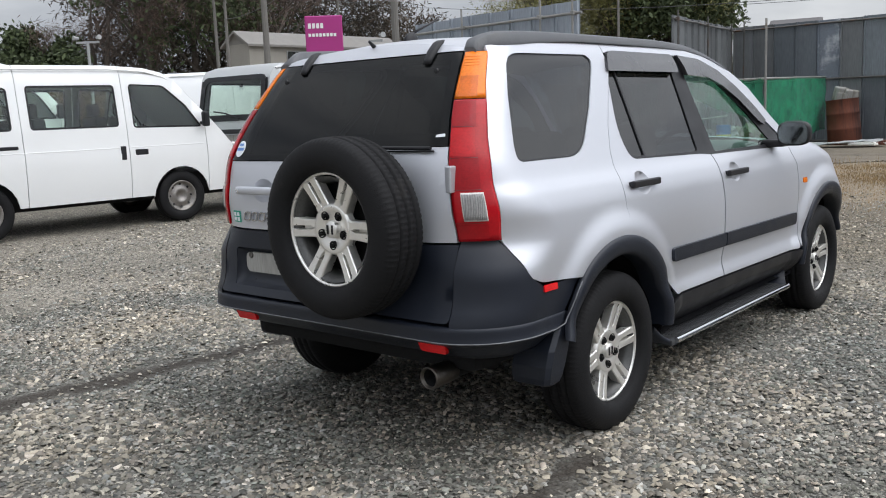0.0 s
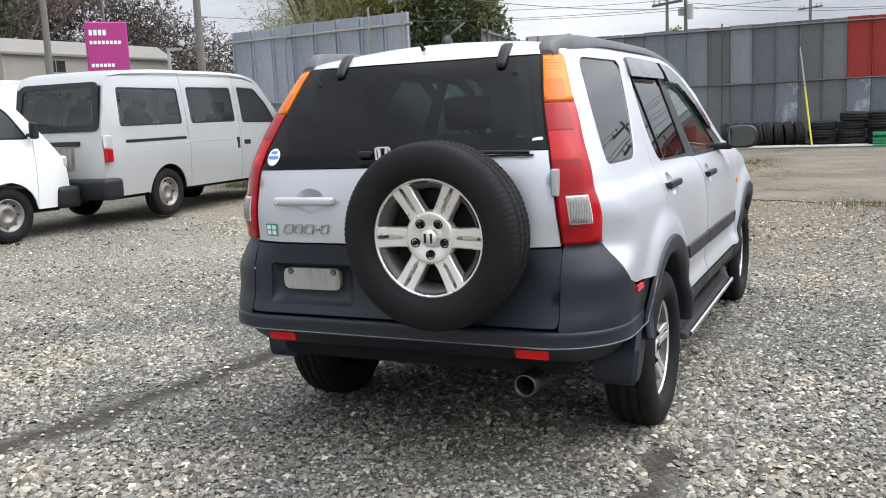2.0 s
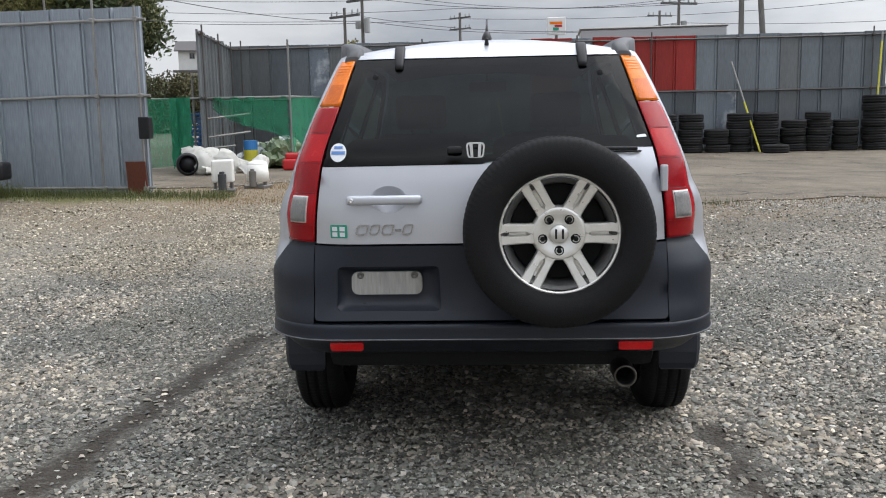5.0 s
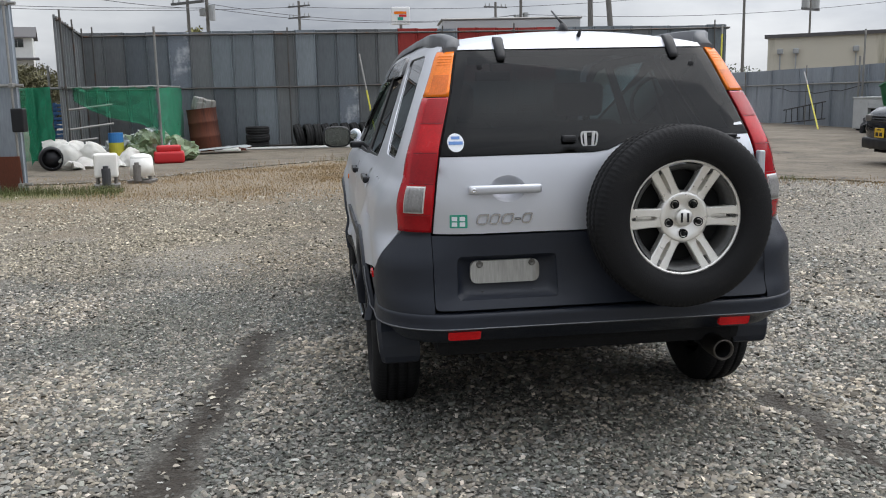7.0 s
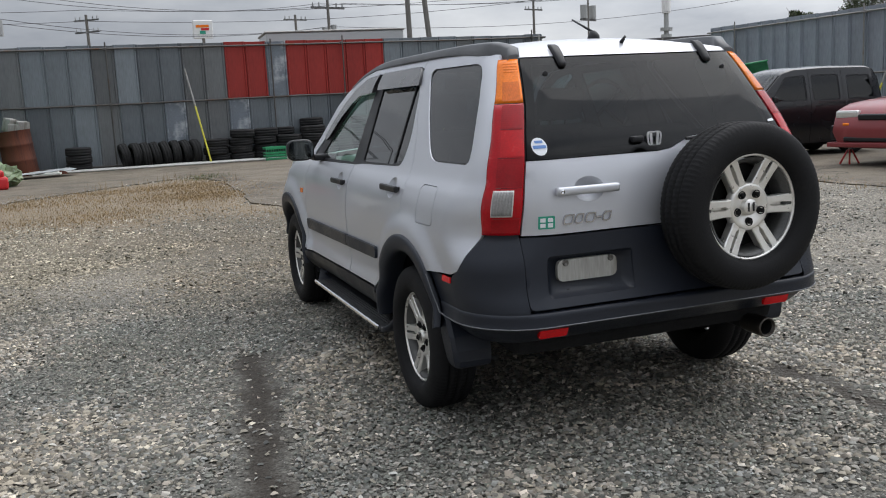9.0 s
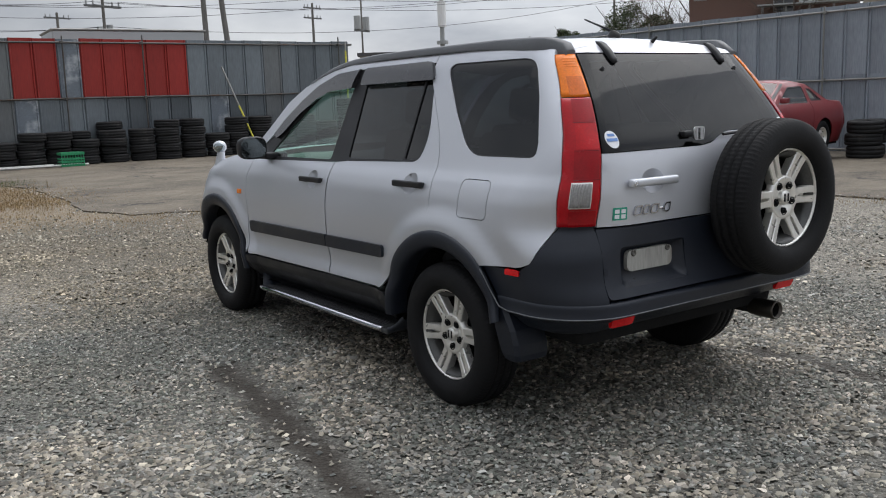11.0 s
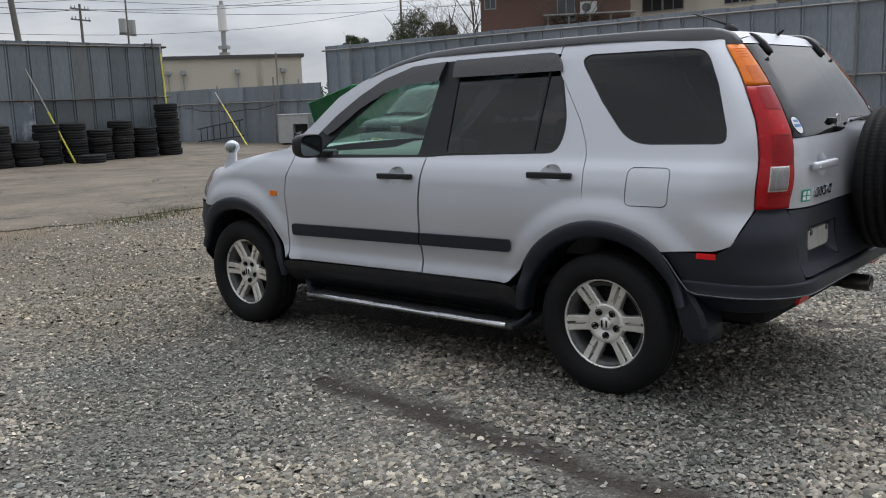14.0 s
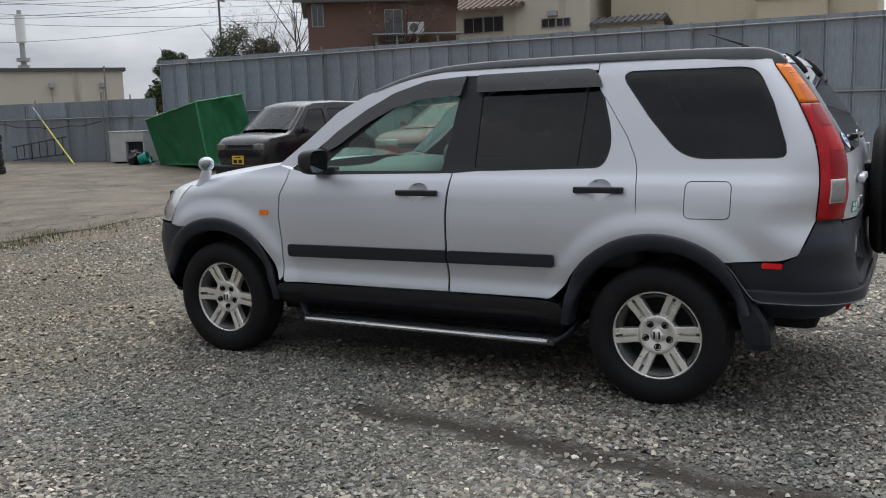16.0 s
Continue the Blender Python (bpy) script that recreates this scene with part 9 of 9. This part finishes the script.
def scatter_stones(count, box_xy, size, seed, along=None):
    rng = np.random.default_rng(seed)
    # a half-buried crushed stone: a four-cornered foot below ground under a short blunt ridge
    base = np.array([(1.05, .82, -.40), (-1.05, .82, -.40), (-1.05, -.82, -.40), (1.05, -.82, -.40), (.55, .0, .62), (-.55, .0, .62)])
    tris = np.array([(0, 1, 5), (0, 5, 4), (1, 2, 5), (2, 3, 4), (2, 4, 5), (3, 0, 4)])
    x = rng.uniform(box_xy[0], box_xy[1], count)
    y = rng.uniform(box_xy[2], box_xy[3], count)
    if along is not None:
        p = np.array(along)[rng.integers(len(along), size=count)]
        x, y = p[:, 0] + rng.normal(0, .16, count), p[:, 1] + rng.normal(-.05, .16, count)
    keep = ~((np.abs(x) < .40) & (y > .9) & (y < 2.7))
    line = -1.59 + .135 * y
    rut = (np.abs(x - line + .03 * np.sin(y * 9) + .02 * np.sin(y * 23)) < .125) & (y < 1.3) & (y > -4.4)
    rut |= (np.abs(x - .96 + .05 * np.sin(y * 11)) < .07) & (y < -.3) & (y > -1.5)
    x0, x1, y0, y1 = box_xy
    edge = np.minimum.reduce([x - x0, x1 - x, y - y0, y1 - y]) + .35 * np.sin(x * 3.1 + y * 1.3) + .25 * np.sin(y * 4.3 - x)
    if along is None:
        keep &= rng.random(count) < np.clip(edge / 1.5, 0, 1)
    keep &= ~(rut & (rng.random(count) < .91))
    thin = np.sin(x * 2.1 + 1.3 * np.sin(y * 1.7)) * np.sin(y * 2.6 + 1.1 * np.sin(x * 2.3 + 1.0))
    keep &= rng.random(count) < .80 + .35 * thin
    keep &= ~((np.hypot((x - .2) * .22, (y - 6.5) * .5) < .8 + .3 * np.sin(x * 2.7 + y)) & (rng.random(count) < .35))
    x, y = x[keep], y[keep]
    n = len(x)
    zone = drift(x, y)
    s = (size[0] + (size[1] - size[0]) * rng.random(n) ** 2.2) * (.72 + .55 * zone)
    d = rng.uniform(.6, 1.35, (n, 3)) * s[:, None]
    d[:, 2] *= .74
    shape = base[None] * (1 + rng.uniform(-.30, .30, (n, len(base), 3)) + rng.normal(0, .10, (n, len(base), 1))) * d[:, None, :]
    a, t = rng.uniform(0, 6.283, n), rng.normal(0, .42, n)
    ca, sa, ct, st = np.cos(a), np.sin(a), np.cos(t), np.sin(t)
    px, py, pz = shape[..., 0], shape[..., 1], shape[..., 2]
    qy, qz = py * ct[:, None] - pz * st[:, None], py * st[:, None] + pz * ct[:, None]
    rx, ry = px * ca[:, None] - qy * sa[:, None], px * sa[:, None] + qy * ca[:, None]
    u = np.clip((np.hypot(x * .9, y - 1.3) - 4.0) / 7.0, 0, 1)
    a1, b1 = np.clip((x - 4) / 5, 0, 1), np.clip((17.5 - y) / 4.5, 0, 1)
    z0 = .16 * u * u * (3 - 2 * u) * (1 - .88 * a1 * a1 * (3 - 2 * a1) * b1 * b1 * (3 - 2 * b1)) + s * rng.uniform(.10, .62, n) + (.003 if along is None else .017)
    v = np.stack([rx + x[:, None], ry + y[:, None], qz + z0[:, None]], axis=-1).reshape(-1, 3)
    f = (tris[None] + (np.arange(n) * len(base))[:, None, None]).reshape(-1, 3)
    me = bpy.data.meshes.new("gravel")
    me.vertices.add(len(v))
    me.vertices.foreach_set("co", v.ravel())
    me.loops.add(len(f) * 3)
    me.loops.foreach_set("vertex_index", f.ravel())
    me.polygons.add(len(f))
    me.polygons.foreach_set("loop_start", np.arange(0, len(f) * 3, 3))
    for m in STONES:
        me.materials.append(m)
    pick = rng.random(n) * .7 + zone * .75
    rock = np.where(pick < .52, 0, np.where(pick < .95, 1, 2))
    rock = np.where(rng.random(n) < .12, rng.integers(0, 3, n), rock)
    me.polygons.foreach_set("material_index", np.repeat(rock, len(tris)))
    me.update(calc_edges=True)
    return me


STONES = (stone_material("dark_green_stone", (0.52, 0.57, 0.53), (0.82, 0.83, 0.80)), stone_material("grey_stone", (0.86, 0.90, 0.93), (1.22, 1.10, 1.02)), stone_material("cream_stone", (1.12, 1.04, 0.93), (1.40, 1.30, 1.16)))
near_edge = [p for p in dense if -6 < p[0] < 8 and p[1] > 2]
me = scatter_stones(4200, (-8, 9, -2, 16), (.005, .013), 7, near_edge)
tagged(new("gravel", me), "loose gravel strewn over the edge of the concrete", "gravel", kind="stuff")
for cnt, area, sz, sd in ((255000, (-4.1, 3.3, -2.6, 4.0), (.0048, .0138), 1), (115000, (-8.0, 7.0, -2.2, 9.2), (.0064, .0150), 2), (75000, (-4.6, 3.6, 2.6, 8.6), (.0054, .0138), 3)):
    me = scatter_stones(cnt, area, sz, sd)
    tagged(new("gravel", me), "loose crushed grey gravel stones round the car", "gravel", kind="stuff")
